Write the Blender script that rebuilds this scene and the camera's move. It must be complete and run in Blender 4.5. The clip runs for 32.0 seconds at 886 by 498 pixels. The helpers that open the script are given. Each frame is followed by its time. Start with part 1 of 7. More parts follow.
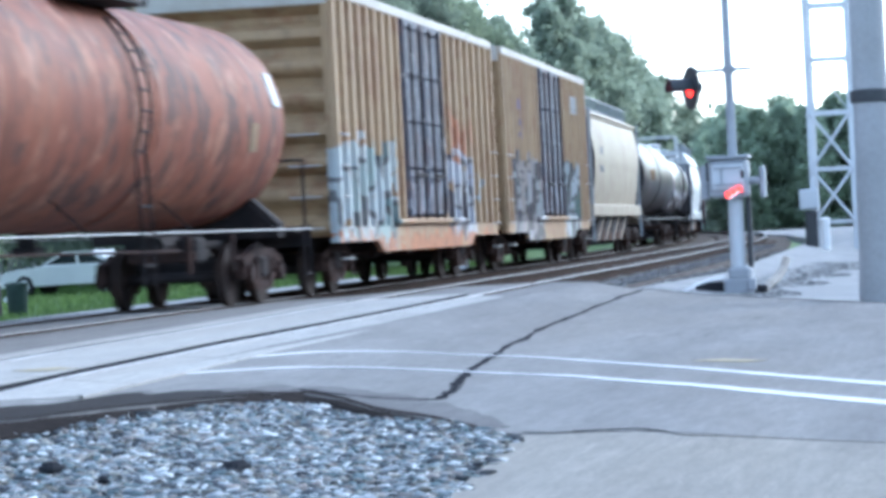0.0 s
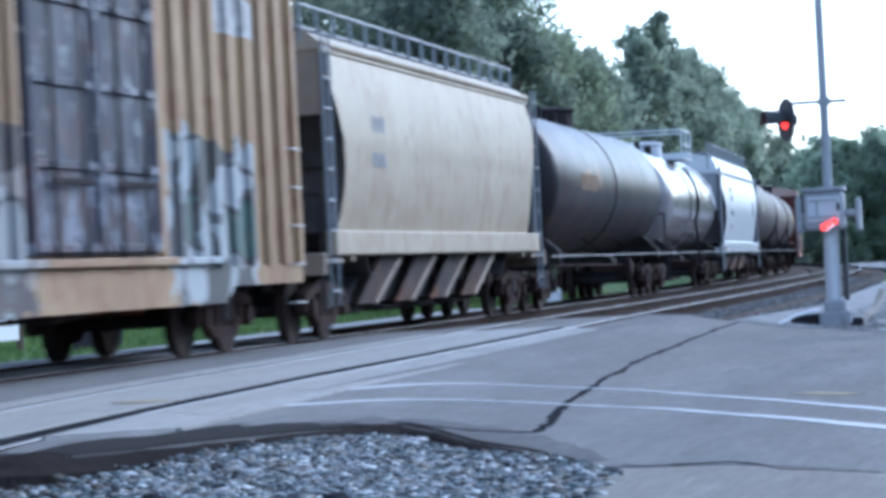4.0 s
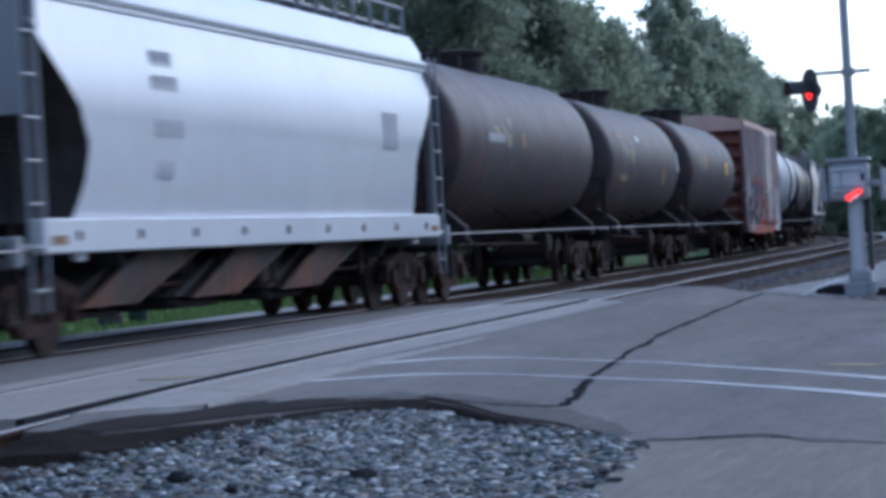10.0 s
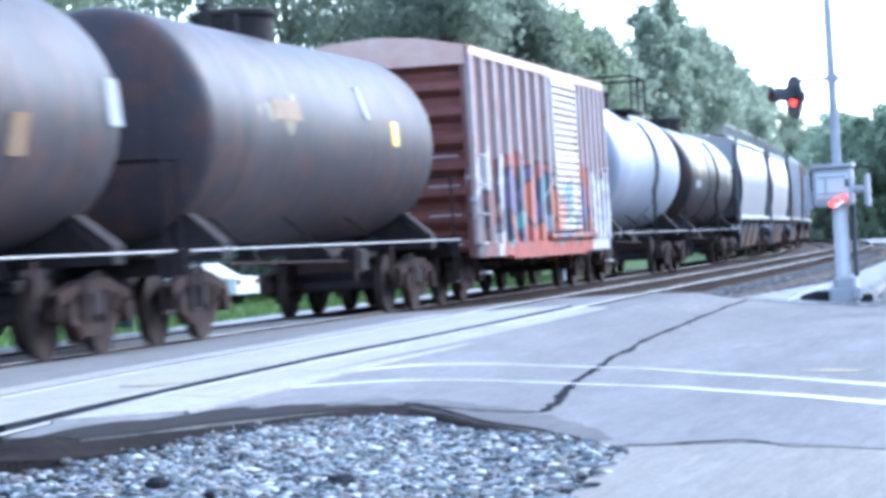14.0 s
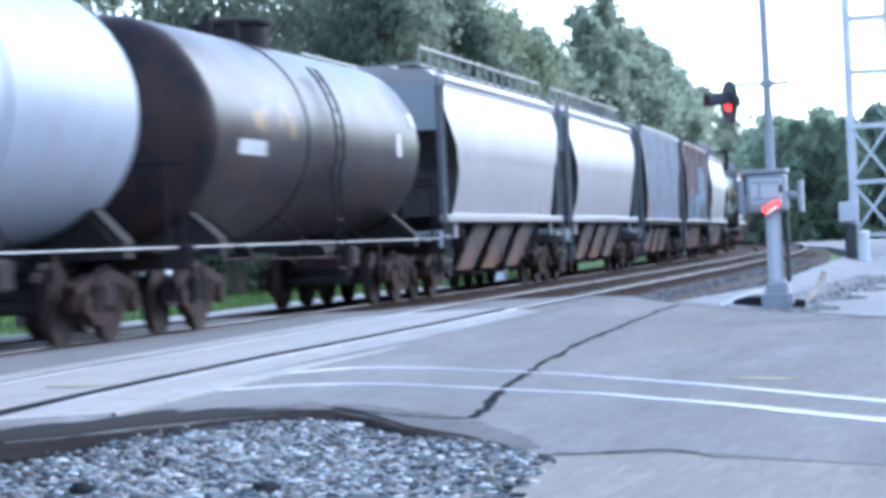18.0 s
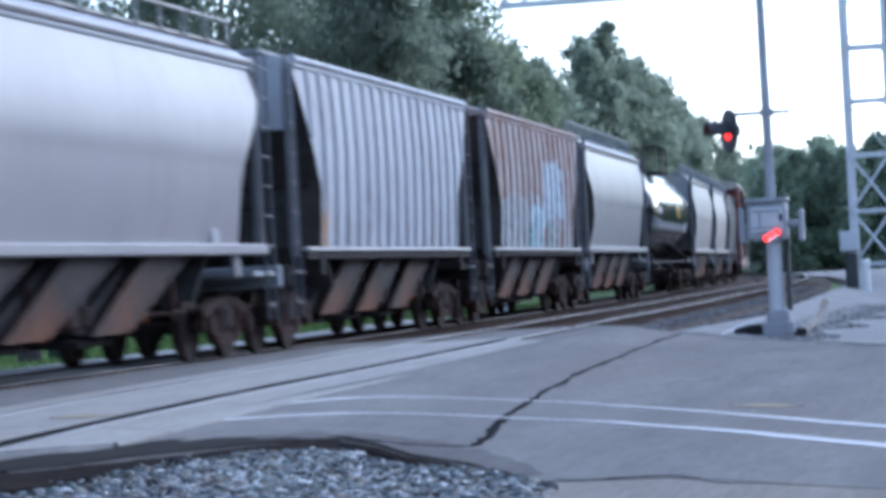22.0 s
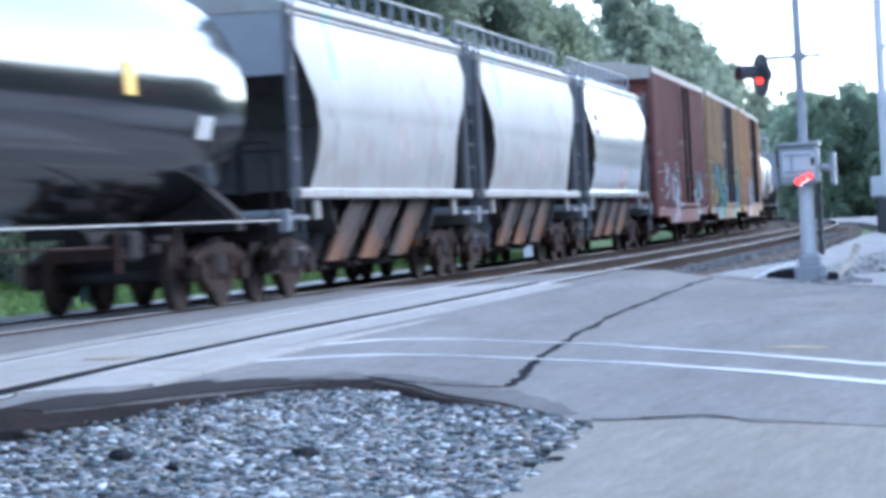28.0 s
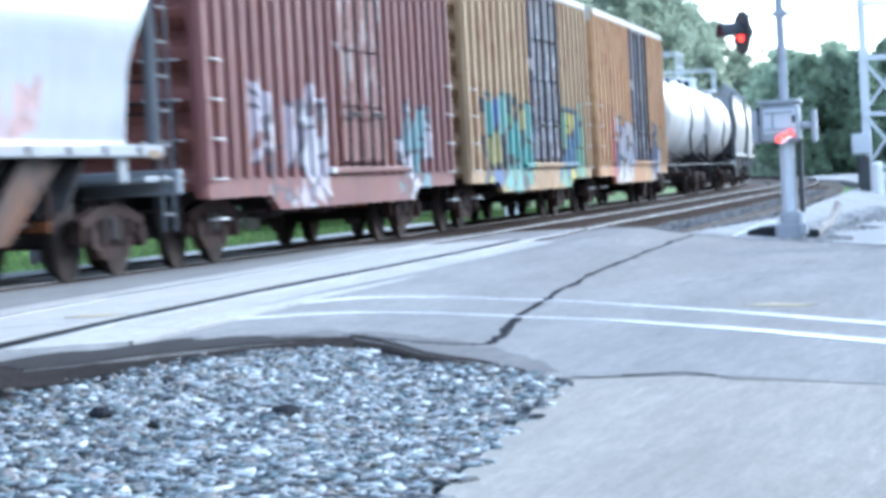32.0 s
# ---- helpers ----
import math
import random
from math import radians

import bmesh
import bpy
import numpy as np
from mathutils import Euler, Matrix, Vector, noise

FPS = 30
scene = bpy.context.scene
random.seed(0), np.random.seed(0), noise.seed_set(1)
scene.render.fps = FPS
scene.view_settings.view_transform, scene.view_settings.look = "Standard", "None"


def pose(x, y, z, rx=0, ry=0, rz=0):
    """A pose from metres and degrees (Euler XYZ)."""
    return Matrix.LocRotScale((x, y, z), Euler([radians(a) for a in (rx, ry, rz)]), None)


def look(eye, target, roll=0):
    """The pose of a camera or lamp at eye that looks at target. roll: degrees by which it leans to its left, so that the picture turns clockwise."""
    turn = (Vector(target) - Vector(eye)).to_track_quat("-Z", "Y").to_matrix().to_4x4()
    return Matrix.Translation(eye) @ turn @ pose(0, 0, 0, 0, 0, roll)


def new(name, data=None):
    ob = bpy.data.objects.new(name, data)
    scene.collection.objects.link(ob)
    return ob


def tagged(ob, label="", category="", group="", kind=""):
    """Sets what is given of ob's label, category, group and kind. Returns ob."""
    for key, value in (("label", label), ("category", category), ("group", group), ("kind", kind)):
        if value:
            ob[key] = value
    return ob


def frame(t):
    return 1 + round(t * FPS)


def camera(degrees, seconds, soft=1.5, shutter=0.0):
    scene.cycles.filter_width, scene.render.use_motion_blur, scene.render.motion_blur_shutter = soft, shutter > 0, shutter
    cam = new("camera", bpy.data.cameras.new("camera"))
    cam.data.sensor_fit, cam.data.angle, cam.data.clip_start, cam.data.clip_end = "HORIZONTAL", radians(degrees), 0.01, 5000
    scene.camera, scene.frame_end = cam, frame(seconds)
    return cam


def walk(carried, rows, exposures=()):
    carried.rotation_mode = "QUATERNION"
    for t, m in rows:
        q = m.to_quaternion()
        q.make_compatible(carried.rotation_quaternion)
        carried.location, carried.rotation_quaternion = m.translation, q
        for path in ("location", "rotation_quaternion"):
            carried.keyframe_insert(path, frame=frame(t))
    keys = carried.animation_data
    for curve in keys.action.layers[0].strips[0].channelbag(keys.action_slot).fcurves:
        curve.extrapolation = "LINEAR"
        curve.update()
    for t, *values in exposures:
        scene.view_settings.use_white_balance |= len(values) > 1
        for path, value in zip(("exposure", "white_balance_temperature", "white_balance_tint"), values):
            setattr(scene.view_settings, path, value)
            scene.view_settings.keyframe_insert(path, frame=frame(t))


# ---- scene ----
cam = camera(17.3, 32.0, soft=4.0, shutter=0.85)
EXPOSURES = [
    (0.0, 2.03, 5250, 5),
    (1.0, 2.13, 5250, 5),
    (2.0, 1.85, 5100, 8),
    (3.0, 1.95, 5100, 8),
    (4.0, 1.43, 4950, 8),
    (5.5, 1.75, 5150, 10),
    (7.0, 2.20, 5150, 10),
    (8.0, 1.55, 5150, 10),
    (9.0, 1.38, 5050, 11),
    (10.0, 0.57, 5080, 13),
    (11.0, 1.78, 5100, 10),
    (12.0, 2.75, 5250, 13),
    (13.0, 2.80, 5000, 10),
    (14.5, 2.25, 5150, 10),
    (16.0, 1.93, 5150, 10),
    (17.0, 1.75, 5150, 10),
    (18.0, 2.03, 5150, 10),
    (19.0, 1.95, 5150, 10),
    (20.0, 1.30, 5150, 14),
    (21.0, 1.55, 5120, 12),
    (22.0, 1.25, 5120, 12),
    (23.0, 1.45, 5150, 10),
    (24.0, 1.60, 5150, 10),
    (25.5, 1.85, 5150, 10),
    (27.0, 2.43, 5150, 10),
    (28.0, 1.90, 5150, 10),
    (29.0, 1.57, 5150, 10),
    (30.0, 1.65, 5150, 10),
    (31.0, 1.60, 5180, 7),
    (32.0, 2.42, 5280, 4)
]
walk(cam, [
    (0.0, pose(0.021, 0.022, 0.843, 89.715, 2.873, 11.744)),
    (0.5, pose(0.007, 0.010, 0.846, 89.574, 2.712, 11.638)),
    (1.0, pose(0.005, -0.009, 0.842, 89.932, 2.919, 11.801)),
    (1.5, pose(-0.005, 0.010, 0.853, 90.802, 2.976, 13.172)),
    (2.0, pose(-0.024, 0.005, 0.854, 90.830, 2.838, 13.358)),
    (2.5, pose(-0.010, 0.003, 0.849, 90.833, 3.130, 13.633)),
    (3.0, pose(-0.018, 0.004, 0.853, 90.688, 2.974, 13.559)),
    (3.5, pose(-0.013, 0.006, 0.848, 90.475, 2.817, 13.319)),
    (4.0, pose(-0.013, 0.005, 0.849, 90.437, 2.844, 13.556)),
    (4.5, pose(-0.022, 0.009, 0.854, 90.658, 3.159, 13.701)),
    (6.5, pose(0.005, -0.001, 0.866, 90.199, 3.119, 14.125)),
    (7.0, pose(0.007, -0.003, 0.859, 89.925, 3.163, 13.543)),
    (7.5, pose(-0.006, 0.000, 0.862, 90.028, 2.888, 13.556)),
    (8.0, pose(-0.007, -0.002, 0.857, 90.095, 3.173, 13.875)),
    (8.5, pose(-0.023, 0.004, 0.862, 90.121, 3.354, 14.081)),
    (9.0, pose(-0.017, -0.003, 0.859, 90.363, 3.339, 14.025)),
    (9.5, pose(0.010, -0.000, 0.855, 89.943, 3.036, 13.905)),
    (10.0, pose(-0.018, 0.007, 0.864, 89.922, 3.299, 14.031)),
    (10.5, pose(-0.011, -0.005, 0.860, 90.012, 3.640, 14.504)),
    (11.0, pose(0.014, 0.005, 0.865, 89.799, 3.741, 14.692)),
    (11.5, pose(0.056, 0.012, 0.853, 89.934, 3.415, 15.579)),
    (11.8, pose(-0.076, -0.027, 0.834, 90.387, 3.072, 15.472)),
    (11.9, pose(-0.076, -0.027, 0.834, 90.298, 3.072, 15.405)),
    (12.0, pose(-0.076, -0.027, 0.834, 89.654, 3.072, 15.105)),
    (12.1, pose(-0.076, -0.027, 0.834, 89.610, 3.072, 14.461)),
    (12.2, pose(-0.076, -0.027, 0.834, 89.476, 3.072, 14.438)),
    (12.5, pose(0.068, -0.005, 0.858, 89.681, 3.384, 15.020)),
    (13.0, pose(0.047, -0.015, 0.865, 89.652, 3.473, 14.048)),
    (13.5, pose(0.045, -0.024, 0.853, 89.883, 3.353, 13.729)),
    (15.5, pose(0.027, 0.024, 0.862, 90.193, 3.462, 14.192)),
    (15.9, pose(0.040, 0.011, 0.860, 90.073, 3.267, 14.007)),
    (16.0, pose(0.040, 0.011, 0.860, 90.184, 3.267, 13.940)),
    (16.1, pose(0.040, 0.011, 0.860, 90.328, 3.267, 14.096)),
    (16.5, pose(0.047, 0.015, 0.863, 90.321, 3.317, 13.931)),
    (17.0, pose(0.036, 0.011, 0.852, 90.486, 3.856, 13.276)),
    (17.5, pose(0.040, 0.014, 0.863, 90.402, 3.329, 13.196)),
    (17.8, pose(0.064, 0.058, 0.904, 90.124, 2.663, 13.010)),
    (17.9, pose(0.064, 0.058, 0.904, 90.046, 2.663, 12.776)),
    (18.0, pose(0.064, 0.058, 0.904, 89.935, 2.663, 12.532)),
    (18.1, pose(0.064, 0.058, 0.904, 89.891, 2.663, 12.688)),
    (18.5, pose(0.017, 0.016, 0.868, 90.016, 3.388, 12.615)),
    (19.0, pose(0.031, 0.026, 0.872, 90.337, 3.411, 12.818)),
    (19.5, pose(0.042, 0.017, 0.864, 90.465, 3.312, 12.895)),
    (20.0, pose(0.028, 0.022, 0.868, 90.481, 3.091, 13.266)),
    (20.5, pose(0.037, 0.015, 0.857, 90.412, 2.994, 14.099)),
    (20.8, pose(0.087, 0.028, 0.854, 90.816, 2.736, 14.415)),
    (20.9, pose(0.087, 0.028, 0.854, 90.950, 2.736, 14.704)),
    (21.0, pose(0.087, 0.028, 0.854, 90.994, 2.736, 14.226)),
    (21.1, pose(0.087, 0.028, 0.854, 91.016, 2.736, 14.048)),
    (21.5, pose(0.025, 0.014, 0.856, 91.133, 2.747, 12.994)),
    (22.0, pose(0.067, 0.024, 0.873, 90.580, 3.019, 12.552)),
    (22.5, pose(0.059, 0.019, 0.859, 90.137, 2.936, 12.350)),
    (23.0, pose(0.068, 0.018, 0.859, 90.242, 2.631, 12.158)),
    (23.5, pose(0.066, 0.022, 0.858, 90.257, 2.590, 11.730)),
    (24.0, pose(0.092, 0.012, 0.848, 90.055, 3.024, 12.254)),
    (24.5, pose(0.093, 0.013, 0.848, 89.980, 3.036, 12.389)),
    (26.5, pose(0.040, 0.012, 0.830, 90.020, 3.105, 13.477)),
    (27.0, pose(0.033, 0.014, 0.841, 90.053, 2.956, 13.348)),
    (27.5, pose(0.037, 0.012, 0.827, 89.931, 2.872, 13.116)),
    (28.0, pose(0.042, 0.008, 0.833, 89.566, 3.054, 13.141)),
    (28.5, pose(0.038, 0.021, 0.833, 89.494, 2.948, 12.122)),
    (29.0, pose(0.048, 0.010, 0.834, 89.583, 2.779, 12.302)),
    (29.5, pose(0.050, 0.025, 0.828, 89.564, 2.868, 12.600)),
    (30.0, pose(0.046, 0.014, 0.827, 89.331, 3.152, 12.637)),
    (30.5, pose(0.030, 0.020, 0.838, 89.029, 3.146, 12.661)),
    (31.0, pose(0.041, 0.013, 0.834, 88.965, 3.406, 12.959)),
    (31.5, pose(0.049, 0.024, 0.832, 89.082, 3.052, 12.707)),
    (32.0, pose(0.044, 0.012, 0.833, 88.714, 3.079, 12.771)),
], EXPOSURES)

# ---- world, sun ----
world = bpy.data.worlds.new("overcast_evening")
world.use_nodes = True
scene.world = world
wn, wl = world.node_tree.nodes, world.node_tree.links
sky = wn.new("ShaderNodeTexSky")
sky.sky_type, sky.sun_disc = "NISHITA", False
sky.sun_elevation, sky.sun_rotation = radians(24), radians(35)
sky.air_density, sky.dust_density, sky.ozone_density = 1.0, 1.0, 1.5
calm = wn.new("ShaderNodeHueSaturation")
calm.inputs["Saturation"].default_value = 0.6
wl.new(sky.outputs["Color"], calm.inputs["Color"])
wl.new(calm.outputs["Color"], wn["Background"].inputs["Color"])
wn["Background"].inputs["Strength"].default_value = 0.15
sun = new("sun", bpy.data.lights.new("sun", "SUN"))
sun.data.energy, sun.data.angle, sun.data.color = 0.8, radians(25), (1.0, 0.97, 0.94)
sun.matrix_world = look((30, 40, 30), (0, 0, 0))

# ---- materials ----
def node_kit(name):
    m = bpy.data.materials.new(name)
    m.use_nodes = True
    nt = m.node_tree
    return m, nt, nt.nodes["Principled BSDF"]


def link(nt, a, b):
    nt.links.new(a, b)


def calc(nt, op, a, b=None, clamp=False):
    n = nt.nodes.new("ShaderNodeMath")
    n.operation, n.use_clamp = op, clamp
    for i, v in enumerate((a, b)):
        if v is None:
            continue
        if isinstance(v, (int, float)):
            n.inputs[i].default_value = v
        else:
            link(nt, v, n.inputs[i])
    return n.outputs[0]


def coords(nt, scale=(1, 1, 1), shift=(0, 0, 0)):
    tc = nt.nodes.new("ShaderNodeTexCoord")
    mp = nt.nodes.new("ShaderNodeMapping")
    mp.inputs["Scale"].default_value, mp.inputs["Location"].default_value = scale, shift
    link(nt, tc.outputs["Object"], mp.inputs["Vector"])
    return mp.outputs["Vector"]


def speckle(nt, size, detail=4, stretch=(1, 1, 1), shift=(0, 0, 0), rough=0.55):
    n = nt.nodes.new("ShaderNodeTexNoise")
    n.inputs["Scale"].default_value, n.inputs["Detail"].default_value = size, detail
    n.inputs["Roughness"].default_value = rough
    link(nt, coords(nt, stretch, shift), n.inputs["Vector"])
    return n.outputs["Fac"]


def band(nt, v, lo, hi):
    n = nt.nodes.new("ShaderNodeMapRange")
    n.inputs["From Min"].default_value, n.inputs["From Max"].default_value = lo, hi
    link(nt, v, n.inputs["Value"])
    return n.outputs["Result"]


def blend(nt, fac, a, b):
    n = nt.nodes.new("ShaderNodeMix")
    n.data_type = "RGBA"
    if isinstance(fac, (int, float)):
        n.inputs[0].default_value = fac
    else:
        link(nt, fac, n.inputs[0])
    for i, v in ((6, a), (7, b)):
        if isinstance(v, tuple):
            n.inputs[i].default_value = (*v, 1)
        else:
            link(nt, v, n.inputs[i])
    return n.outputs[2]


def relief(nt, bsdf, height, strength=0.3, distance=0.01):
    n = nt.nodes.new("ShaderNodeBump")
    n.inputs["Strength"].default_value, n.inputs["Distance"].default_value = strength, distance
    link(nt, height, n.inputs["Height"])
    link(nt, n.outputs["Normal"], bsdf.inputs["Normal"])


def surface(name, base, alt, rough=0.8, metal=0.0, coarse=0.6, fine=12.0, amount=0.6, bump=0.3, depth=0.01, gloss=0.5):
    """A worn surface: two colours mixed by noise at two scales, with fine relief."""
    m, nt, b = node_kit(name)
    big = band(nt, speckle(nt, coarse, 5), 0.35, 0.7)
    small = band(nt, speckle(nt, fine, 6), 0.3, 0.75)
    f = calc(nt, "MULTIPLY", calc(nt, "ADD", calc(nt, "MULTIPLY", big, 0.6), calc(nt, "MULTIPLY", small, 0.5)), amount, True)
    link(nt, blend(nt, f, base, alt), b.inputs["Base Color"])
    b.inputs["Roughness"].default_value, b.inputs["Metallic"].default_value = rough, metal
    b.inputs["Specular IOR Level"].default_value = gloss
    if bump:
        relief(nt, b, speckle(nt, fine * 2, 6), bump, depth)
    return m


def random_tint(name, cols, rough=0.9, bump=0.0):
    """A colour for each piece of a heap or floor, picked at random along a ramp."""
    m, nt, b = node_kit(name)
    geo = nt.nodes.new("ShaderNodeNewGeometry")
    ramp = nt.nodes.new("ShaderNodeValToRGB")
    ramp.color_ramp.interpolation = "CONSTANT"
    els = ramp.color_ramp.elements
    while len(els) < len(cols):
        els.new(0.5)
    for i, c in enumerate(cols):
        els[i].position, els[i].color = i / len(cols), (*c, 1)
    link(nt, geo.outputs["Random Per Island"], ramp.inputs["Fac"])
    n = speckle(nt, 25, 3)
    link(nt, blend(nt, calc(nt, "MULTIPLY", n, 0.22), ramp.outputs["Color"], (0.12, 0.105, 0.09)), b.inputs["Base Color"])
    b.inputs["Roughness"].default_value = rough
    b.inputs["Specular IOR Level"].default_value = 0.12
    return m


def cells(nt, size, stretch, shift, cols):
    """Sprayed lettering: uneven cells in a few colours, and how near a cell's edge is."""
    wob = nt.nodes.new("ShaderNodeTexNoise")
    wob.inputs["Scale"].default_value, wob.inputs["Detail"].default_value = size * 0.9, 2
    at = coords(nt, stretch, shift)
    link(nt, at, wob.inputs["Vector"])
    mix = nt.nodes.new("ShaderNodeVectorMath")
    mix.operation = "MULTIPLY_ADD"
    link(nt, wob.outputs["Color"], mix.inputs[0])
    mix.inputs[1].default_value = (0.9 / size, 0.9 / size, 0.9 / size)
    link(nt, at, mix.inputs[2])
    out = []
    for feature in ("F1", "DISTANCE_TO_EDGE"):
        v = nt.nodes.new("ShaderNodeTexVoronoi")
        v.feature = feature
        v.inputs["Scale"].default_value = size
        link(nt, mix.outputs[0], v.inputs["Vector"])
        out.append(v)
    ramp = nt.nodes.new("ShaderNodeValToRGB")
    ramp.color_ramp.interpolation = "CONSTANT"
    els = ramp.color_ramp.elements
    while len(els) < len(cols):
        els.new(0.5)
    for i, c in enumerate(cols):
        els[i].position, els[i].color = 0.12 + 0.76 * i / len(cols), (*c, 1)
    sep = nt.nodes.new("ShaderNodeSeparateColor")
    link(nt, out[0].outputs["Color"], sep.inputs[0])
    link(nt, sep.outputs[0], ramp.inputs["Fac"])
    return ramp.outputs["Color"], out[1].outputs["Distance"]


def car_paint(name, base, faded, grime, rough=0.5, streak=0.5, rust=0.25, marks=(), metal=0.0, rustcol=(0.16, 0.055, 0.025), spec=0.5, dent=0.12, ior=1.5):
    """Weathered railcar paint: fading in patches, vertical streaks, rust, road dirt and sprayed or stencilled marks
    (y0, y1, z0, z1, colour or colours, grain, cover) on the side."""
    m, nt, b = node_kit(name)
    fade = band(nt, speckle(nt, 0.35, 5), 0.35, 0.7)
    col = blend(nt, fade, base, faded)
    st = band(nt, speckle(nt, 1.0, 5, (3, 5, 0.22)), 0.48, 0.72)
    col = blend(nt, calc(nt, "MULTIPLY", st, streak), col, grime)
    fine = band(nt, speckle(nt, 9.0, 5, (1, 1, 0.5)), 0.45, 0.75)
    col = blend(nt, calc(nt, "MULTIPLY", fine, streak * 0.5), col, grime)
    rs = band(nt, calc(nt, "MULTIPLY", speckle(nt, 2.2, 6), calc(nt, "ADD", 0.6, calc(nt, "MULTIPLY", speckle(nt, 0.5, 3), 0.8))), 0.5, 0.62)
    col = blend(nt, calc(nt, "MULTIPLY", rs, rust), col, rustcol)
    tc = nt.nodes.new("ShaderNodeTexCoord")
    sep = nt.nodes.new("ShaderNodeSeparateXYZ")
    link(nt, tc.outputs["Object"], sep.inputs[0])
    wob = speckle(nt, 2.5, 3)
    yy = calc(nt, "ADD", sep.outputs["Y"], calc(nt, "MULTIPLY", calc(nt, "SUBTRACT", wob, 0.5), 1.2))
    zz = calc(nt, "ADD", sep.outputs["Z"], calc(nt, "MULTIPLY", calc(nt, "SUBTRACT", speckle(nt, 2.1, 3, (1, 1, 1), (7, 3, 1)), 0.5), 1.3))
    for i, (y0, y1, z0, z1, c, grain, cover) in enumerate(marks):
        f = None
        for v, lo, up in (((yy, y0, y1), (zz, z0, z1)) if cover <= 1.25 else ((sep.outputs["Y"], y0, y1), (sep.outputs["Z"], z0, z1))):
            g = calc(nt, "MULTIPLY", calc(nt, "GREATER_THAN", v, lo), calc(nt, "LESS_THAN", v, up))
            f = g if f is None else calc(nt, "MULTIPLY", f, g)
        if isinstance(c, list):
            tone, edge = cells(nt, grain, (0.2, 0.95, 1.05), (i * 3.7, i * 2.3, i * 1.9), c)
            rim = calc(nt, "LESS_THAN", edge, 0.055)
            tone = blend(nt, calc(nt, "MULTIPLY", rim, 0.8), tone, (0.03, 0.033, 0.045))
            hole = band(nt, speckle(nt, 1.7, 4, (1, 1.4, 0.8), (i, i * 2.2, 4.0)), 0.66 - 0.35 * cover, 0.70 - 0.35 * cover)
            f = calc(nt, "MULTIPLY", f, hole)
            worn = calc(nt, "ADD", 0.62, calc(nt, "MULTIPLY", speckle(nt, 7.0, 4), 0.5), True)
            col = blend(nt, calc(nt, "MULTIPLY", f, worn), col, tone)
            continue
        if grain:
            s = speckle(nt, grain, 3, (1, 1.6, 0.7), (i * 3.1, i * 1.7, i))
            f = calc(nt, "MULTIPLY", f, band(nt, s, 0.62 - 0.3 * cover, 0.66 - 0.3 * cover))
        tone = blend(nt, band(nt, speckle(nt, 4.0, 4, (1, 1, 1), (i, 2, i)), 0.42, 0.62), c, tuple(0.6 * q for q in c))
        col = blend(nt, calc(nt, "MULTIPLY", f, 0.88, True), col, tone)
    link(nt, col, b.inputs["Base Color"])
    rg = calc(nt, "ADD", rough * 0.85, calc(nt, "MULTIPLY", speckle(nt, 1.5, 4), rough * 0.35), True)
    link(nt, rg, b.inputs["Roughness"])
    b.inputs["Metallic"].default_value = metal
    b.inputs["Specular IOR Level"].default_value = spec
    b.inputs["IOR"].default_value = ior
    if dent:
        relief(nt, b, speckle(nt, 3, 4), dent, 0.004)
    return m


def road_surface(name, base, alt, patch, oil):
    """Old asphalt: aggregate grain, mottled patches, oily and dusty stains, longer along the tracks."""
    m, nt, b = node_kit(name)
    mottle = band(nt, speckle(nt, 1.1, 6, (1, 0.16, 1), rough=0.7), 0.34, 0.66)
    col = blend(nt, mottle, base, alt)
    big = band(nt, speckle(nt, 0.3, 4, (1.4, 0.22, 1), (3, 1, 0)), 0.46, 0.60)
    col = blend(nt, calc(nt, "MULTIPLY", big, 0.5), col, patch)
    drip = band(nt, speckle(nt, 2.6, 6, (1, 0.12, 1), (9, 4, 0), 0.75), 0.58, 0.70)
    col = blend(nt, calc(nt, "MULTIPLY", drip, 0.5), col, oil)
    dust = band(nt, speckle(nt, 5.0, 5, (1, 0.1, 1), (2, 8, 0), 0.75), 0.58, 0.72)
    col = blend(nt, calc(nt, "MULTIPLY", dust, 0.4), col, tuple(1.35 * q for q in alt))
    mid = band(nt, speckle(nt, 14, 4, (1, 0.12, 1), (1, 5, 0), 0.7), 0.40, 0.66)
    col = blend(nt, calc(nt, "MULTIPLY", mid, 0.3), col, tuple(0.55 * q for q in base))
    grain = band(nt, speckle(nt, 45, 3, (1, 0.25, 1)), 0.3, 0.7)
    col = blend(nt, calc(nt, "MULTIPLY", grain, 0.3), col, tuple(0.5 * q for q in base))
    link(nt, col, b.inputs["Base Color"])
    b.inputs["Roughness"].default_value = 0.95
    b.inputs["Specular IOR Level"].default_value = 0.06
    relief(nt, b, speckle(nt, 60, 4), 0.4, 0.006)
    return m


def glow(name, col, power):
    m, nt, b = node_kit(name)
    b.inputs["Base Color"].default_value = (*col, 1)
    b.inputs["Emission Color"].default_value = (*col, 1)
    b.inputs["Emission Strength"].default_value = power
    return m


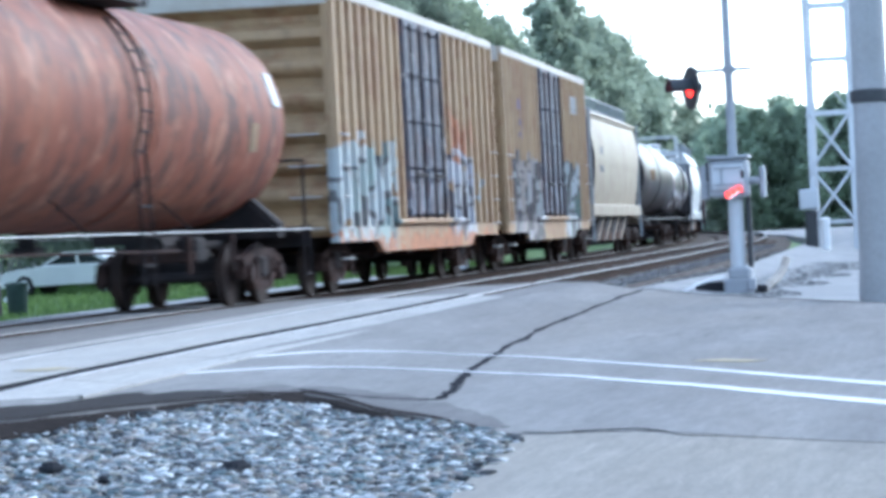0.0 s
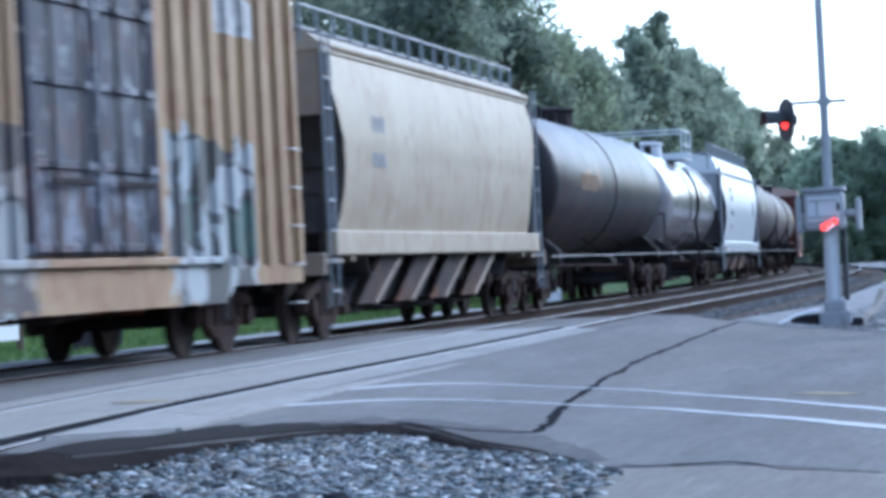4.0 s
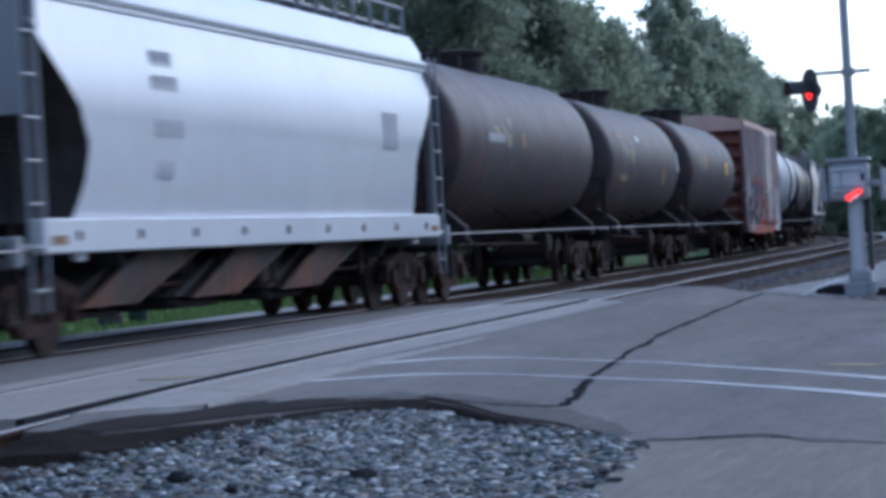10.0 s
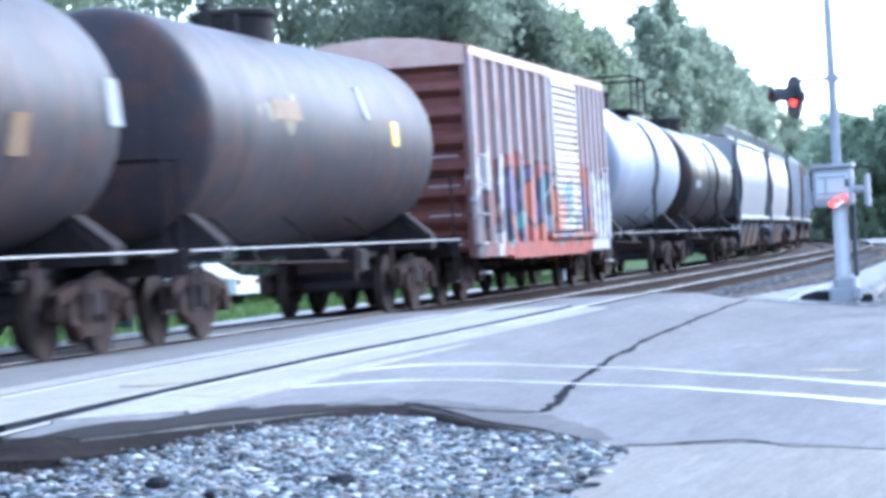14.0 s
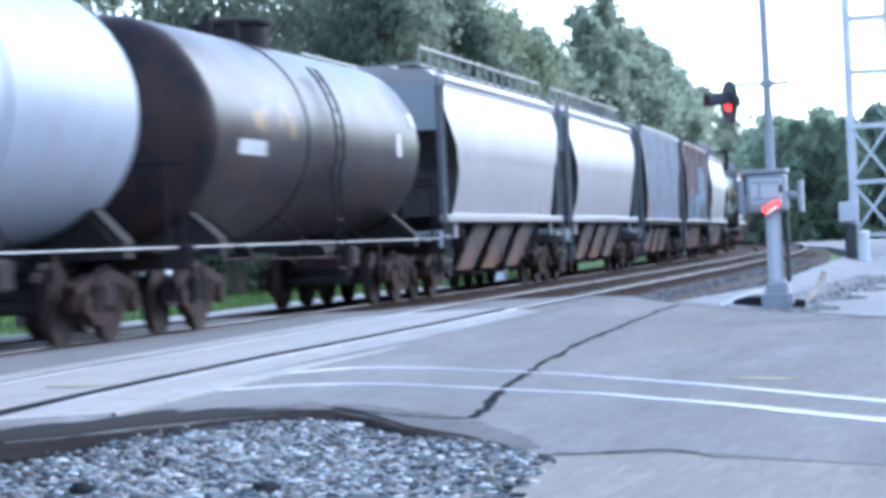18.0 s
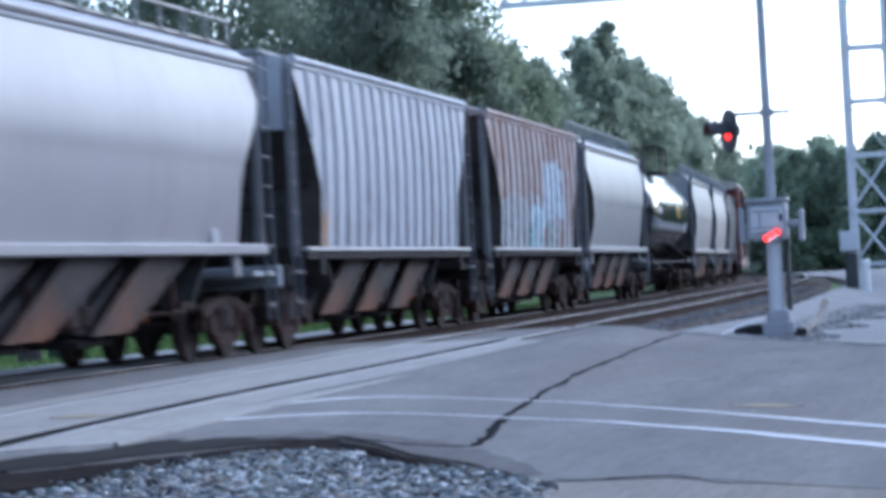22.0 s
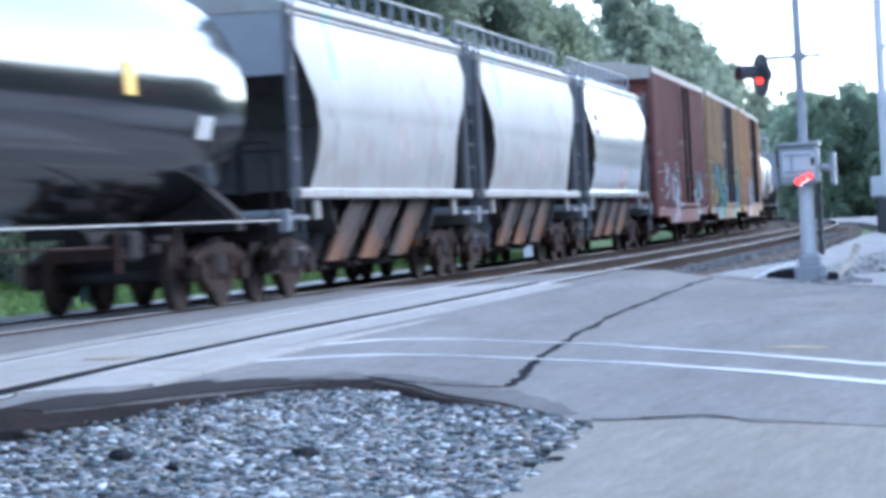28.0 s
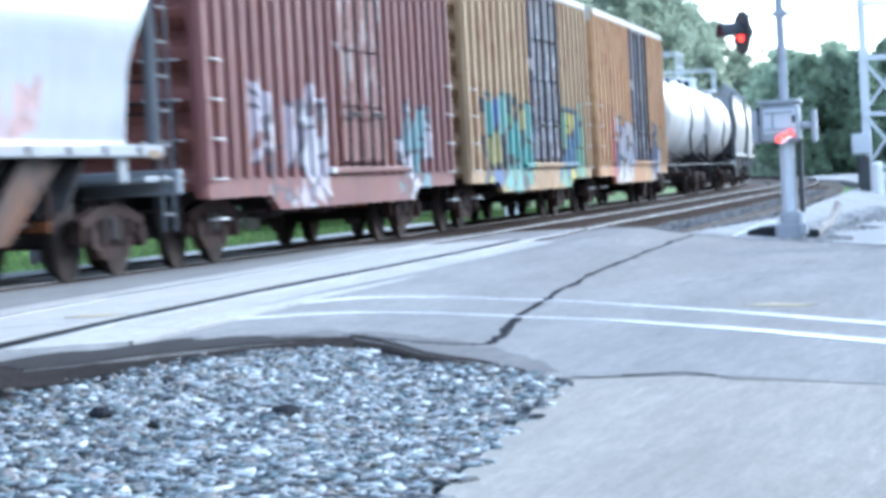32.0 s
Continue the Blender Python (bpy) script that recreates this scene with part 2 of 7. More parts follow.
RUN_GEAR = surface("dark_running_gear", (0.016, 0.016, 0.018), (0.045, 0.034, 0.032), 0.85, 0.0, 1.5, 9, 0.8, gloss=0.1)
RUSTY_GEAR = surface("rusty_running_gear", (0.018, 0.016, 0.017), (0.066, 0.036, 0.028), 0.88, 0.0, 1.1, 7, 0.9, gloss=0.08)
WHEEL_STEEL = surface("worn_wheel_steel", (0.02, 0.018, 0.018), (0.07, 0.04, 0.03), 0.75, 0.0, 2, 12, 0.7, gloss=0.12)
BRIGHT_RUST = surface("orange_rusty_rigging", (0.02, 0.015, 0.013), (0.22, 0.075, 0.025), 0.85, 0.0, 0.7, 6, 1.0, gloss=0.1)
PALE_RAIL = surface("pale_painted_pipe", (0.44, 0.43, 0.42), (0.27, 0.245, 0.23), 0.6, 0.0, 1, 10, 0.7)
RAIL_SIDE = surface("rusty_rail_steel", (0.020, 0.014, 0.012), (0.05, 0.028, 0.021), 0.9, 0.0, 1, 14, 0.7, gloss=0.05)
RAIL_TOP = surface("polished_rail_head", (0.27, 0.262, 0.258), (0.18, 0.165, 0.155), 0.5, 0.2, 2, 20, 0.5, 0.05)
TIE_WOOD = surface("weathered_creosote_tie", (0.07, 0.05, 0.04), (0.17, 0.13, 0.10), 0.9, 0.0, 2, 14, 0.8, 0.5, gloss=0.1)
ASPHALT = road_surface("worn_grey_asphalt", (0.168, 0.161, 0.156), (0.252, 0.243, 0.236), (0.21, 0.193, 0.176), (0.102, 0.098, 0.098))
STAINED = road_surface("dark_stained_asphalt", (0.115, 0.109, 0.108), (0.17, 0.162, 0.16), (0.13, 0.118, 0.108), (0.055, 0.05, 0.049))
OILY = road_surface("oily_black_asphalt", (0.019, 0.0175, 0.0185), (0.036, 0.032, 0.032), (0.03, 0.024, 0.021), (0.011, 0.01, 0.01))
APRON = road_surface("pale_old_asphalt", (0.205, 0.19, 0.171), (0.287, 0.267, 0.239), (0.243, 0.219, 0.186), (0.137, 0.127, 0.116))
CONCRETE = road_surface("pale_crossing_concrete", (0.31, 0.30, 0.287), (0.43, 0.418, 0.40), (0.35, 0.315, 0.275), (0.235, 0.225, 0.22))
TAR = surface("black_crack_tar", (0.02, 0.02, 0.023), (0.05, 0.05, 0.055), 0.8, 0.0, 2, 20, 0.6, gloss=0.0)
RUBBER = surface("dark_flangeway", (0.03, 0.03, 0.034), (0.07, 0.065, 0.065), 0.85, 0.0, 2, 20, 0.6, gloss=0.0)
DARK_BED = surface("dark_oily_ballast", (0.05, 0.042, 0.038), (0.12, 0.10, 0.088), 0.95, 0.0, 0.9, 16, 0.9, 0.8, 0.03, gloss=0.05)
GATE_GREY = surface("weathered_grey_casting", (0.34, 0.35, 0.37), (0.22, 0.225, 0.24), 0.6, 0.0, 1, 9, 0.7, 0.2)
LINE_PAINT = surface("worn_white_road_paint", (0.56, 0.56, 0.57), (0.33, 0.33, 0.34), 0.7, 0.0, 1.2, 18, 0.6, 0.1, 0.002)
DIRT = surface("dark_cinder_dirt", (0.03, 0.021, 0.018), (0.10, 0.066, 0.05), 1.0, 0.0, 0.8, 16, 0.9, 0.6, 0.03, gloss=0.0)
# edge dirt whose dark tone also holds the shade of the drop
SHADED_EDGE_DIRT = surface("shaded_edge_dirt", (0.018, 0.0165, 0.0165), (0.052, 0.043, 0.039), 1.0, 0.0, 1.2, 14, 0.8, 0.6, 0.03, gloss=0.0)
OLD_YELLOW = surface("faded_yellow_road_paint", (0.34, 0.28, 0.17), (0.25, 0.225, 0.18), 0.85, 0.0, 1.5, 14, 0.9, 0.1, 0.002, gloss=0.1)
SHOULDER = surface("grey_cinder_shoulder", (0.15, 0.14, 0.13), (0.24, 0.225, 0.205), 0.95, 0.0, 0.9, 16, 0.9, 0.8, 0.03, gloss=0.05)
BED = surface("grey_ballast_bed", (0.22, 0.22, 0.225), (0.33, 0.325, 0.32), 0.95, 0.0, 0.7, 18, 0.9, 0.8, 0.03, gloss=0.05)
STONES = random_tint("grey_gravel_stone", [(0.03, 0.034, 0.042), (0.17, 0.185, 0.20), (0.075, 0.082, 0.095), (0.36, 0.375, 0.39), (0.13, 0.118, 0.10), (0.22, 0.25, 0.265), (0.045, 0.05, 0.058), (0.60, 0.61, 0.605), (0.105, 0.135, 0.145), (0.29, 0.275, 0.245), (0.15, 0.19, 0.20), (0.24, 0.21, 0.195)])
LOT_STONES = random_tint("blue_grey_lot_stone", [(0.12, 0.125, 0.135), (0.19, 0.195, 0.205), (0.15, 0.15, 0.155), (0.25, 0.255, 0.26), (0.10, 0.10, 0.105), (0.20, 0.195, 0.185)])
TRACK_STONES = random_tint("brown_grey_ballast_stone", [(0.03, 0.028, 0.027), (0.12, 0.112, 0.107), (0.06, 0.053, 0.048), (0.18, 0.175, 0.17), (0.09, 0.075, 0.065), (0.24, 0.235, 0.23)])
FAINT_TAR = surface("faded_joint_tar", (0.085, 0.082, 0.081), (0.15, 0.145, 0.14), 0.9, 0.0, 2, 20, 0.9, gloss=0.0)
GRASS_SOIL = surface("mown_grass_ground", (0.06, 0.11, 0.03), (0.12, 0.20, 0.05), 0.95, 0.0, 0.3, 9, 0.9, 0.6, 0.04)
GALV = surface("galvanised_steel", (0.56, 0.57, 0.59), (0.42, 0.43, 0.45), 0.55, 0.0, 1, 10, 0.6, 0.1)
DARK_METAL = surface("black_signal_paint", (0.02, 0.022, 0.026), (0.05, 0.05, 0.055), 0.5, 0.0, 2, 12, 0.6)
POLE_GREY = surface("weathered_grey_pole", (0.36, 0.355, 0.36), (0.24, 0.235, 0.235), 0.9, 0.0, 0.8, 14, 0.8, 0.4)
WHITE_PAINT = surface("chalky_white_paint", (0.78, 0.78, 0.78), (0.6, 0.6, 0.6), 0.6, 0.0, 1, 14, 0.5, 0.1)
BARK = surface("rough_bark", (0.09, 0.07, 0.055), (0.16, 0.13, 0.10), 0.95, 0.0, 1, 8, 0.8, 0.6)
RED_LAMP = glow("red_signal_lamp", (1.0, 0.022, 0.012), 1.6)
GLASS_DARK = surface("dark_window_glass", (0.02, 0.025, 0.03), (0.04, 0.045, 0.05), 0.08, 0.0, 2, 6, 0.3, 0)


def leaf_mat(name, dark, light):
    """Leaves that also let some light through."""
    m, nt, b = node_kit(name)
    geo = nt.nodes.new("ShaderNodeNewGeometry")
    f = calc(nt, "ADD", calc(nt, "MULTIPLY", geo.outputs["Random Per Island"], 0.45), calc(nt, "MULTIPLY", speckle(nt, 0.4, 3), 0.65), True)
    col = blend(nt, f, dark, light)
    link(nt, col, b.inputs["Base Color"])
    b.inputs["Roughness"].default_value = 0.75
    b.inputs["Specular IOR Level"].default_value = 0.15
    tr = nt.nodes.new("ShaderNodeBsdfTranslucent")
    link(nt, col, tr.inputs["Color"])
    mx = nt.nodes.new("ShaderNodeMixShader")
    mx.inputs[0].default_value = 0.6
    link(nt, b.outputs[0], mx.inputs[1])
    link(nt, tr.outputs[0], mx.inputs[2])
    link(nt, mx.outputs[0], nt.nodes["Material Output"].inputs["Surface"])
    return m


# third and last leaf colours are paled so that distance haze is in them
LEAVES = [leaf_mat("deep_green_leaves", (0.12, 0.148, 0.12), (0.24, 0.28, 0.20)),
          leaf_mat("mid_green_leaves", (0.135, 0.172, 0.125), (0.265, 0.31, 0.20)),
          leaf_mat("haze_paled_green_leaves", (0.20, 0.24, 0.195), (0.31, 0.36, 0.265)),
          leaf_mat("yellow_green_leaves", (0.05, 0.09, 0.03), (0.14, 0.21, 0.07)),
          leaf_mat("far_haze_paled_leaves", (0.24, 0.30, 0.235), (0.36, 0.43, 0.30))]


# ---- mesh tools ----
class Shape:
    """Collects vertices and faces of one mesh."""

    def __init__(self):
        self.v, self.f = [], []

    def add(self, verts, faces):
        k = len(self.v)
        self.v += [tuple(p) for p in verts]
        self.f += [tuple(i + k for i in q) for q in faces]
        return self

    def box(self, x, y, z, sx, sy, sz, b=0.0, turn=None):
        """A box about a centre, its upright edges and top chamfered by b."""
        hx, hy, hz = sx / 2, sy / 2, sz / 2
        if b:
            rings = []
            for zz, c in ((-hz, b), (-hz + b, 0), (hz - b, 0), (hz, b)):
                ax, ay = hx - c, hy - c
                e = b
                rings.append([(ax - e, -ay, zz), (ax, -ay + e, zz), (ax, ay - e, zz), (ax - e, ay, zz), (-ax + e, ay, zz), (-ax, ay - e, zz), (-ax, -ay + e, zz), (-ax + e, -ay, zz)])
            vs = [p for r in rings for p in r]
            fs = [tuple(range(7, -1, -1)), tuple(range(24, 32))]
            for r in range(3):
                for i in range(8):
                    j = (i + 1) % 8
                    fs.append((r * 8 + i, r * 8 + j, r * 8 + 8 + j, r * 8 + 8 + i))
        else:
            vs = [(i, j, k) for k in (-hz, hz) for j in (-hy, hy) for i in (-hx, hx)]
            fs = [(0, 2, 3, 1), (4, 5, 7, 6), (0, 1, 5, 4), (2, 6, 7, 3), (0, 4, 6, 2), (1, 3, 7, 5)]
        if turn is not None:
            vs = [turn @ Vector(p) for p in vs]
        return self.add([(p[0] + x, p[1] + y, p[2] + z) for p in vs], fs)

    def rod(self, p, q, r, n=8, r2=None):
        p, q = Vector(p), Vector(q)
        d = (q - p).normalized()
        a = d.orthogonal().normalized()
        c = d.cross(a)
        r2 = r if r2 is None else r2
        vs = [o + (a * math.cos(t) + c * math.sin(t)) * rr for o, rr in ((p, r), (q, r2)) for t in [2 * math.pi * i / n for i in range(n)]]
        fs = [(i, (i + 1) % n, n + (i + 1) % n, n + i) for i in range(n)] + [tuple(range(n - 1, -1, -1)), tuple(range(n, 2 * n))]
        return self.add(vs, fs)

    def spin(self, rings, n=32, start=0.0, end=2 * math.pi, axis="y", at=(0, 0, 0)):
        """A surface of revolution: rings of (place along the axis, radius)."""
        k = len(self.v)
        for s, r in rings:
            for i in range(n):
                t = 2 * math.pi * i / n
                a, b = r * math.cos(t), r * math.sin(t)
                p = {"y": (a, s, b), "z": (a, b, s), "x": (s, a, b)}[axis]
                self.v.append((p[0] + at[0], p[1] + at[1], p[2] + at[2]))
        for r in range(len(rings) - 1):
            for i in range(n):
                j = (i + 1) % n
                q = (k + r * n + i, k + r * n + j, k + (r + 1) * n + j, k + (r + 1) * n + i)
                self.f.append(q[::-1] if axis == "y" else q)
        return self

    def loft(self, rings, caps=True):
        k, n = len(self.v), len(rings[0])
        for r in rings:
            self.v += [tuple(p) for p in r]
        for r in range(len(rings) - 1):
            for i in range(n):
                j = (i + 1) % n
                self.f.append((k + r * n + i, k + r * n + j, k + (r + 1) * n + j, k + (r + 1) * n + i))
        if caps:
            self.f += [tuple(range(k + n - 1, k - 1, -1)), tuple(range(k + (len(rings) - 1) * n, k + len(rings) * n))]
        return self

    def mesh(self, name, mat, smooth=False):
        me = bpy.data.meshes.new(name)
        me.from_pydata(self.v, [], self.f)
        bm = bmesh.new()
        bm.from_mesh(me)
        bmesh.ops.recalc_face_normals(bm, faces=bm.faces)
        bm.to_mesh(me)
        bm.free()
        me.materials.append(mat)
        if smooth:
            me.polygons.foreach_set("use_smooth", [True] * len(me.polygons))
            me.set_sharp_from_angle(angle=radians(40))
        me.update()
        return me


def part(name, shape, mat, parent, label="", smooth=False):
    """One mesh object under a thing or under a part. shape: a Shape, or a mesh to share."""
    me = shape if isinstance(shape, bpy.types.Mesh) else shape.mesh(name, mat, smooth)
    ob = new(name, me)
    ob.parent = parent
    if label:
        ob["label"] = label
    return ob


def thing(name, label, category, group="", kind="", shape=None, mat=None, smooth=False):
    ob = new(name, shape.mesh(name, mat, smooth) if shape else None)
    return tagged(ob, label, category, group, kind)


# ---- plan ----
BEND = 1525.0          # the tracks bend to the left with this radius
NEAR_TRACK, FAR_TRACK = 7.59, 11.53
GAUGE = 1.50


def near_grade(s):
    """The near track climbs gently over the crossing and on towards the bend."""
    return float(np.interp(s, [10, 15.5, 17.3, 21, 24.5, 29, 38, 47, 82, 130], [-0.25, -0.135, -0.072, -0.04, -0.01, 0.0, 0.045, 0.072, 0.08, 0.0]))


def on_track(s, off, z=0.0, side=0.0):
    """A place s metres along a track whose middle passes the eye at off metres to the left; side: metres to its right."""
    z += near_grade(s) if off == NEAR_TRACK else 0.0
    a = s / BEND if s > 0 else 0.0
    x, y = -off - BEND * (1 - math.cos(a)), (BEND * math.sin(a) if s > 0 else s)
    return Vector((x + side * math.cos(a), y + side * math.sin(a), z)), math.degrees(a)


def road_height(x, y=29.0):
    """The road falls away from the crown of the tracks, and follows the near track's grade beside it."""
    d = max(x + 6.6, 0.0)
    beside = min(max((-5.2 - x) / 1.2, 0.0), 1.0) * min(max((x + 10.6) / 1.2, 0.0), 1.0)
    return -0.30 * (1 - math.exp(-d / 1.5)) - 0.010 * min(d, 60) + near_grade(y) * beside


# ---- ground ----
def strip(name, left, right, mat, lift, label, category, kind="structure", sub=1, drop=0.03):
    """A sheet between two lines of (x, y), laid on the road's slope."""
    sh = Shape()
    rows = []
    for (x0, y0), (x1, y1) in zip(left, right):
        rows.append([(x0 + (x1 - x0) * i / sub, y0 + (y1 - y0) * i / sub) for i in range(sub + 1)])
    n = sub + 1
    for low in (0, 1):
        sh.v += [(x, y, road_height(x, y) + lift - low * drop) for r in rows for x, y in r]
    t = len(rows) * n
    for r in range(len(rows) - 1):
        for i in range(sub):
            a = r * n + i
            sh.f.append((a, a + 1, a + n + 1, a + n))
            sh.f.append((t + a, t + a + n, t + a + n + 1, t + a + 1))
    rim = [i for i in range(n)] + [r * n + n - 1 for r in range(1, len(rows))] + [(len(rows) - 1) * n + i for i in range(n - 2, -1, -1)] + [r * n for r in range(len(rows) - 2, 0, -1)]
    for a, b in zip(rim, rim[1:] + rim[:1]):
        sh.f.append((a, b, t + b, t + a))
    return thing(name, label, category, "", kind, sh, mat)


def build_ground():
    sh = Shape()
    xs = [-1500, -400, -120, -60, -40, -30, -24, -20, -17.5, -15.5, -14.0, -12.0, -9.5, -7.2, -6.0, -5.0, -4.0, -2.5, 0, 4, 10, 30, 80, 300, 1500]
    ys = [-1500, -300, -60, -20, 0, 8, 12, 15, 18, 22, 27, 33, 40, 50, 65, 80, 100, 130, 160, 200, 250, 320, 500, 1500]
    for y in ys:
        for x in xs:
            bend = y * y / (2 * BEND) if 0 < y < 350 else (0 if y <= 0 else 40)
            z = -0.34 if x > -17 else -0.42
            if -6.0 <= x:
                z = min(road_height(x) - 0.10, -0.30)
            rough = 0.03 * noise.noise(Vector((x * 0.3, y * 0.3, 0)))
            sh.v.append((x - (bend if -40 < x < 4 else 0), y, z + rough - 0.02))
    n = len(xs)
    for j in range(len(ys) - 1):
        for i in range(n - 1):
            sh.f.append((j * n + i, j * n + i + 1, (j + 1) * n + i + 1, (j + 1) * n + i))
    thing("ground", "mown green grass and bare ground beside the tracks", "ground", "", "structure", sh, GRASS_SOIL)


def track_bed(name, off, s0, s1, half, z, mat, label):
    sh = Shape()
    n = max(2, int((s1 - s0) / 6))
    rings = []
    for i in range(n + 1):
        s = s0 + (s1 - s0) * i / n
        ring = [on_track(s, off, zz, d)[0] for d, zz in ((-half - 0.7, -0.75), (-half, z), (half, z), (half + 0.7, -0.75))]
        rings.append(ring)
    sh.loft(rings)
    return thing(name, label, "ballast", "", "structure", sh, mat)


def build_rail(name, off, side, s0, s1):
    body, head = Shape(), Shape()
    prof = [(-0.07, -0.172), (-0.07, -0.158), (-0.012, -0.14), (-0.012, -0.045), (-0.036, -0.036), (-0.036, -0.004), (0.036, -0.004), (0.036, -0.036), (0.012, -0.045), (0.012, -0.14), (0.07, -0.158), (0.07, -0.172)]
    n = int((s1 - s0) / 4)
    rings, tops = [], []
    for i in range(n + 1):
        s = s0 + (s1 - s0) * i / n
        rings.append([on_track(s, off, z, side + d)[0] for d, z in prof])
        tops.append([on_track(s, off, z, side + d)[0] for d, z in ((-0.034, -0.004), (-0.028, 0.002), (0.028, 0.002), (0.034, -0.004))])
    body.loft(rings)
    head.loft(tops)
    rail = thing(name, "rusty steel running rail with a polished head", "rail", "rails of the tracks", "structure", body, RAIL_SIDE)
    part("rail_head", head, RAIL_TOP, rail, "bright worn running surface")


CROSS0, CROSS1 = 16.9, 36.0
YELLOW_SPOTS, YELLOW_LIFT = ((-2.67, 24.7, 0.22), (-7.33, 20.7, 0.16)), (-0.026, 0.029)


def build_tracks():
    for off, nm in ((NEAR_TRACK, "near"), (FAR_TRACK, "far")):
        track_bed("ballast_bed_" + nm, off, -120, 420, 1.75, -0.19 if nm == "near" else -0.2, DARK_BED, "grey crushed stone ballast shoulder under the rails")
        for k, side in ((1, GAUGE / 2), (2, -GAUGE / 2)):
            build_rail("rail_%s_%d" % (nm, k), off, side, -120, 400)
    tie = Shape().box(0, 0, 0, 2.6, 0.23, 0.18, 0.012).mesh("tie", TIE_WOOD)
    for off, s0, s1 in ((NEAR_TRACK, CROSS1 + 6.8, 130), (NEAR_TRACK, 6, CROSS0 - 0.3), (FAR_TRACK, CROSS0 - 8, 100)):
        bed = bpy.data.objects["ballast_bed_near" if off == NEAR_TRACK else "ballast_bed_far"]
        s = s0
        while s < s1:
            p, a = on_track(s, off, -0.255)
            ob = part("tie", tie, None, bed)
            ob.matrix_basis = pose(p.x + random.uniform(-0.03, 0.03), p.y, p.z + random.uniform(-0.008, 0.008), 0, 0, a + random.uniform(-0.6, 0.6))
            s += 0.55


def scatter(name, label, spots, size, mat, seed):
    """A heap of crushed stones: each an uneven lump, all in one mesh. spots: (x, y, z) rows."""
    rng = np.random.default_rng(seed)
    g = (1 + 5 ** 0.5) / 2
    base = np.array([(-1, g, 0), (1, g, 0), (-1, -g, 0), (1, -g, 0), (0, -1, g), (0, 1, g), (0, -1, -g), (0, 1, -g), (g, 0, -1), (g, 0, 1), (-g, 0, -1), (-g, 0, 1)]) / 1.9
    tri = np.array([(0, 11, 5), (0, 5, 1), (0, 1, 7), (0, 7, 10), (0, 10, 11), (1, 5, 9), (5, 11, 4), (11, 10, 2), (10, 7, 6), (7, 1, 8), (3, 9, 4), (3, 4, 2), (3, 2, 6), (3, 6, 8), (3, 8, 9), (4, 9, 5), (2, 4, 11), (6, 2, 10), (8, 6, 7), (9, 8, 1)])
    n = len(spots)
    v = base[None] * rng.uniform(0.5, 1.35, (n, 12, 1)) * rng.uniform(0.45, 1.4, (n, 1, 3))
    q = rng.normal(size=(n, 4))
    q /= np.linalg.norm(q, axis=1)[:, None]
    w, x, y, z = q.T
    rot = np.stack([1 - 2 * (y * y + z * z), 2 * (x * y - z * w), 2 * (x * z + y * w), 2 * (x * y + z * w), 1 - 2 * (x * x + z * z), 2 * (y * z - x * w), 2 * (x * z - y * w), 2 * (y * z + x * w), 1 - 2 * (x * x + y * y)], -1).reshape(n, 3, 3)
    v = np.einsum("nij,nkj->nki", rot, v) * np.array([1.3, 1.1, 0.5]) * (size * rng.uniform(0.55, 1.35, (n, 1, 1))) + np.asarray(spots)[:, None]
    f = (tri[None] + 12 * np.arange(n)[:, None, None]).reshape(-1, 3)
    return sheet_mesh(name, label, v.reshape(-1, 3), f, mat, "ballast")


def sheet_mesh(name, label, v, f, mat, category, parent=None):
    me = bpy.data.meshes.new(name)
    k = f.shape[1]
    me.vertices.add(len(v))
    me.vertices.foreach_set("co", np.ascontiguousarray(v, dtype=np.float32).ravel())
    me.loops.add(f.size)
    me.loops.foreach_set("vertex_index", np.ascontiguousarray(f, dtype=np.int32).ravel())
    me.polygons.add(len(f))
    me.polygons.foreach_set("loop_start", np.arange(0, f.size, k, dtype=np.int32))
    me.update(calc_edges=True)
    me.materials.append(mat)
    ob = new(name, me)
    if parent:
        ob.parent = parent
        if label:
            ob["label"] = label
        return ob
    return tagged(ob, label, category, "", "stuff")


def in_gravel(x, y):
    """The gravel patch between the near rail, the crossing's edge and the paved apron."""
    top = np.interp(x, [-6.5, -6.15, -6.1, -5.9, -5.7, -5.5, -5.2, -4.8, -4.4, -3.85, -3.4, -3.05], [14.6, 16.4, 17.7, 18.4, 19.0, 19.7, 20.05, 19.5, 18.6, 18.0, 17.0, 16.3])
    right = np.interp(y, [8, 11.2, 13.4, 15.0, 16.3], [-2.25, -2.54, -2.75, -2.9, -3.05])
    wav = 0.12 * np.sin(x * 7 + y * 3) + 0.08 * np.sin(x * 17)
    return (y < top + wav) & (x < right + 0.08 * np.sin(y * 9)) & (x > -6.2)


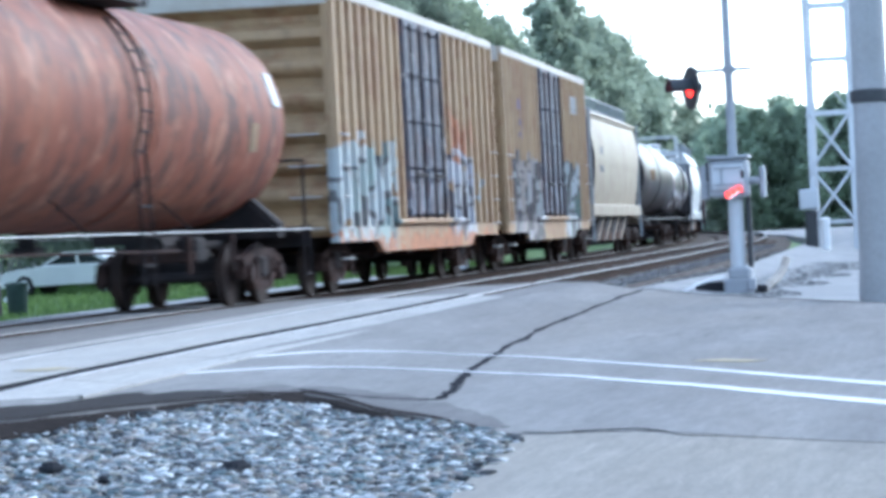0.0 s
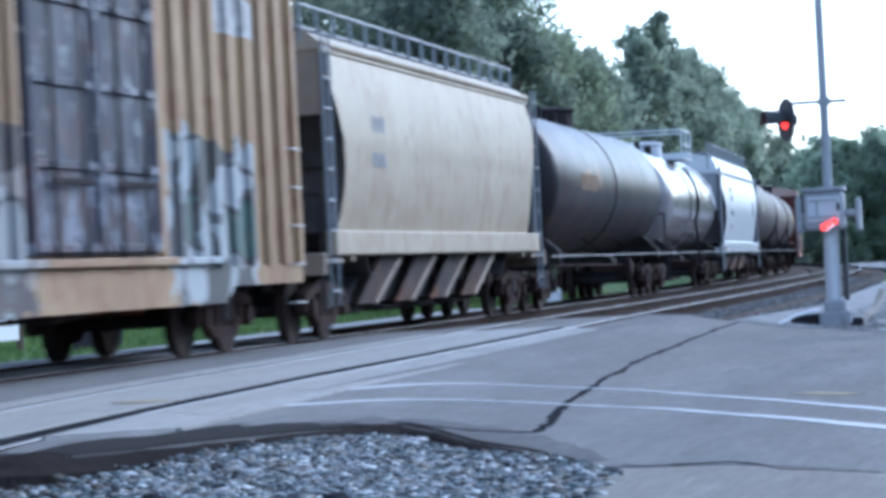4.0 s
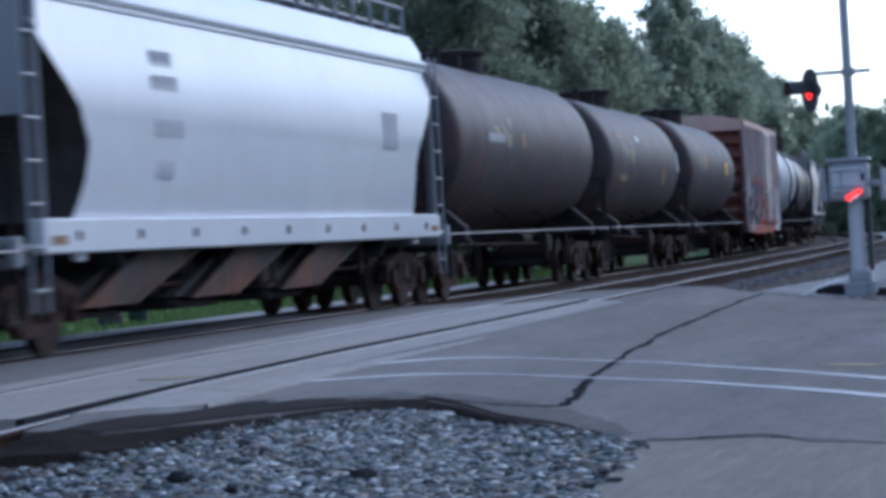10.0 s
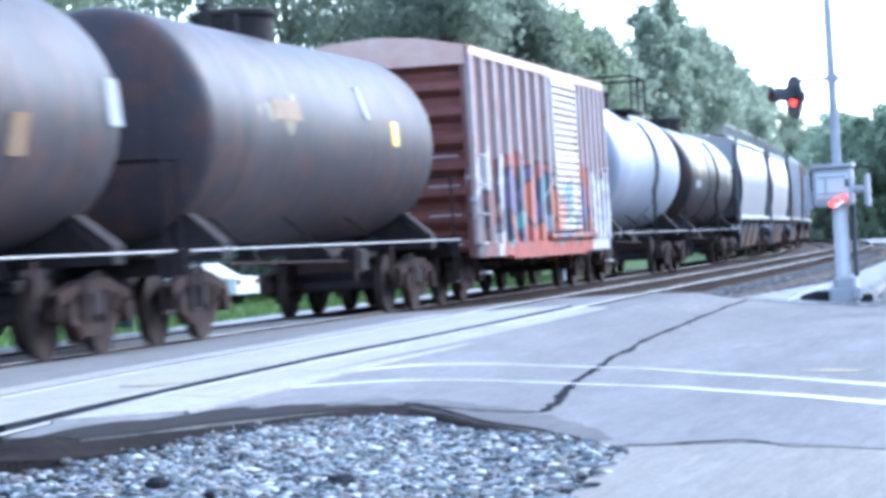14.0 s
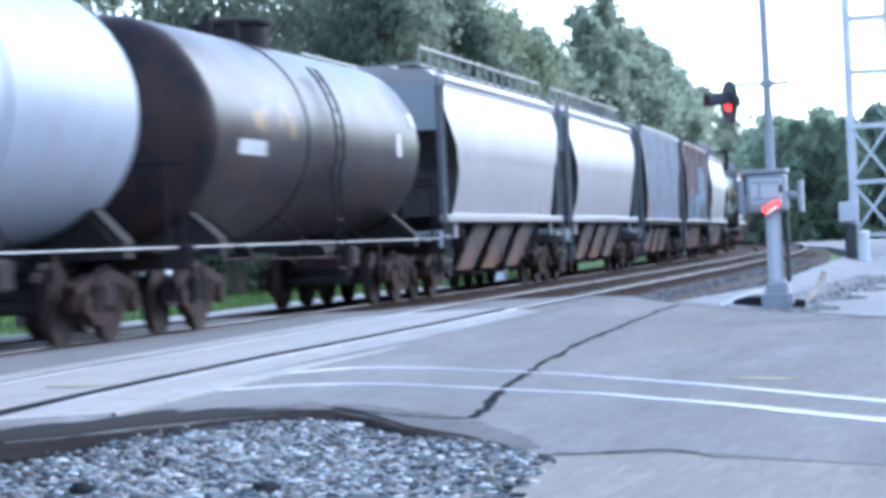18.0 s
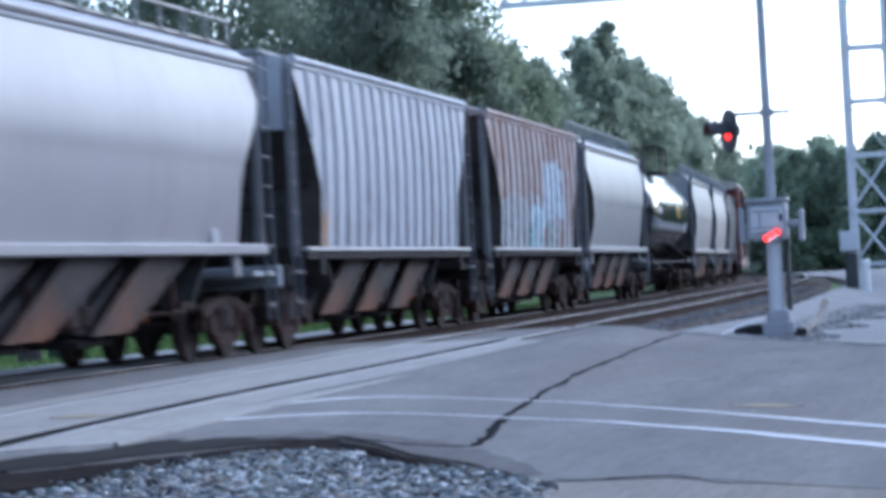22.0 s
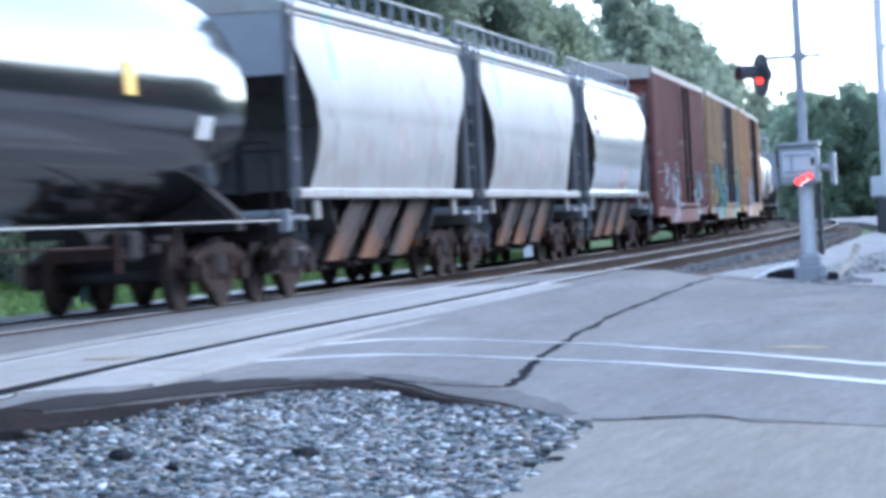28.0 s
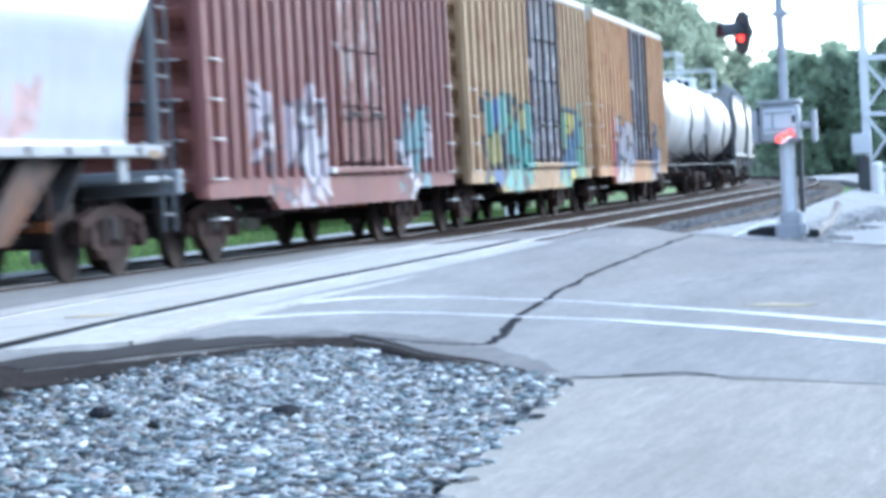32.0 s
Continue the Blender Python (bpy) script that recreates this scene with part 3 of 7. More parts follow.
def build_pavement():
    # crossing asphalt, from the tracks outwards, with its near edge along the gravel
    left, right = [], []
    for x, y0, y1 in ((-60, 19.0, 24), (-30, 19.0, 26), (-20.5, 18.8, 27), (-14.8, 18.0, 28.5), (-13.7, 17.2, 40.0), (-13.2, 17.0, 42.0), (-10.6, 16.9, 43.0), (-9.4, 16.8, 43.6), (-8.2, 16.8, 44.2), (-7.2, 16.7, 43.9), (-6.6, 16.6, 43.0), (-6.4, 16.7, 42.7), (-6.2, 17.1, 42.7), (-6.0, 18.0, 42.8), (-5.7, 19.0, 43.2), (-5.4, 19.75, 43.3), (-5.2, 19.95, 43.3), (-4.8, 19.5, 43.1), (-4.4, 18.7, 42.8), (-4.0, 18.15, 42.3), (-3.6, 17.45, 41.7), (-3.2, 16.8, 41.0), (-3.05, 16.75, 40.6), (-2.4, 16.95, 39.5), (-1.7, 16.4, 38.5), (-1.1, 15.9, 37.7), (0, 15.0, 36.4), (4, 12.3, 33.8), (12, 8, 30), (40, -4, 22), (120, -40, 0)):
        left.append((x, y0))
        right.append((x, y1))
    strip("road", left, right, ASPHALT, -0.034, "worn grey asphalt road over the level crossing", "road", sub=56, drop=0.25)
    strip("pavement", [(-2.2, -8), (-2.2, 2), (-2.25, 8), (-2.54, 11.2), (-2.75, 13.4), (-2.9, 15.0), (-3.05, 16.7)],
          [(14, -8), (13, 0), (12.5, 3), (12, 5), (8, 9.2), (3, 12.7), (-2.4, 16.9)], APRON, -0.037, "pale patched asphalt apron beside the road", "pavement", sub=8, drop=0.25)
    # concrete crossing panels: beside and between the rails, the middle ones a little proud of the rails
    for k, (d0, d1, t0, t1) in enumerate(((0.79, 1.34, -0.003, -0.050), (-0.66, 0.64, 0.006, 0.026), (-1.3, -0.85, -0.006, 0.006))):
        n = 7
        step = (CROSS1 + 1.0 - CROSS0) / n
        panel_top = thing("crossing_panel_row_%d" % (k + 1), "pale worn concrete crossing panels beside the rail", "crossing panel", "", "structure")
        for i in range(n):
            sh = Shape()
            a, b = CROSS0 + i * step + 0.012, CROSS0 + (i + 1) * step - 0.012
            # the outer panel by the gravel is broken off aslant
            skew = 1.2 if k == 0 and i == 0 else 0.0
            a += 0.55 if skew else 0.0
            rings = []
            for s, cut in ((a, skew), ((a + b) / 2, 0.0), (b, 0.0)):
                rings.append([on_track(s + e * cut, NEAR_TRACK, z, d)[0] for d, z, e in ((d0, -0.2, 0), (d0, t0 - 0.006, 0), (d0 + 0.015, t0, 0), (d1 - 0.015, t1, 1), (d1, t1 - 0.006, 1), (d1, -0.2, 1))])
            sh.loft(rings)
            part("panel", sh, CONCRETE, panel_top)
    # strips of dark rubber in the flangeways
    for k, (d0, d1, top) in enumerate(((0.642, 0.700, 0.021), (-0.712, -0.665, -0.02), (-0.848, -0.79, 0.002))):
        sh = Shape()
        sh.loft([[on_track(s, NEAR_TRACK, z, d)[0] for d, z in ((d0, -0.2), (d0, top), (d1, top), (d1, -0.2))] for s in np.linspace(CROSS0, CROSS1 + 0.8, 6)])
        thing("flangeway_%d" % (k + 1), "dark rubber flangeway filler beside the rail", "crossing", "", "structure", sh, TAR)
    # white arcs painted on the road
    def ribbon(name, line, w0, w1, mat, lift, label, category, jag=0.0):
        pts = []
        for i in range(len(line) - 1):
            for k in range(12 if jag else 4):
                t = k / (12 if jag else 4)
                p0, p1, p2, p3 = (Vector(line[max(0, min(len(line) - 1, i + o))]) for o in (-1, 0, 1, 2))
                pts.append(0.5 * (2 * p1 + (p2 - p0) * t + (2 * p0 - 5 * p1 + 4 * p2 - p3) * t * t + (3 * p1 - p0 - 3 * p2 + p3) * t ** 3))
        pts.append(Vector(line[-1]))
        lft, rgt = [], []
        for i, p in enumerate(pts):
            d = (pts[min(i + 1, len(pts) - 1)] - pts[max(i - 1, 0)]).normalized()
            nrm = Vector((-d.y, d.x))
            w = (w0 + (w1 - w0) * i / len(pts)) * (0.85 + 0.3 * noise.noise(Vector((i * 0.7, len(line), 1.3)))) / 2
            if jag:
                w *= max(0.25, 1.0 + 1.3 * noise.noise(Vector((i * 0.37, 5.1, 2.2))))
                p = p + nrm * jag * (2.0 * noise.noise(Vector((i * 0.13, 1.7, 3.1))) + 0.7 * noise.noise(Vector((i * 0.7, 7.7, 0.4))))
            lft.append(tuple(p + nrm * w))
            rgt.append(tuple(p - nrm * w))
        return strip(name, lft, rgt, mat, lift, label, category, drop=0.004)
    ribbon("stop_line_1", [(-6.47, 20.9), (-6.28, 21.6), (-5.95, 22.55), (-5.5, 23.03), (-5.0, 23.08), (-4.5, 22.95), (-3.75, 22.6), (-3.3, 22.1), (-2.5, 21.15), (-1.8, 20.05), (0.5, 16.5)], 0.05, 0.23, LINE_PAINT, -0.027, "worn white line painted across the asphalt", "road marking")
    ribbon("stop_line_2", [(-6.46, 23.0), (-6.24, 24.2), (-5.95, 24.95), (-5.6, 25.35), (-5.1, 25.42), (-4.5, 25.36), (-3.9, 24.8), (-3.1, 23.9), (-2.35, 22.8), (-1.6, 21.6), (0.5, 18.4)], 0.05, 0.2, LINE_PAINT, -0.027, "worn white line painted across the asphalt", "road marking")
    ribbon("road_crack_1", [(-5.35, 20.35), (-4.95, 20.02), (-4.6, 19.8), (-4.35, 19.74), (-4.18, 19.85), (-4.30, 20.9), (-4.45, 21.9), (-4.65, 23.5), (-4.92, 26.0), (-5.12, 28.05), (-5.31, 30.3), (-5.46, 33.3), (-5.68, 37.2), (-5.82, 40.7), (-5.88, 42.6)], 0.10, 0.04, TAR, -0.028, "black tarred crack winding across the road", "crack", 0.022)
    ribbon("road_crack_2", [(-3.05, 16.78), (-2.85, 16.8), (-2.7, 16.85)], 0.012, 0.02, FAINT_TAR, -0.028, "faint joint between road and apron", "crack", 0.03)
    ribbon("road_crack_3", [(-2.75, 16.85), (-2.55, 16.98), (-2.38, 17.0), (-2.2, 16.75)], 0.03, 0.02, TAR, -0.027, "short dark opened joint between road and apron", "crack", 0.02)
    ribbon("road_crack_4", [(-2.25, 16.8), (-2.0, 16.45), (-1.6, 16.2), (-1.17, 15.86), (0.2, 14.8)], 0.018, 0.022, FAINT_TAR, -0.028, "faint joint between road and apron", "crack", 0.03)
    for k, (px, py, ln) in enumerate(YELLOW_SPOTS):
        ribbon("yellow_mark_%d" % (k + 1), [(px - ln, py + 0.15), (px, py), (px + ln, py - 0.15)], 0.5, 0.3, OLD_YELLOW, YELLOW_LIFT[k], "faded remnant of yellow road paint", "road marking")
    # dark, dirt-stained asphalt along the broken edge
    near = [(-6.62, 16.65, 0.9), (-6.4, 16.75, 2.0), (-6.2, 17.15, 2.6), (-6.0, 18.05, 2.1), (-5.7, 19.05, 1.5), (-5.45, 19.72, 1.0), (-5.2, 19.98, 0.7), (-4.8, 19.52, 0.75), (-4.4, 18.73, 1.1), (-4.0, 18.18, 0.9), (-3.6, 17.48, 0.6), (-3.25, 16.85, 0.3)]
    fine = []
    for (x0, y0, r0), (x1, y1, r1) in zip(near, near[1:]):
        for k in range(5):
            q = k / 5
            fine.append((x0 + (x1 - x0) * q, y0 + (y1 - y0) * q, (r0 + (r1 - r0) * q) * (1 + 0.28 * noise.noise(Vector(((x0 + (x1 - x0) * q) * 9, 4.4, 1.1))))))
    strip("stained_asphalt", [(px, py - 0.04) for px, py, r in fine], [(px + 0.1, py + 0.01 + r) for px, py, r in fine], STAINED, -0.030, "dark dirt-stained asphalt along the broken road edge", "road", sub=10, drop=0.02)
    # oily dirt ground into the asphalt beside the broken panel
    dark = [(px, py, r * (0.92 if px < -6.0 else 0.92 - 1.1 * (px + 6.0))) for px, py, r in fine if px < -5.35]
    strip("oily_asphalt", [(px - 0.02, py - 0.06) for px, py, r in dark], [(px + 0.1, py + 0.02 + r) for px, py, r in dark], OILY, -0.026, "blackened oily asphalt beside the broken crossing panel", "road", sub=10, drop=0.02)
    # the broken edge of the crossing, falling to the gravel; its dirt is darkened for edge shade
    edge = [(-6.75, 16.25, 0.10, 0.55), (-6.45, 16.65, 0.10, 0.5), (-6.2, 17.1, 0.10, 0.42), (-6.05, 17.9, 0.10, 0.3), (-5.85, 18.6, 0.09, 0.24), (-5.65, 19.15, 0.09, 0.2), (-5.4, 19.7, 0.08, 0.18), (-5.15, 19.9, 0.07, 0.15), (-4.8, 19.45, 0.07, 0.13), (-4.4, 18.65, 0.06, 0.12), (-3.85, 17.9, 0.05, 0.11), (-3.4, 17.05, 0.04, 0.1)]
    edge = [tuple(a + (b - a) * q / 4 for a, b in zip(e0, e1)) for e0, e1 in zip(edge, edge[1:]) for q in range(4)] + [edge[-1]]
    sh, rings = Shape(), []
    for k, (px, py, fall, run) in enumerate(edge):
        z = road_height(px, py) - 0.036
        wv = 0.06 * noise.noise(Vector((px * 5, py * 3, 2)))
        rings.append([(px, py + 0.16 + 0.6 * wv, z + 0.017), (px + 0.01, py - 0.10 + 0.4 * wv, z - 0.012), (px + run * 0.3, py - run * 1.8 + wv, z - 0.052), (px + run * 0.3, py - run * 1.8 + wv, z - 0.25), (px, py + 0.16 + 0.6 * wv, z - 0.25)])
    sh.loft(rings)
    thing("road_edge", "crumbling dirt edge of the crossing, darkened for the shade of its drop", "road edge", "", "structure", sh, SHADED_EDGE_DIRT)
    ribbon("road_far_edge", [(-7.3, 43.95), (-6.4, 42.75), (-5.6, 43.3), (-4.7, 43.05), (-3.8, 42.0), (-3.05, 40.65), (-2.4, 39.5), (-1.1, 37.7), (0.0, 36.4), (4.0, 33.8)], 0.14, 0.2, FAINT_TAR, -0.029, "thin dark line along the far edge of the road", "crack", 0.05)
    # bare dirt by the rail and under the gravel
    strip("dirt_verge", [(-6.75, -30), (-6.75, 6), (-6.75, 12), (-6.75, 18.0)], [(-2.1, -30), (-2.1, 6), (-2.4, 12), (-2.9, 18.0)], DIRT, -0.105, "dark cindery dirt under loose gravel beside the rail", "dirt", sub=6, drop=0.3)
    # the gravel lot beyond the road
    strip("gravel_lot", [(-6.4, 40), (-6.2, 43), (-6.0, 55), (-6.6, 75), (-8.6, 110), (-13, 150), (-24, 220)], [(40, 22), (40, 30), (40, 55), (40, 75), (40, 110), (40, 150), (40, 220)], BED, -0.085, "pale grey gravel lot beyond the road", "gravel", sub=70, drop=0.3)


def build_gravel():
    rng = np.random.default_rng(4)
    n = 70000
    x, y = rng.uniform(-6.3, -2.2, n), rng.uniform(9.5, 20.3, n)
    ok = in_gravel(x, y)
    fade = rng.uniform(0, 1, n) < np.clip((x + 6.2) / 1.45, 0.03, 1)
    x, y = x[ok & fade], y[ok & fade]
    z = np.array([road_height(a, b) for a, b in zip(x, y)]) - 0.042 - 0.045 * np.clip((y - 14.5) / 3, 0, 1) * np.clip((-3.2 - x) / 1.5, 0, 1) + rng.uniform(-0.014, 0.02, len(x)) + 0.01 * np.sin(x * 3 + y)
    scatter("gravel", "loose grey and white crushed stone gravel beside the track", np.stack([x, y, z], -1), 0.0285, STONES, 5)
    # ballast beside and between the rails beyond the crossing
    spots = []
    for off, a, b, cnt in ((NEAR_TRACK, 37.5, 95, 9000), (FAR_TRACK, 30, 95, 5000), (NEAR_TRACK, 4, 17.6, 2600)):
        for _ in range(cnt):
            d = random.uniform(-2.0, 2.2)
            if off == NEAR_TRACK and a < 20:
                d = random.uniform(-1.9, 1.0)
            if abs(abs(d) - 0.75) < 0.08:
                continue
            p, _a = on_track(a + (b - a) * random.random() ** 1.4, off, -0.175 - 0.22 * max(abs(d) - 1.4, 0) + random.uniform(-0.02, 0.01), d)
            spots.append(p[:])
    lot_edge = []
    for _ in range(7000):
        s = 44 + 50 * random.random() ** 1.5
        d = random.uniform(1.9, 6.0)
        p, _a = on_track(s, NEAR_TRACK, -0.3, d)
        if p.x < -5.6:
            lot_edge.append((p.x, p.y, -0.27 + random.uniform(-0.02, 0.01)))
    edge = []
    for _ in range(2600):
        px = random.uniform(-6.7, -4.6)
        py = random.uniform(14.6, np.interp(px, [-6.7, -6.2, -5.8, -5.4, -4.6], [15.8, 17.0, 18.7, 19.8, 19.1]))
        edge.append((px, py, road_height(px, py) - 0.098 + random.uniform(-0.01, 0.008)))
    scatter("edge_cinders", "dark brown cinders strewn along the broken road edge", np.array(edge), 0.017, TRACK_STONES, 13)
    lot = lot_edge
    for _ in range(30000):
        px, py = random.uniform(-6.4, -0.5), 39.0 + 32.0 * random.random() ** 1.6
        edge_y = np.interp(px, [-6.2, -5.0, -4.0, -2.3, -1.1, 0.0], [42.8, 43.4, 42.5, 39.6, 37.9, 36.6])
        if py > edge_y and px < -4.1 + 0.3 * math.sin(py) and px > -6.3 - py * py / (2 * BEND) + 0.7:
            lot.append((px, py, road_height(px) - 0.085 + random.uniform(-0.012, 0.008)))
    for _ in range(15000):
        s = 43.2 + 60.0 * random.random() ** 1.5
        d = random.uniform(0.95, 3.2) if random.random() < 0.8 else random.uniform(-1.9, -0.95)
        z = max(-0.165 - 0.55 * max(abs(d) - 1.6, 0.0), -0.30 - near_grade(s))
        p, _a = on_track(s, NEAR_TRACK, z + random.uniform(-0.012, 0.012), d)
        lot.append(p[:])
    scatter("lot_gravel", "loose blue-grey gravel beyond the road", np.array(lot), 0.026, LOT_STONES, 9)
    scatter("track_ballast", "grey crushed stone ballast between ties", np.array(spots), 0.042, TRACK_STONES, 6)
    for k, (sx, sy, sc) in enumerate(((-4.02, 14.07, 1.0), (-4.89, 13.76, 0.8), (-4.45, 13.25, 0.5))):
        st = Shape().box(0, 0, 0, 0.17 * sc, 0.12 * sc, 0.075 * sc, 0.022)
        st.v = [(px + 0.02 * math.sin(9 * py + k), py, pz + 0.012 * math.sin(14 * px + k)) for px, py, pz in st.v]
        ob = thing("dark_stone", "dark flat stone lying on the gravel", "stone", shape=st, mat=TAR)
        ob.matrix_basis = pose(sx, sy, road_height(sx) - 0.005, 4, 6, 75)


build_ground()
build_tracks()
build_pavement()
build_gravel()


# ---- the train ----
# each car stands on the rails with its middle at its own origin; +y points to the train's end, +x to the viewer
def truck_meshes():
    out = {}
    # a cast side frame: arched top member, dipping bottom member, two columns, a jaw over each axle box
    sh = Shape()

    def member(line, deep, thick=0.07):
        low = [(y, z - deep / 2) for y, z in line]
        high = [(y, z + deep / 2) for y, z in reversed(line)]
        sh.loft([[(x, y, z) for y, z in low + high] for x in (-thick, thick)])
    member([(-1.12, 0.56), (-0.72, 0.64), (-0.42, 0.70), (0.42, 0.70), (0.72, 0.64), (1.12, 0.56)], 0.13)
    member([(-0.78, 0.50), (-0.46, 0.24), (0.46, 0.24), (0.78, 0.50)], 0.13)
    for e in (-1, 1):
        member([(e * 0.40, 0.44), (e * 0.28, 0.44)][::-e], 0.44, 0.085)
        member([(e * 1.12, 0.47), (e * 1.02, 0.47)][::-e], 0.24)
        member([(e * 0.70, 0.50), (e * 0.60, 0.50)][::-e], 0.22)
    out["side_frame"] = sh.mesh("side_frame", RUSTY_GEAR)
    wh = Shape().spin([(-0.07, 0.0), (-0.07, 0.30), (-0.05, 0.40), (-0.055, 0.45), (-0.02, 0.45), (-0.01, 0.425), (0.07, 0.415), (0.07, 0.34), (0.035, 0.30), (0.035, 0.14), (0.09, 0.12), (0.09, 0.0)], 24, axis="x")
    out["wheel"] = wh.mesh("wheel", WHEEL_STEEL, True)
    out["bolster"] = Shape().box(0, 0, 0.52, 2.2, 0.36, 0.3, 0.04).box(0, 0, 0.74, 0.5, 0.5, 0.14, 0.03).mesh("bolster", RUN_GEAR)
    out["axle"] = Shape().rod((-0.98, 0, 0.42), (0.98, 0, 0.42), 0.075, 8).mesh("axle", RUN_GEAR)
    sp = Shape()
    for dy in (-0.2, 0, 0.2):
        sp.rod((0, dy, 0.24), (0, dy, 0.46), 0.075, 8)
    out["spring"] = sp.mesh("spring", RUSTY_GEAR)
    cap = Shape().rod((-0.02, 0, 0), (0.1, 0, 0), 0.13, 10)
    out["bearing_cap"] = cap.mesh("bearing_cap", RUSTY_GEAR)
    return out


TRUCK = truck_meshes()


def add_truck(car, y):
    t = part("truck", TRUCK["bolster"], None, car, "dark cast steel bogie")
    t.location = (0, y, 0)
    for sx in (-1, 1):
        part("side_frame", TRUCK["side_frame"], None, t).location = (sx * 1.0, 0, 0.02)
        part("spring", TRUCK["spring"], None, t).location = (sx * 1.0, 0, 0.06)
        for sy in (-0.86, 0.86):
            w = part("wheel", TRUCK["wheel"], None, t)
            w.matrix_basis = pose(sx * 0.76, sy, 0.42, 0, 0, 180 if sx > 0 else 0)
            c = part("bearing_cap", TRUCK["bearing_cap"], None, t)
            c.matrix_basis = pose(sx * 1.04, sy, 0.44, 0, 0, 0 if sx > 0 else 180)
    for sy in (-0.86, 0.86):
        part("axle", TRUCK["axle"], None, t).location = (0, sy, 0)


def add_couplers(car, half):
    for s in (-1, 1):
        sh = Shape().box(0, s * (half + 0.25), 0.86, 0.22, 0.9, 0.2, 0.03).box(0, s * (half + 0.62), 0.86, 0.36, 0.24, 0.3, 0.06)
        part("coupler", sh, RUSTY_GEAR, car)
    for s in (-1, 1):
        hose = Shape()
        pts = [(0.35, s * (half + 0.05), 0.75), (0.38, s * (half + 0.3), 0.45), (0.3, s * (half + 0.6), 0.35)]
        for p, q in zip(pts, pts[1:]):
            hose.rod(p, q, 0.03, 6)
        part("air_hose", hose, RUN_GEAR, car)


def under_bits(car, reach):
    """Brake gear hung under a car between its bogies."""
    part("brake_cylinder", Shape().rod((0.75, 0.9, 0.74), (0.75, 1.7, 0.74), 0.19, 12).rod((0.75, 1.7, 0.74), (0.75, 2.4, 0.72), 0.04, 6), RUN_GEAR, car)
    part("air_reservoir", Shape().spin([(-2.5, 0.0), (-2.46, 0.16), (-2.3, 0.23), (-1.3, 0.23), (-1.14, 0.16), (-1.1, 0.0)], 14, at=(0.7, 0, 0.72)), RUN_GEAR, car, "", True)
    part("brake_valve", Shape().box(1.0, 0.1, 0.72, 0.24, 0.4, 0.42, 0.04).box(1.05, 0.45, 0.66, 0.2, 0.2, 0.26, 0.03), RUSTY_GEAR, car)
    for x, z in ((0.95, 0.60), (0.35, 0.52)):
        part("brake_rod", Shape().rod((x, -reach, z), (x, reach, z + 0.03), 0.026, 6), RUSTY_GEAR if x > 0.5 else RUN_GEAR, car)
    for y in (-0.72, -0.3, 0.38, 0.8):
        part("hanger", Shape().box(1.12, y * reach, 0.78, 0.05, 0.09, 0.5, 0.01), RUSTY_GEAR, car)
    part("brake_lever", Shape().box(0.6, 2.6, 0.6, 1.1, 0.06, 0.12, 0.01), BRIGHT_RUST, car)


RUNGS = {}


def add_ladder(car, x, y, z0, z1, mat, along=True, width=0.42, rungs=0):
    """A ladder on the side (along the car) or on the end (across it)."""
    sh = Shape()
    d = Vector((0, width / 2, 0)) if along else Vector((width / 2, 0, 0))
    c = Vector((x, y, 0))
    for s in (-1, 1):
        sh.rod(c + d * s + Vector((0, 0, z0)), c + d * s + Vector((0, 0, z1)), 0.022, 6)
    n = rungs or int((z1 - z0) / 0.38)
    lad = part("ladder", sh, mat, car)
    key = (mat.name, along, width)
    if key not in RUNGS:
        RUNGS[key] = Shape().rod(-d, d, 0.017, 6).mesh("rung", mat)
    for i in range(n):
        part("rung", RUNGS[key], None, lad).location = c + Vector((0, 0, z0 + (z1 - z0) * (i + 0.5) / n))
    return lad


def add_grabs(car, x, y, zs, along=True):
    """Grab irons up a boxcar's corner, each a bar with a foot at either end."""
    out = Vector((-0.11 if x > 0 else 0.11, 0, 0)) if along else Vector((0, -0.12 if y > 0 else 0.12, 0))
    d = Vector((0, 0.24, 0)) if along else Vector((0.24, 0, 0))
    key = ("grab", along, x > 0, y > 0)
    if key not in RUNGS:
        RUNGS[key] = Shape().rod(-d, d, 0.014, 6).rod(-d, out - d, 0.012, 5).rod(d, d + out, 0.012, 5).mesh("grab_iron", PALE_RAIL)
    for z in zs:
        part("grab_iron", RUNGS[key], None, car).location = (x, y, z)


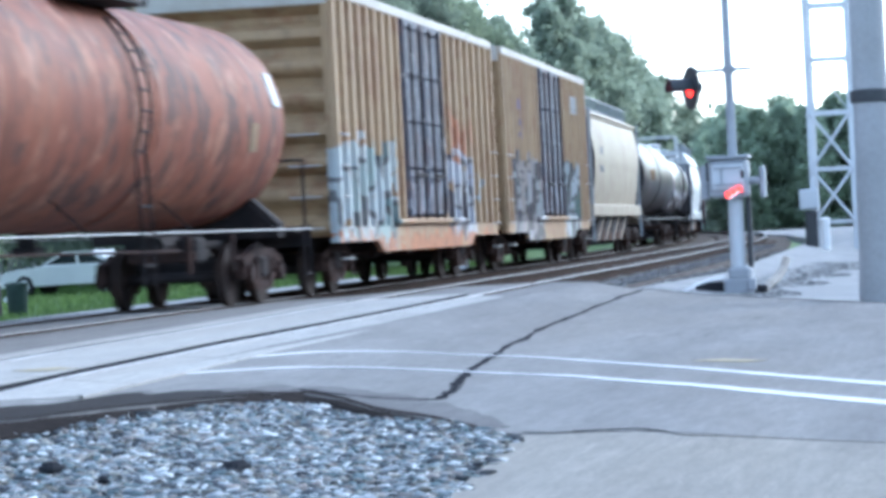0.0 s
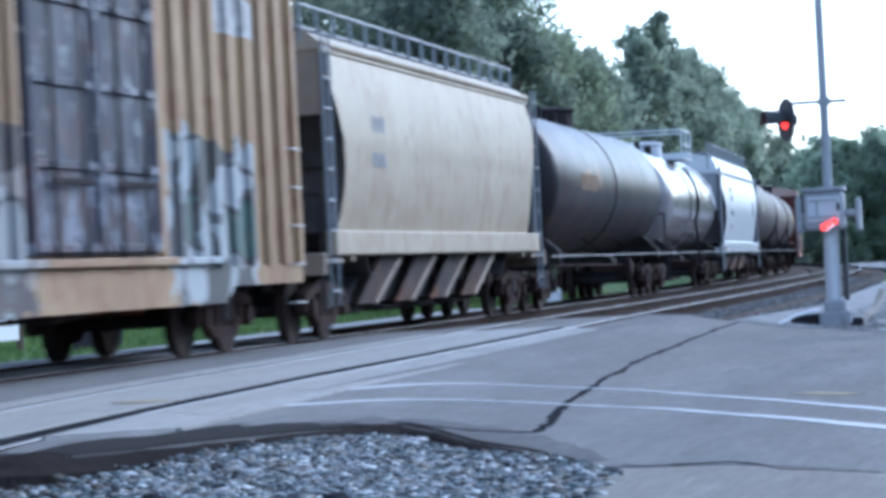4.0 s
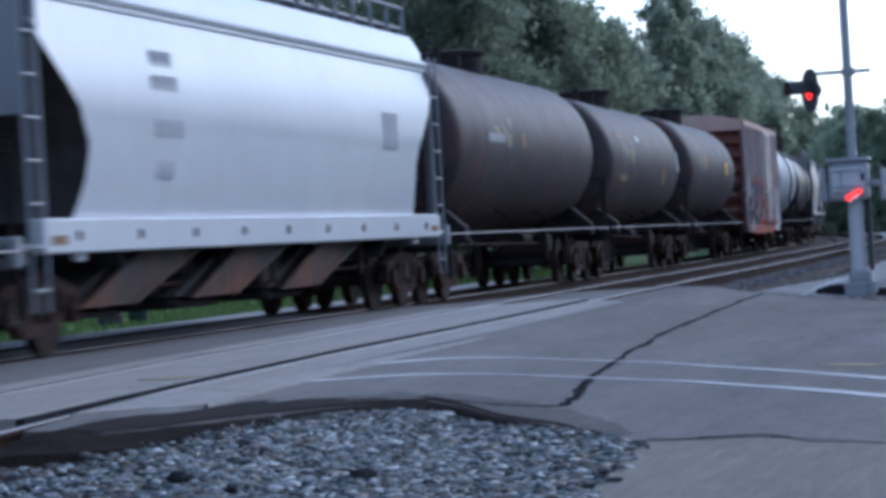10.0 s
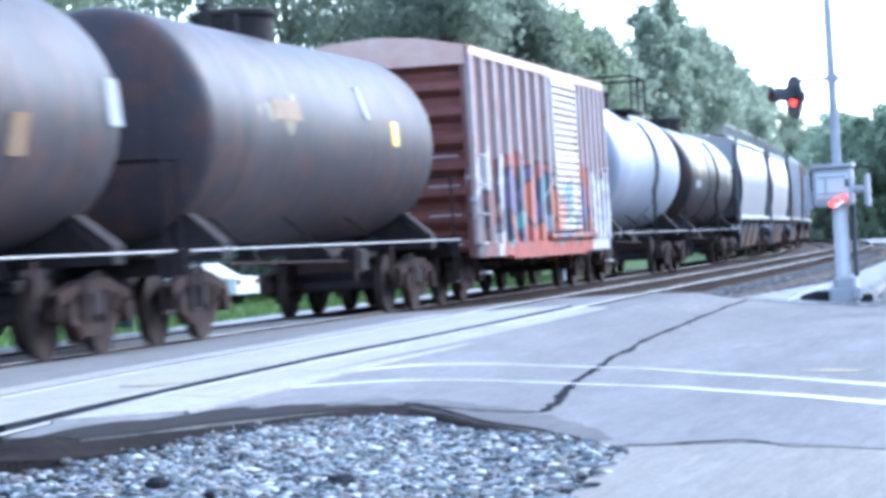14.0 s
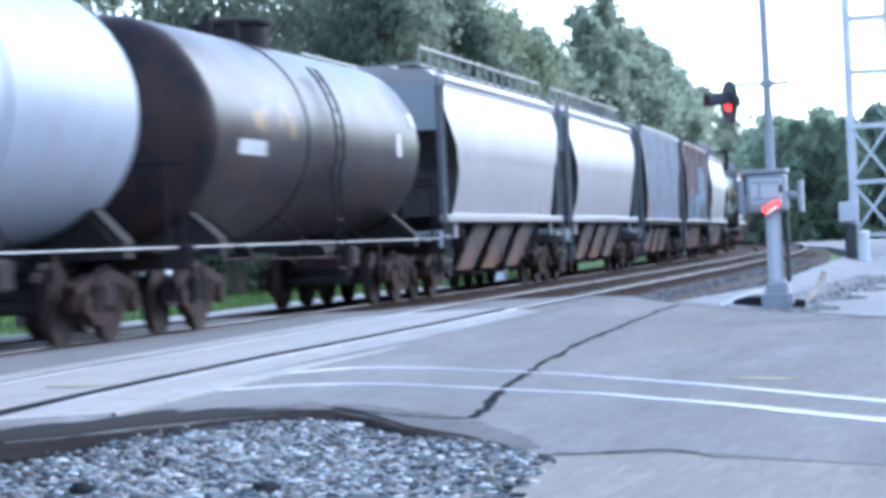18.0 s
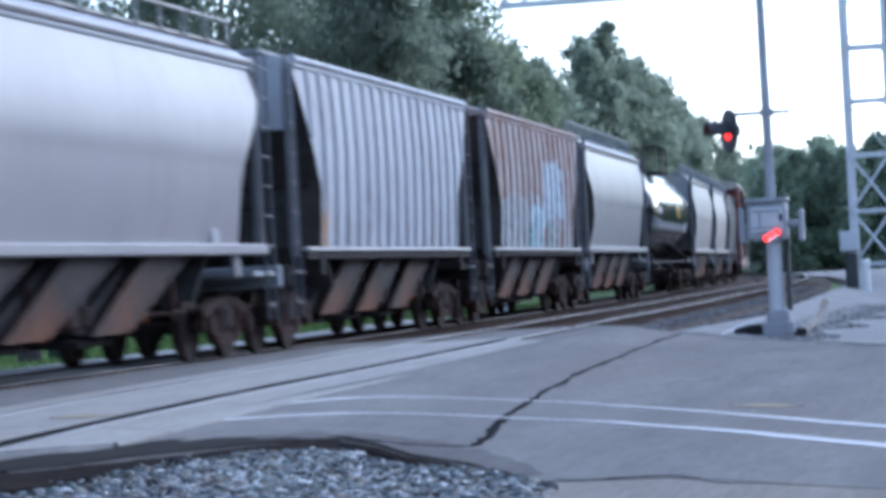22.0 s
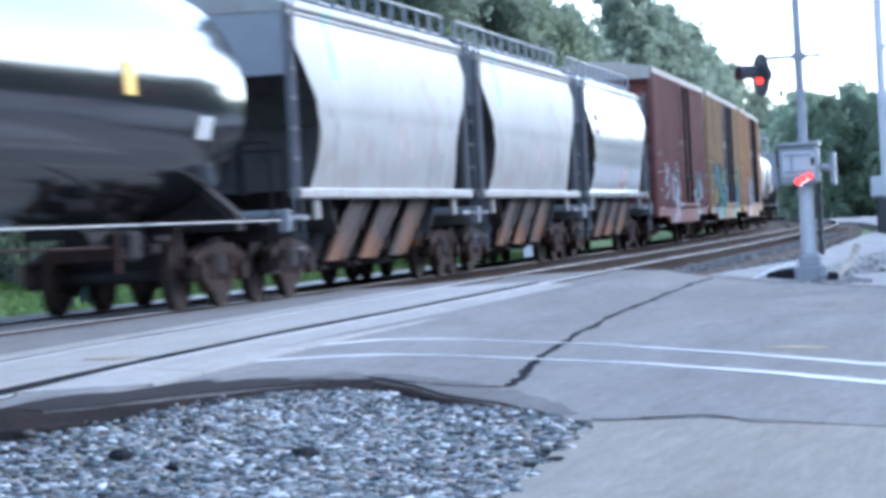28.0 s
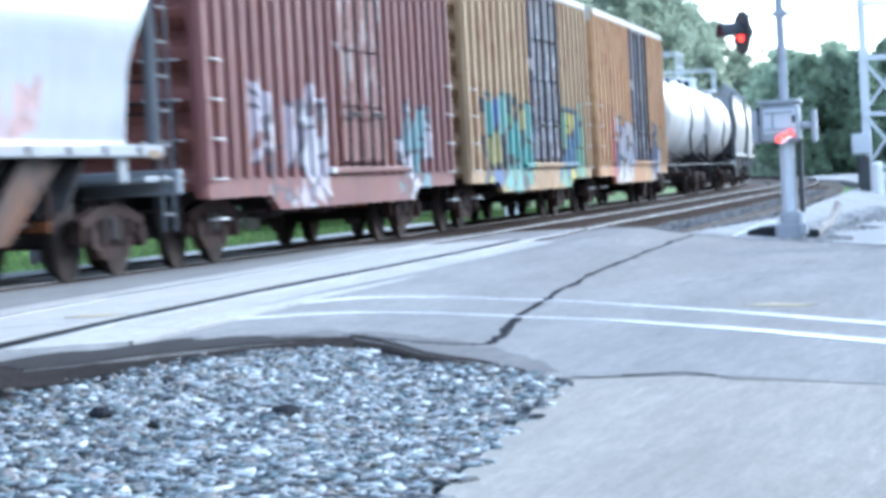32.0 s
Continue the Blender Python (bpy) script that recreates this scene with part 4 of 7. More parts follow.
def boxcar(name, label, length, paint, door_mat, roof_mat, ribs, door_w, door_y, eave=4.77, sill=0.80, belly=True, end_mat=None, louvre=False, rib_w=0.12, rib_mat=None, truck_in=1.9, group="box cars of the train"):
    car = thing(name, label, "boxcar", group)
    h, w = length / 2, 1.50
    for s in (-1, 1):
        part("side_wall", Shape().box(s * (w - 0.03), 0, (sill + eave) / 2 + 0.1, 0.06, length, eave - sill - 0.2, 0.01), paint, car)
    # posts with a stepped section, on both sides
    prof = [(-rib_w, 0.0), (-rib_w * 0.7, 0.075), (rib_w * 0.7, 0.075), (rib_w, 0.0)]
    span0, span1 = door_y - door_w / 2 - 0.12, door_y + door_w / 2 + 0.12
    ys = [-h + 0.10 + (span0 + h - 0.2) * i / ribs[0] for i in range(ribs[0] + 1)] + [span1 + 0.08 + (h - span1 - 0.18) * i / ribs[1] for i in range(ribs[1] + 1)]
    for s in (1, -1):
        for y in ys:
            part("rib", Shape().loft([[(s * (w + d), s * (y + e), z) for e, d in prof] for z in (sill + 0.22, eave - 0.16)]), rib_mat or paint, car)
    # sill: straight ends and a deeper middle
    for s in (-1, 1):
        sl = Shape()
        low = 0.19 if belly else 0.06
        pr = [(-h, sill + 0.24), (-h, sill), (-h + 3.0, sill), (-h + 3.4, sill - low), (h - 3.4, sill - low), (h - 3.0, sill), (h, sill), (h, sill + 0.24)]
        sl.loft([[(x, y, z) for y, z in pr] for x in (s * (w - 0.05), s * (w + 0.045))])
        part("side_sill", sl, paint, car)
        tp = Shape().box(s * (w + 0.01), 0, eave - 0.08, 0.12, length, 0.17, 0.02)
        part("top_chord", tp, roof_mat, car, "pale weathered roof edge")
    # roof in ribbed sheets
    rf = Shape()
    rf.loft([[(-w - 0.06, y, eave), (-w * 0.5, y, eave + 0.16), (0, y, eave + 0.22), (w * 0.5, y, eave + 0.16), (w + 0.06, y, eave), (w + 0.06, y, eave - 0.03), (-w - 0.06, y, eave - 0.03)] for y in (-h, h)])
    part("roof", rf, roof_mat, car, "pale galvanised roof")
    seam = Shape()
    seam.loft([[(-w, y, eave + 0.0), (-w * 0.5, y, eave + 0.2), (0, y, eave + 0.26), (w * 0.5, y, eave + 0.2), (w, y, eave + 0.0)] for y in (-0.04, 0.04)])
    sm = seam.mesh("roof_seam", roof_mat)
    for i in range(1, 12):
        part("roof_seam", sm, None, car).location = (0, -h + length * i / 12, 0)
    # ends pressed into deep horizontal ribs
    for s in (-1, 1):
        en = Shape()
        zs = np.linspace(sill + 0.1, eave - 0.05, 57)
        ring = []
        for z in zs:
            k = ((z - sill) / (eave - sill) * 8) % 1
            ring.append(0.20 * min(1.0, max(0.0, math.sin(math.pi * k) * 1.9 - 0.75)) - 0.16)
        for x0, x1 in ((-w + 0.02, w - 0.02),):
            en.v += [(x, s * (h + d), z) for z, d in zip(zs, ring) for x in (x0, -0.7 * w, 0, 0.7 * w, x1)]
            for j in range(len(zs) - 1):
                for i in range(4):
                    en.f.append((j * 5 + i, j * 5 + i + 1, j * 5 + 6 + i, j * 5 + 5 + i))
        part("end_wall", en, end_mat or paint, car, "corrugated end", True)
        for x in (-w + 0.04, w - 0.04):
            part("corner_post", Shape().box(x, s * (h + 0.01), (sill + eave) / 2, 0.12, 0.12, eave - sill, 0.015), paint, car)
        fas = Shape().loft([[(-w, yy, eave - 0.30), (w, yy, eave - 0.30), (w, yy, eave), (0, yy, eave + 0.21), (-w, yy, eave)] for yy in (s * h, s * (h + 0.09))])
        part("end_fascia", fas, roof_mat, car, "pale roof fascia")
        steps = [sill - 0.25 + 0.48 * k for k in range(5)]
        add_grabs(car, s * -1 * (w - 0.45), s * (h + 0.14), steps[1:], False)
        add_grabs(car, w + 0.12, s * (h - 0.38), steps)
        add_grabs(car, -w - 0.12, s * (h - 0.38), steps)
    # plug doors: two leaves with frames, rods and lock bars on each side
    for s in (1, -1):
        leaves = 2 if not louvre else 1
        dw = door_w / leaves
        for i in range(leaves):
            y = (door_y - door_w / 2 + dw * (i + 0.5)) * (1 if s > 0 else -1)
            d = part("door", Shape().box(s * (w + 0.045), y, (sill + eave) / 2 + 0.12, 0.07, dw - 0.04, eave - sill - 0.52, 0.015), door_mat, car, "dark plug door with lock rods")
            fr = Shape()
            for k in range(5):
                z = sill + 0.45 + (eave - sill - 0.72) * k / 4
                fr.box(s * (w + 0.10), y, z, 0.05, dw - 0.10, 0.085, 0.01)
            for e in (-1, 1):
                fr.box(s * (w + 0.10), y + e * (dw / 2 - 0.08), (sill + eave) / 2 + 0.12, 0.05, 0.08, eave - sill - 0.6, 0.01)
            part("door_frame", fr, door_mat, d)
            if louvre:
                for k in range(22):
                    z = sill + 0.45 + (eave - sill - 0.75) * k / 21
                    lv = Shape().box(s * (w + 0.12), y, z, 0.05, dw - 0.16, 0.08, 0.012)
                    part("louvre", lv, door_mat, d)
            else:
                bars = Shape()
                for e in (-0.22, 0.22):
                    bars.rod((s * (w + 0.15), y + e * dw, sill + 0.35), (s * (w + 0.15), y + e * dw, eave - 0.25), 0.026, 6)
                part("lock_rod", bars, RUN_GEAR, d)
                part("lock_handle", Shape().box(s * (w + 0.17), y, sill + 1.1, 0.04, dw * 0.6, 0.07, 0.01), RUN_GEAR, d)
        tr = Shape().box(s * (w + 0.09), door_y * (1 if s > 0 else -1) + 0.6 * s, sill + 0.30, 0.09, door_w * 1.9, 0.09, 0.015)
        part("door_track", tr, paint, car)
    part("underframe", Shape().box(0, 0, sill + 0.05, 0.6, length + 0.1, 0.34, 0.04).box(0, 0, sill + 0.18, 2.8, length - 0.2, 0.08), RUN_GEAR, car)
    under_bits(car, h - 3.2)
    add_couplers(car, h)
    for s in (-1, 1):
        add_truck(car, s * (h - truck_in))
    return car


def tank_shell(length, r, zc, n=40):
    h = length / 2
    rings = [(-h, 0.0)]
    for k in range(1, 9):
        t = math.pi / 2 * k / 8
        rings.append((-h + 0.62 * (1 - math.cos(t)), r * math.sin(t)))
    m = 6
    for k in range(1, m):
        rings.append((-h + 0.62 + (length - 1.24) * k / m, r))
    rings += [(-s, q) for s, q in rings[:9][::-1]]
    return Shape().spin(rings, n, at=(0, 0, zc))


TANK_RUNG = Shape().rod((0, -0.22, 0), (0, 0.22, 0), 0.017, 6).mesh("rung", RUN_GEAR)


def tank_car(name, label, length, r, paint, zc=2.52, rail=True, dome=True, bands=(), pipes=False, plates=(), group="tank cars of the train", over=0.9, jacket=None, steps=True, deck=True, top_mat=None):
    car = thing(name, label, "tank car", group)
    h = length / 2
    part("tank", tank_shell(length, r, zc), paint, car, "", True)
    for y in bands:
        part("tank_band", Shape().spin([(y - 0.05, r - 0.01), (y - 0.05, r + 0.018), (y + 0.05, r + 0.018), (y + 0.05, r - 0.01)], 40, at=(0, 0, zc)), jacket or paint, car, "", True)
    # stub sill, bolsters, heads' saddles
    for s in (-1, 1):
        part("stub_sill", Shape().box(0, s * (h + over - 1.7), 0.98, 0.5, 3.4, 0.36, 0.04), RUN_GEAR, car)
        yb = s * (h - 0.8)
        sd = Shape()
        sd.loft([[(-1.38, yy, 0.92), (1.38, yy, 0.92), (1.38, yy, 1.12), (r * 0.68, yy, zc - r * 0.73), (0.4, yy, zc - r * 0.88), (-0.4, yy, zc - r * 0.88), (-r * 0.68, yy, zc - r * 0.73), (-1.38, yy, 1.12)] for yy in (yb - 0.18, yb + 0.18)])
        part("saddle", sd, RUN_GEAR, car)
        ye = s * (h + over * 0.62)
        part("end_platform", Shape().box(0, ye, 1.0, 2.7, over * 0.7, 0.06, 0.01).box(0, s * (h + over - 0.06), 0.92, 2.8, 0.12, 0.3, 0.02), RUN_GEAR, car)
        hr = Shape()
        for sx in (-1, 1):
            hr.rod((sx * 1.35, s * (h + over - 0.08), 1.1), (sx * 1.35, s * (h + over - 0.08), 2.05), 0.022, 6)
            hr.rod((sx * 1.42, s * (h + over - 0.1), 0.35), (sx * 1.42, s * (h + over - 0.1), 1.1), 0.022, 6)
            hr.rod((sx * 1.42, s * (h + over - 0.5), 0.35), (sx * 1.42, s * (h + over - 0.5), 1.1), 0.022, 6)
            hr.rod((sx * 1.42, s * (h + over - 0.5), 0.37), (sx * 1.42, s * (h + over - 0.1), 0.37), 0.022, 6)
        hr.rod((-1.35, s * (h + over - 0.08), 2.05), (1.35, s * (h + over - 0.08), 2.05), 0.022, 6)
        part("end_handrail", hr, RUN_GEAR, car)
    # safety rail along the side, on brackets
    rl = Shape()
    for sx in (-1, 1):
        rl.rod((sx * 1.46, -h - over + 0.1, 1.03), (sx * 1.46, h + over - 0.1, 1.03), 0.011, 6)
    part("side_rail", rl, PALE_RAIL if rail else RUN_GEAR, car, "thin pale safety rail along the tank")
    for sx in (-1, 1):
        for k in range(4):
            y = -h + 1.4 + (length - 2.8) * k / 3
            part("rail_bracket", Shape().rod((sx * 1.46, y, 1.03), (sx * r * 0.62, y + 0.4, zc - r * 0.76), 0.015, 6), RUN_GEAR, car)
    # manway, valves, platform and ladders amidships
    if dome:
        zt = zc + r
        part("manway", Shape().spin([(zt - 0.12, 0.0), (zt - 0.12, 0.55), (zt + 0.22, 0.55), (zt + 0.26, 0.6), (zt + 0.32, 0.6), (zt + 0.36, 0.45), (zt + 0.38, 0.0)], 20, axis="z"), top_mat or RUN_GEAR, car, "", True)
        for vx, vy, vz, vr in ((0, 0.95, 0.3, 0.13), (0.25, -0.95, 0.22, 0.1), (0, -1.35, 0.35, 0.07)):
            part("valve", Shape().rod((vx, vy, zt - 0.05), (vx, vy, zt + vz), vr, 10), RUN_GEAR, car)
        if deck:
            for sx in (-1, 1):
                part("platform", Shape().box(sx * 0.98, 0, zt - 0.18, 0.55, 2.6, 0.05), top_mat or RUN_GEAR, car)
            gr = Shape()
            for sx in (-1, 1):
                for y in (-1.28, 0, 1.28):
                    gr.rod((sx * 1.24, y, zt - 0.2), (sx * 1.24, y, zt + 0.62), 0.024, 6)
                for zz in (0.2, 0.62):
                    gr.rod((sx * 1.24, -1.28, zt + zz), (sx * 1.24, 1.28, zt + zz), 0.024, 6)
            for y in (-1.28, 1.28):
                gr.rod((-1.24, y, zt + 0.62), (1.24, y, zt + 0.62), 0.024, 6)
            part("platform_railing", gr, top_mat or RUN_GEAR, car)
        for sx in ((-1, 1) if steps else (-1,)):
            ld = Shape()
            arc = [(sx * (r + 0.1) * math.sin(a), zc + (r + 0.1) * math.cos(a)) for a in [radians(d) for d in range(48, 112, 9)]]
            pts = arc + [(sx * 1.5, 1.03), (sx * 1.5, 0.4)]
            for e in (-0.22, 0.22):
                for (x0, z0), (x1, z1) in zip(pts, pts[1:]):
                    ld.rod((x0, e, z0), (x1, e, z1), 0.022, 6)
            lad = part("ladder", ld, RUN_GEAR, car)
            for x0, z0 in arc[1:] + [(sx * 1.5, 1.35), (sx * 1.5, 1.0), (sx * 1.5, 0.65)]:
                part("rung", TANK_RUNG, None, lad).location = (x0, 0, z0)
    part("outlet", Shape().rod((0, 0, zc - r + 0.1), (0, 0, 0.88), 0.12, 12).box(0, 0, 0.9, 0.34, 0.34, 0.08, 0.02), RUN_GEAR, car)
    part("brake_cylinder", Shape().rod((0.5, h - 4.4, 0.84), (0.5, h - 3.4, 0.84), 0.18, 12).box(0.9, h - 3.9, 0.80, 0.3, 0.5, 0.34, 0.04), RUN_GEAR, car)
    part("brake_rod", Shape().rod((0.9, -h + 2.4, 0.86), (0.9, h - 4.4, 0.80), 0.018, 6), RUSTY_GEAR, car)
    part("brake_lever", Shape().box(0.7, h - 4.6, 0.72, 0.9, 0.07, 0.14, 0.01), RUSTY_GEAR, car)
    for y in (h - 2.7, h - 4.9):
        part("hanger", Shape().box(1.15, y, 0.74, 0.05, 0.08, 0.5, 0.01), RUSTY_GEAR, car)
    for y, z0, wd, ht, mat, nm in plates:
        x = math.sqrt(max(r * r - (z0 - zc) ** 2, 0.1)) + 0.004
        ang = math.degrees(math.atan2(z0 - zc, x))
        pl = part(nm, Shape().box(0, 0, 0, 0.008, wd, ht), mat, car)
        pl.matrix_basis = pose(x, y, z0, 0, -ang, 0)
    add_couplers(car, h + over - 0.25)
    for s in (-1, 1):
        add_truck(car, s * (h - 0.7))
    return car


LADDER_GREY = surface("grimy_grey_ladder_paint", (0.15, 0.152, 0.165), (0.095, 0.09, 0.092), 0.7, 0.0, 1.5, 8, 0.8, 0.1, gloss=0.2)
# near-black colour puts the shade under hopper ends and chutes into the paint
SHADED_SLOPE = surface("shaded_slope_sheet", (0.03, 0.028, 0.029), (0.085, 0.075, 0.072), 0.8, 0.0, 0.8, 6, 0.8, 0.2, gloss=0.15)


def hopper_car(name, label, length, paint, chute_mat, eave=3.80, sill=1.44, bulge=0.16, ribs=0, inset=1.2, bays=3, over=0.95, walk_mat=None, end_mat=None, lip=True, marks=(), roofh=0.28, belly=0.0, shaded_eave=False, dots=False, panel=0.64, end_letters=None, rails=True, lugs=True, brace=None, group="covered hopper cars of the train"):
    """length: the side sheets at the roof; over: the open end platforms."""
    car = thing(name, label, "hopper car", group)
    h = length / 2
    w = 1.50

    def half_x(z):
        t = (z - sill) / (eave - sill)
        return w - bulge * (2 * t - 1) ** 2 - (0.10 * bulge if t < 0.5 else 0)

    def reach(z):
        t = (z - sill) / (eave - sill)
        pts = [(0.0, inset), (0.33, inset), (0.97, 0.0), (1.0, 0.0)] if ribs else [(0.0, inset * 0.82), (0.16, inset * 0.96), (0.34, inset), (0.5, inset * 0.78), (0.72, inset * 0.25), (0.84, 0.0), (1.0, 0.0)]
        return h - np.interp(t, [p[0] for p in pts], [p[1] for p in pts])
    zs = list(np.linspace(sill, eave, 21))
    rows = [(half_x(z), reach(z), z) for z in zs]
    for s in (-1, 1):
        sheet, slope = Shape(), Shape()
        for x, y, z in rows:
            sheet.v += [(s * x, -y, z), (s * x, y, z)]
            slope.v += [(-x + 0.004, s * (y - 0.03), z), (x - 0.004, s * (y - 0.03), z)]
        quads = [(2 * i, 2 * i + 1, 2 * i + 3, 2 * i + 2) for i in range(len(rows) - 1)]
        sheet.f, slope.f = list(quads), list(quads)
        part("side_sheet", sheet, paint, car, "", True)
        part("slope_sheet", slope, SHADED_SLOPE, car, "sloping end sheet", True)
        zp = sill + panel * (eave - sill)
        part("end_panel", Shape().box(0, s * (h - 0.05), (zp + eave + 0.08) / 2, 2 * half_x(eave) - 0.03, 0.05, eave + 0.08 - zp, 0.01), end_mat or paint, car, "flat upper end panel")
        for e in (-1, 1):
            part("jack_pad", Shape().box(s * (half_x(sill) + 0.02), e * (h - 1.2), sill - 0.26, 0.06, 0.26, 0.30, 0.01), paint if lip else RUN_GEAR, car)
    if end_letters:
        # two short lines of stencilled characters on the end panel
        for z, n, wide in ((eave + 0.02, 4, 0.62), (eave - 0.22, 6, 0.80)):
            for i in range(n):
                part("stencil_bar", Shape().box(-0.35 + wide * (i + 0.5) / n, -h - 0.029, z, wide / n * 0.62, 0.006, 0.15), end_letters, car)
    we = half_x(eave)
    rf = Shape()
    rf.loft([[(-we, y, eave), (-we * 0.97, y, eave + roofh * 0.45), (-we * 0.86, y, eave + roofh * 0.85), (-we * 0.6, y, eave + roofh), (we * 0.6, y, eave + roofh), (we * 0.86, y, eave + roofh * 0.85), (we * 0.97, y, eave + roofh * 0.45), (we, y, eave)] for y in (-h, h)])
    part("roof", rf, paint, car, "", True)
    for s in (-1, 1):
        # with the eave option on, a darker rail paints in the shadow line there
        part("eave_rail", Shape().box(s * (we + 0.005), 0, eave - 0.02, 0.07, length + 0.04, 0.06, 0.015), GREY_END if shaded_eave else paint, car)
        part("eave_pipe", Shape().rod((s * (we + 0.01), -h, eave + 0.07), (s * (we + 0.01), h, eave + 0.07), 0.055, 10), paint, car, "", True)
    if lip:
        lp = Shape()
        for s in (-1, 1):
            lp.box(s * (half_x(sill) + 0.06), 0, sill - 0.06 - belly / 2, 0.16, length + 0.1, 0.14 + belly, 0.02)
        part("side_sill", lp, paint, car)
        if lugs and (belly or dots):
            spot = Shape().rod((0, 0, 0), (0.012, 0, 0), 0.055, 10).mesh("lift_lug", RUSTY_GEAR)
            for i in range(9):
                part("lift_lug", spot, None, car).location = (half_x(sill) + 0.14, -h + 0.9 + (length - 1.8) * i / 8, sill - 0.06 - belly / 2)
            for e in (-1, 1):
                part("reflector", Shape().box(half_x(sill) + 0.145, e * (h - 0.35), sill - 0.1 - belly / 2, 0.012, 0.42, 0.09), DECAL_O, car, "orange reflector strip")
    else:
        lp = Shape()
        for s in (-1, 1):
            lp.box(s * (half_x(sill) + 0.02), 0, sill - 0.04, 0.1, length - 0.6, 0.06, 0.015)
        part("side_sill", lp, PALE_RAIL, car)
        for s in (-1, 1):
            part("lower_chord", Shape().box(s * (half_x(sill) - 0.02), 0, sill - 0.13, 0.1, length - 0.6, 0.11, 0.015), RUN_GEAR, car)
    if ribs:
        for s in (1, -1):
            for i in range(ribs):
                t = i / (ribs - 1)
                y = (t * 2 - 1) * (h - 0.08)
                rb = Shape()
                zz = [z for z in zs if reach(z) > abs(y) - 0.02 or z > eave - 0.9]
                z0 = min(z for z in zs if all(reach(q) >= abs(y) - 0.03 for q in zs if q >= z))
                zz = [z for z in zs if z >= z0 - 0.01]
                if len(zz) < 3:
                    continue
                for z in zz:
                    x = half_x(z)
                    rb.v += [(s * x, y - 0.075, z), (s * (x + 0.042), y - 0.05, z), (s * (x + 0.042), y + 0.05, z), (s * x, y + 0.075, z)]
                for j in range(len(zz) - 1):
                    for i2 in range(3):
                        a = j * 4 + i2
                        rb.f.append((a, a + 1, a + 5, a + 4))
                part("rib", rb, paint, car)
    # roof walkway with stanchions, hatches
    wz = eave + roofh + 0.05
    for s in (-1, 1):
        part("running_board", Shape().box(s * 0.86, 0, wz, 0.36, length + 0.2, 0.04), walk_mat or GREY_END, car)
    if rails:
        post = Shape().rod((0, 0, eave + 0.1), (0, 0, wz + 0.30), 0.026, 6).mesh("stanchion", walk_mat or GREY_END)
        for s in (-1, 1):
            rail = part("roof_railing", Shape().rod((s * 1.06, -h, wz + 0.3), (s * 1.06, h, wz + 0.3), 0.024, 6), walk_mat or GREY_END, car)
            n = int(length / 0.95)
            for i in range(n + 1):
                part("stanchion", post, None, rail).location = (s * 1.06, -h + length * i / n, 0)
    hatch = Shape().box(0, 0, 0, 0.9, length - 1.2, 0.1, 0.03)
    part("hatch_cover", hatch, paint, car).location = (0, 0, eave + roofh + 0.04)
    # ends: posts, ladders, platform, brake wheel
    for s in (-1, 1):
        ye = s * (h + over * 0.35)
        for sx in (-1, 1):
            part("end_post", Shape().box(sx * 1.36, s * (h - 0.06), (sill + eave) / 2 - 0.1, 0.10, 0.16, eave - sill + 0.1, 0.015), LADDER_GREY, car)
            part("inner_post", Shape().box(sx * 0.5, s * (h - 0.5), sill + 0.65, 0.12, 0.12, 1.4, 0.015), RUN_GEAR, car)
        part("end_platform", Shape().box(0, s * (h + over * 0.1), 1.06, 2.8, over * 1.3, 0.07, 0.01).box(0, s * (h + over * 0.7), 1.02, 2.9, 0.14, 0.3, 0.02), end_mat or RUN_GEAR, car)
        add_ladder(car, 1.44, s * (h + 0.16), 0.45, eave + 0.2, GREY_END if belly else LADDER_GREY)
        add_ladder(car, -1.44, s * (h + 0.16), 0.45, eave + 0.2, LADDER_GREY)
        add_ladder(car, s * 0.9, s * (h + over * 0.75), 0.5, 2.4, RUN_GEAR, False)
        hr = Shape().rod((-1.4, s * (h + over * 0.72), 1.95), (1.4, s * (h + over * 0.72), 1.95), 0.022, 6)
        for sx in (-1, 1):
            hr.rod((sx * 1.4, s * (h + over * 0.72), 0.45), (sx * 1.4, s * (h + over * 0.72), 1.95), 0.022, 6)
        part("end_handrail", hr, RUN_GEAR, car)
    bw = Shape().spin([(0.02, 0.24), (0.05, 0.27), (0.02, 0.30), (-0.01, 0.27), (0.02, 0.24)], 16, at=(0.5, -h - over * 0.55, 2.3))
    part("brake_wheel", bw, RUN_GEAR, car)
    part("centre_sill", Shape().box(0, 0, 0.95, 0.5, length + 2 * over - 0.2, 0.36, 0.04), RUN_GEAR, car)
    # discharge chutes between the trucks: hoppers in the painted shade colour, with leaning side plates
    zone = length - 2 * 2.9
    wy = zone / bays
    for i in range(bays):
        y = -zone / 2 + wy * (i + 0.5)
        ch = Shape()
        top, foot = ((-0.12, 0.48), (-0.88, -0.46))
        ch.loft([[(-1.16, y + wy * top[0], sill + 0.02), (1.16, y + wy * top[0], sill + 0.02), (1.16, y + wy * top[1], sill + 0.02), (-1.16, y + wy * top[1], sill + 0.02)], [(-1.0, y + wy * foot[0], 0.46), (1.0, y + wy * foot[0], 0.46), (1.0, y + wy * foot[1], 0.46), (-1.0, y + wy * foot[1], 0.46)]])
        c = part("chute", ch, SHADED_SLOPE, car, "discharge chute coloured as if in shade")
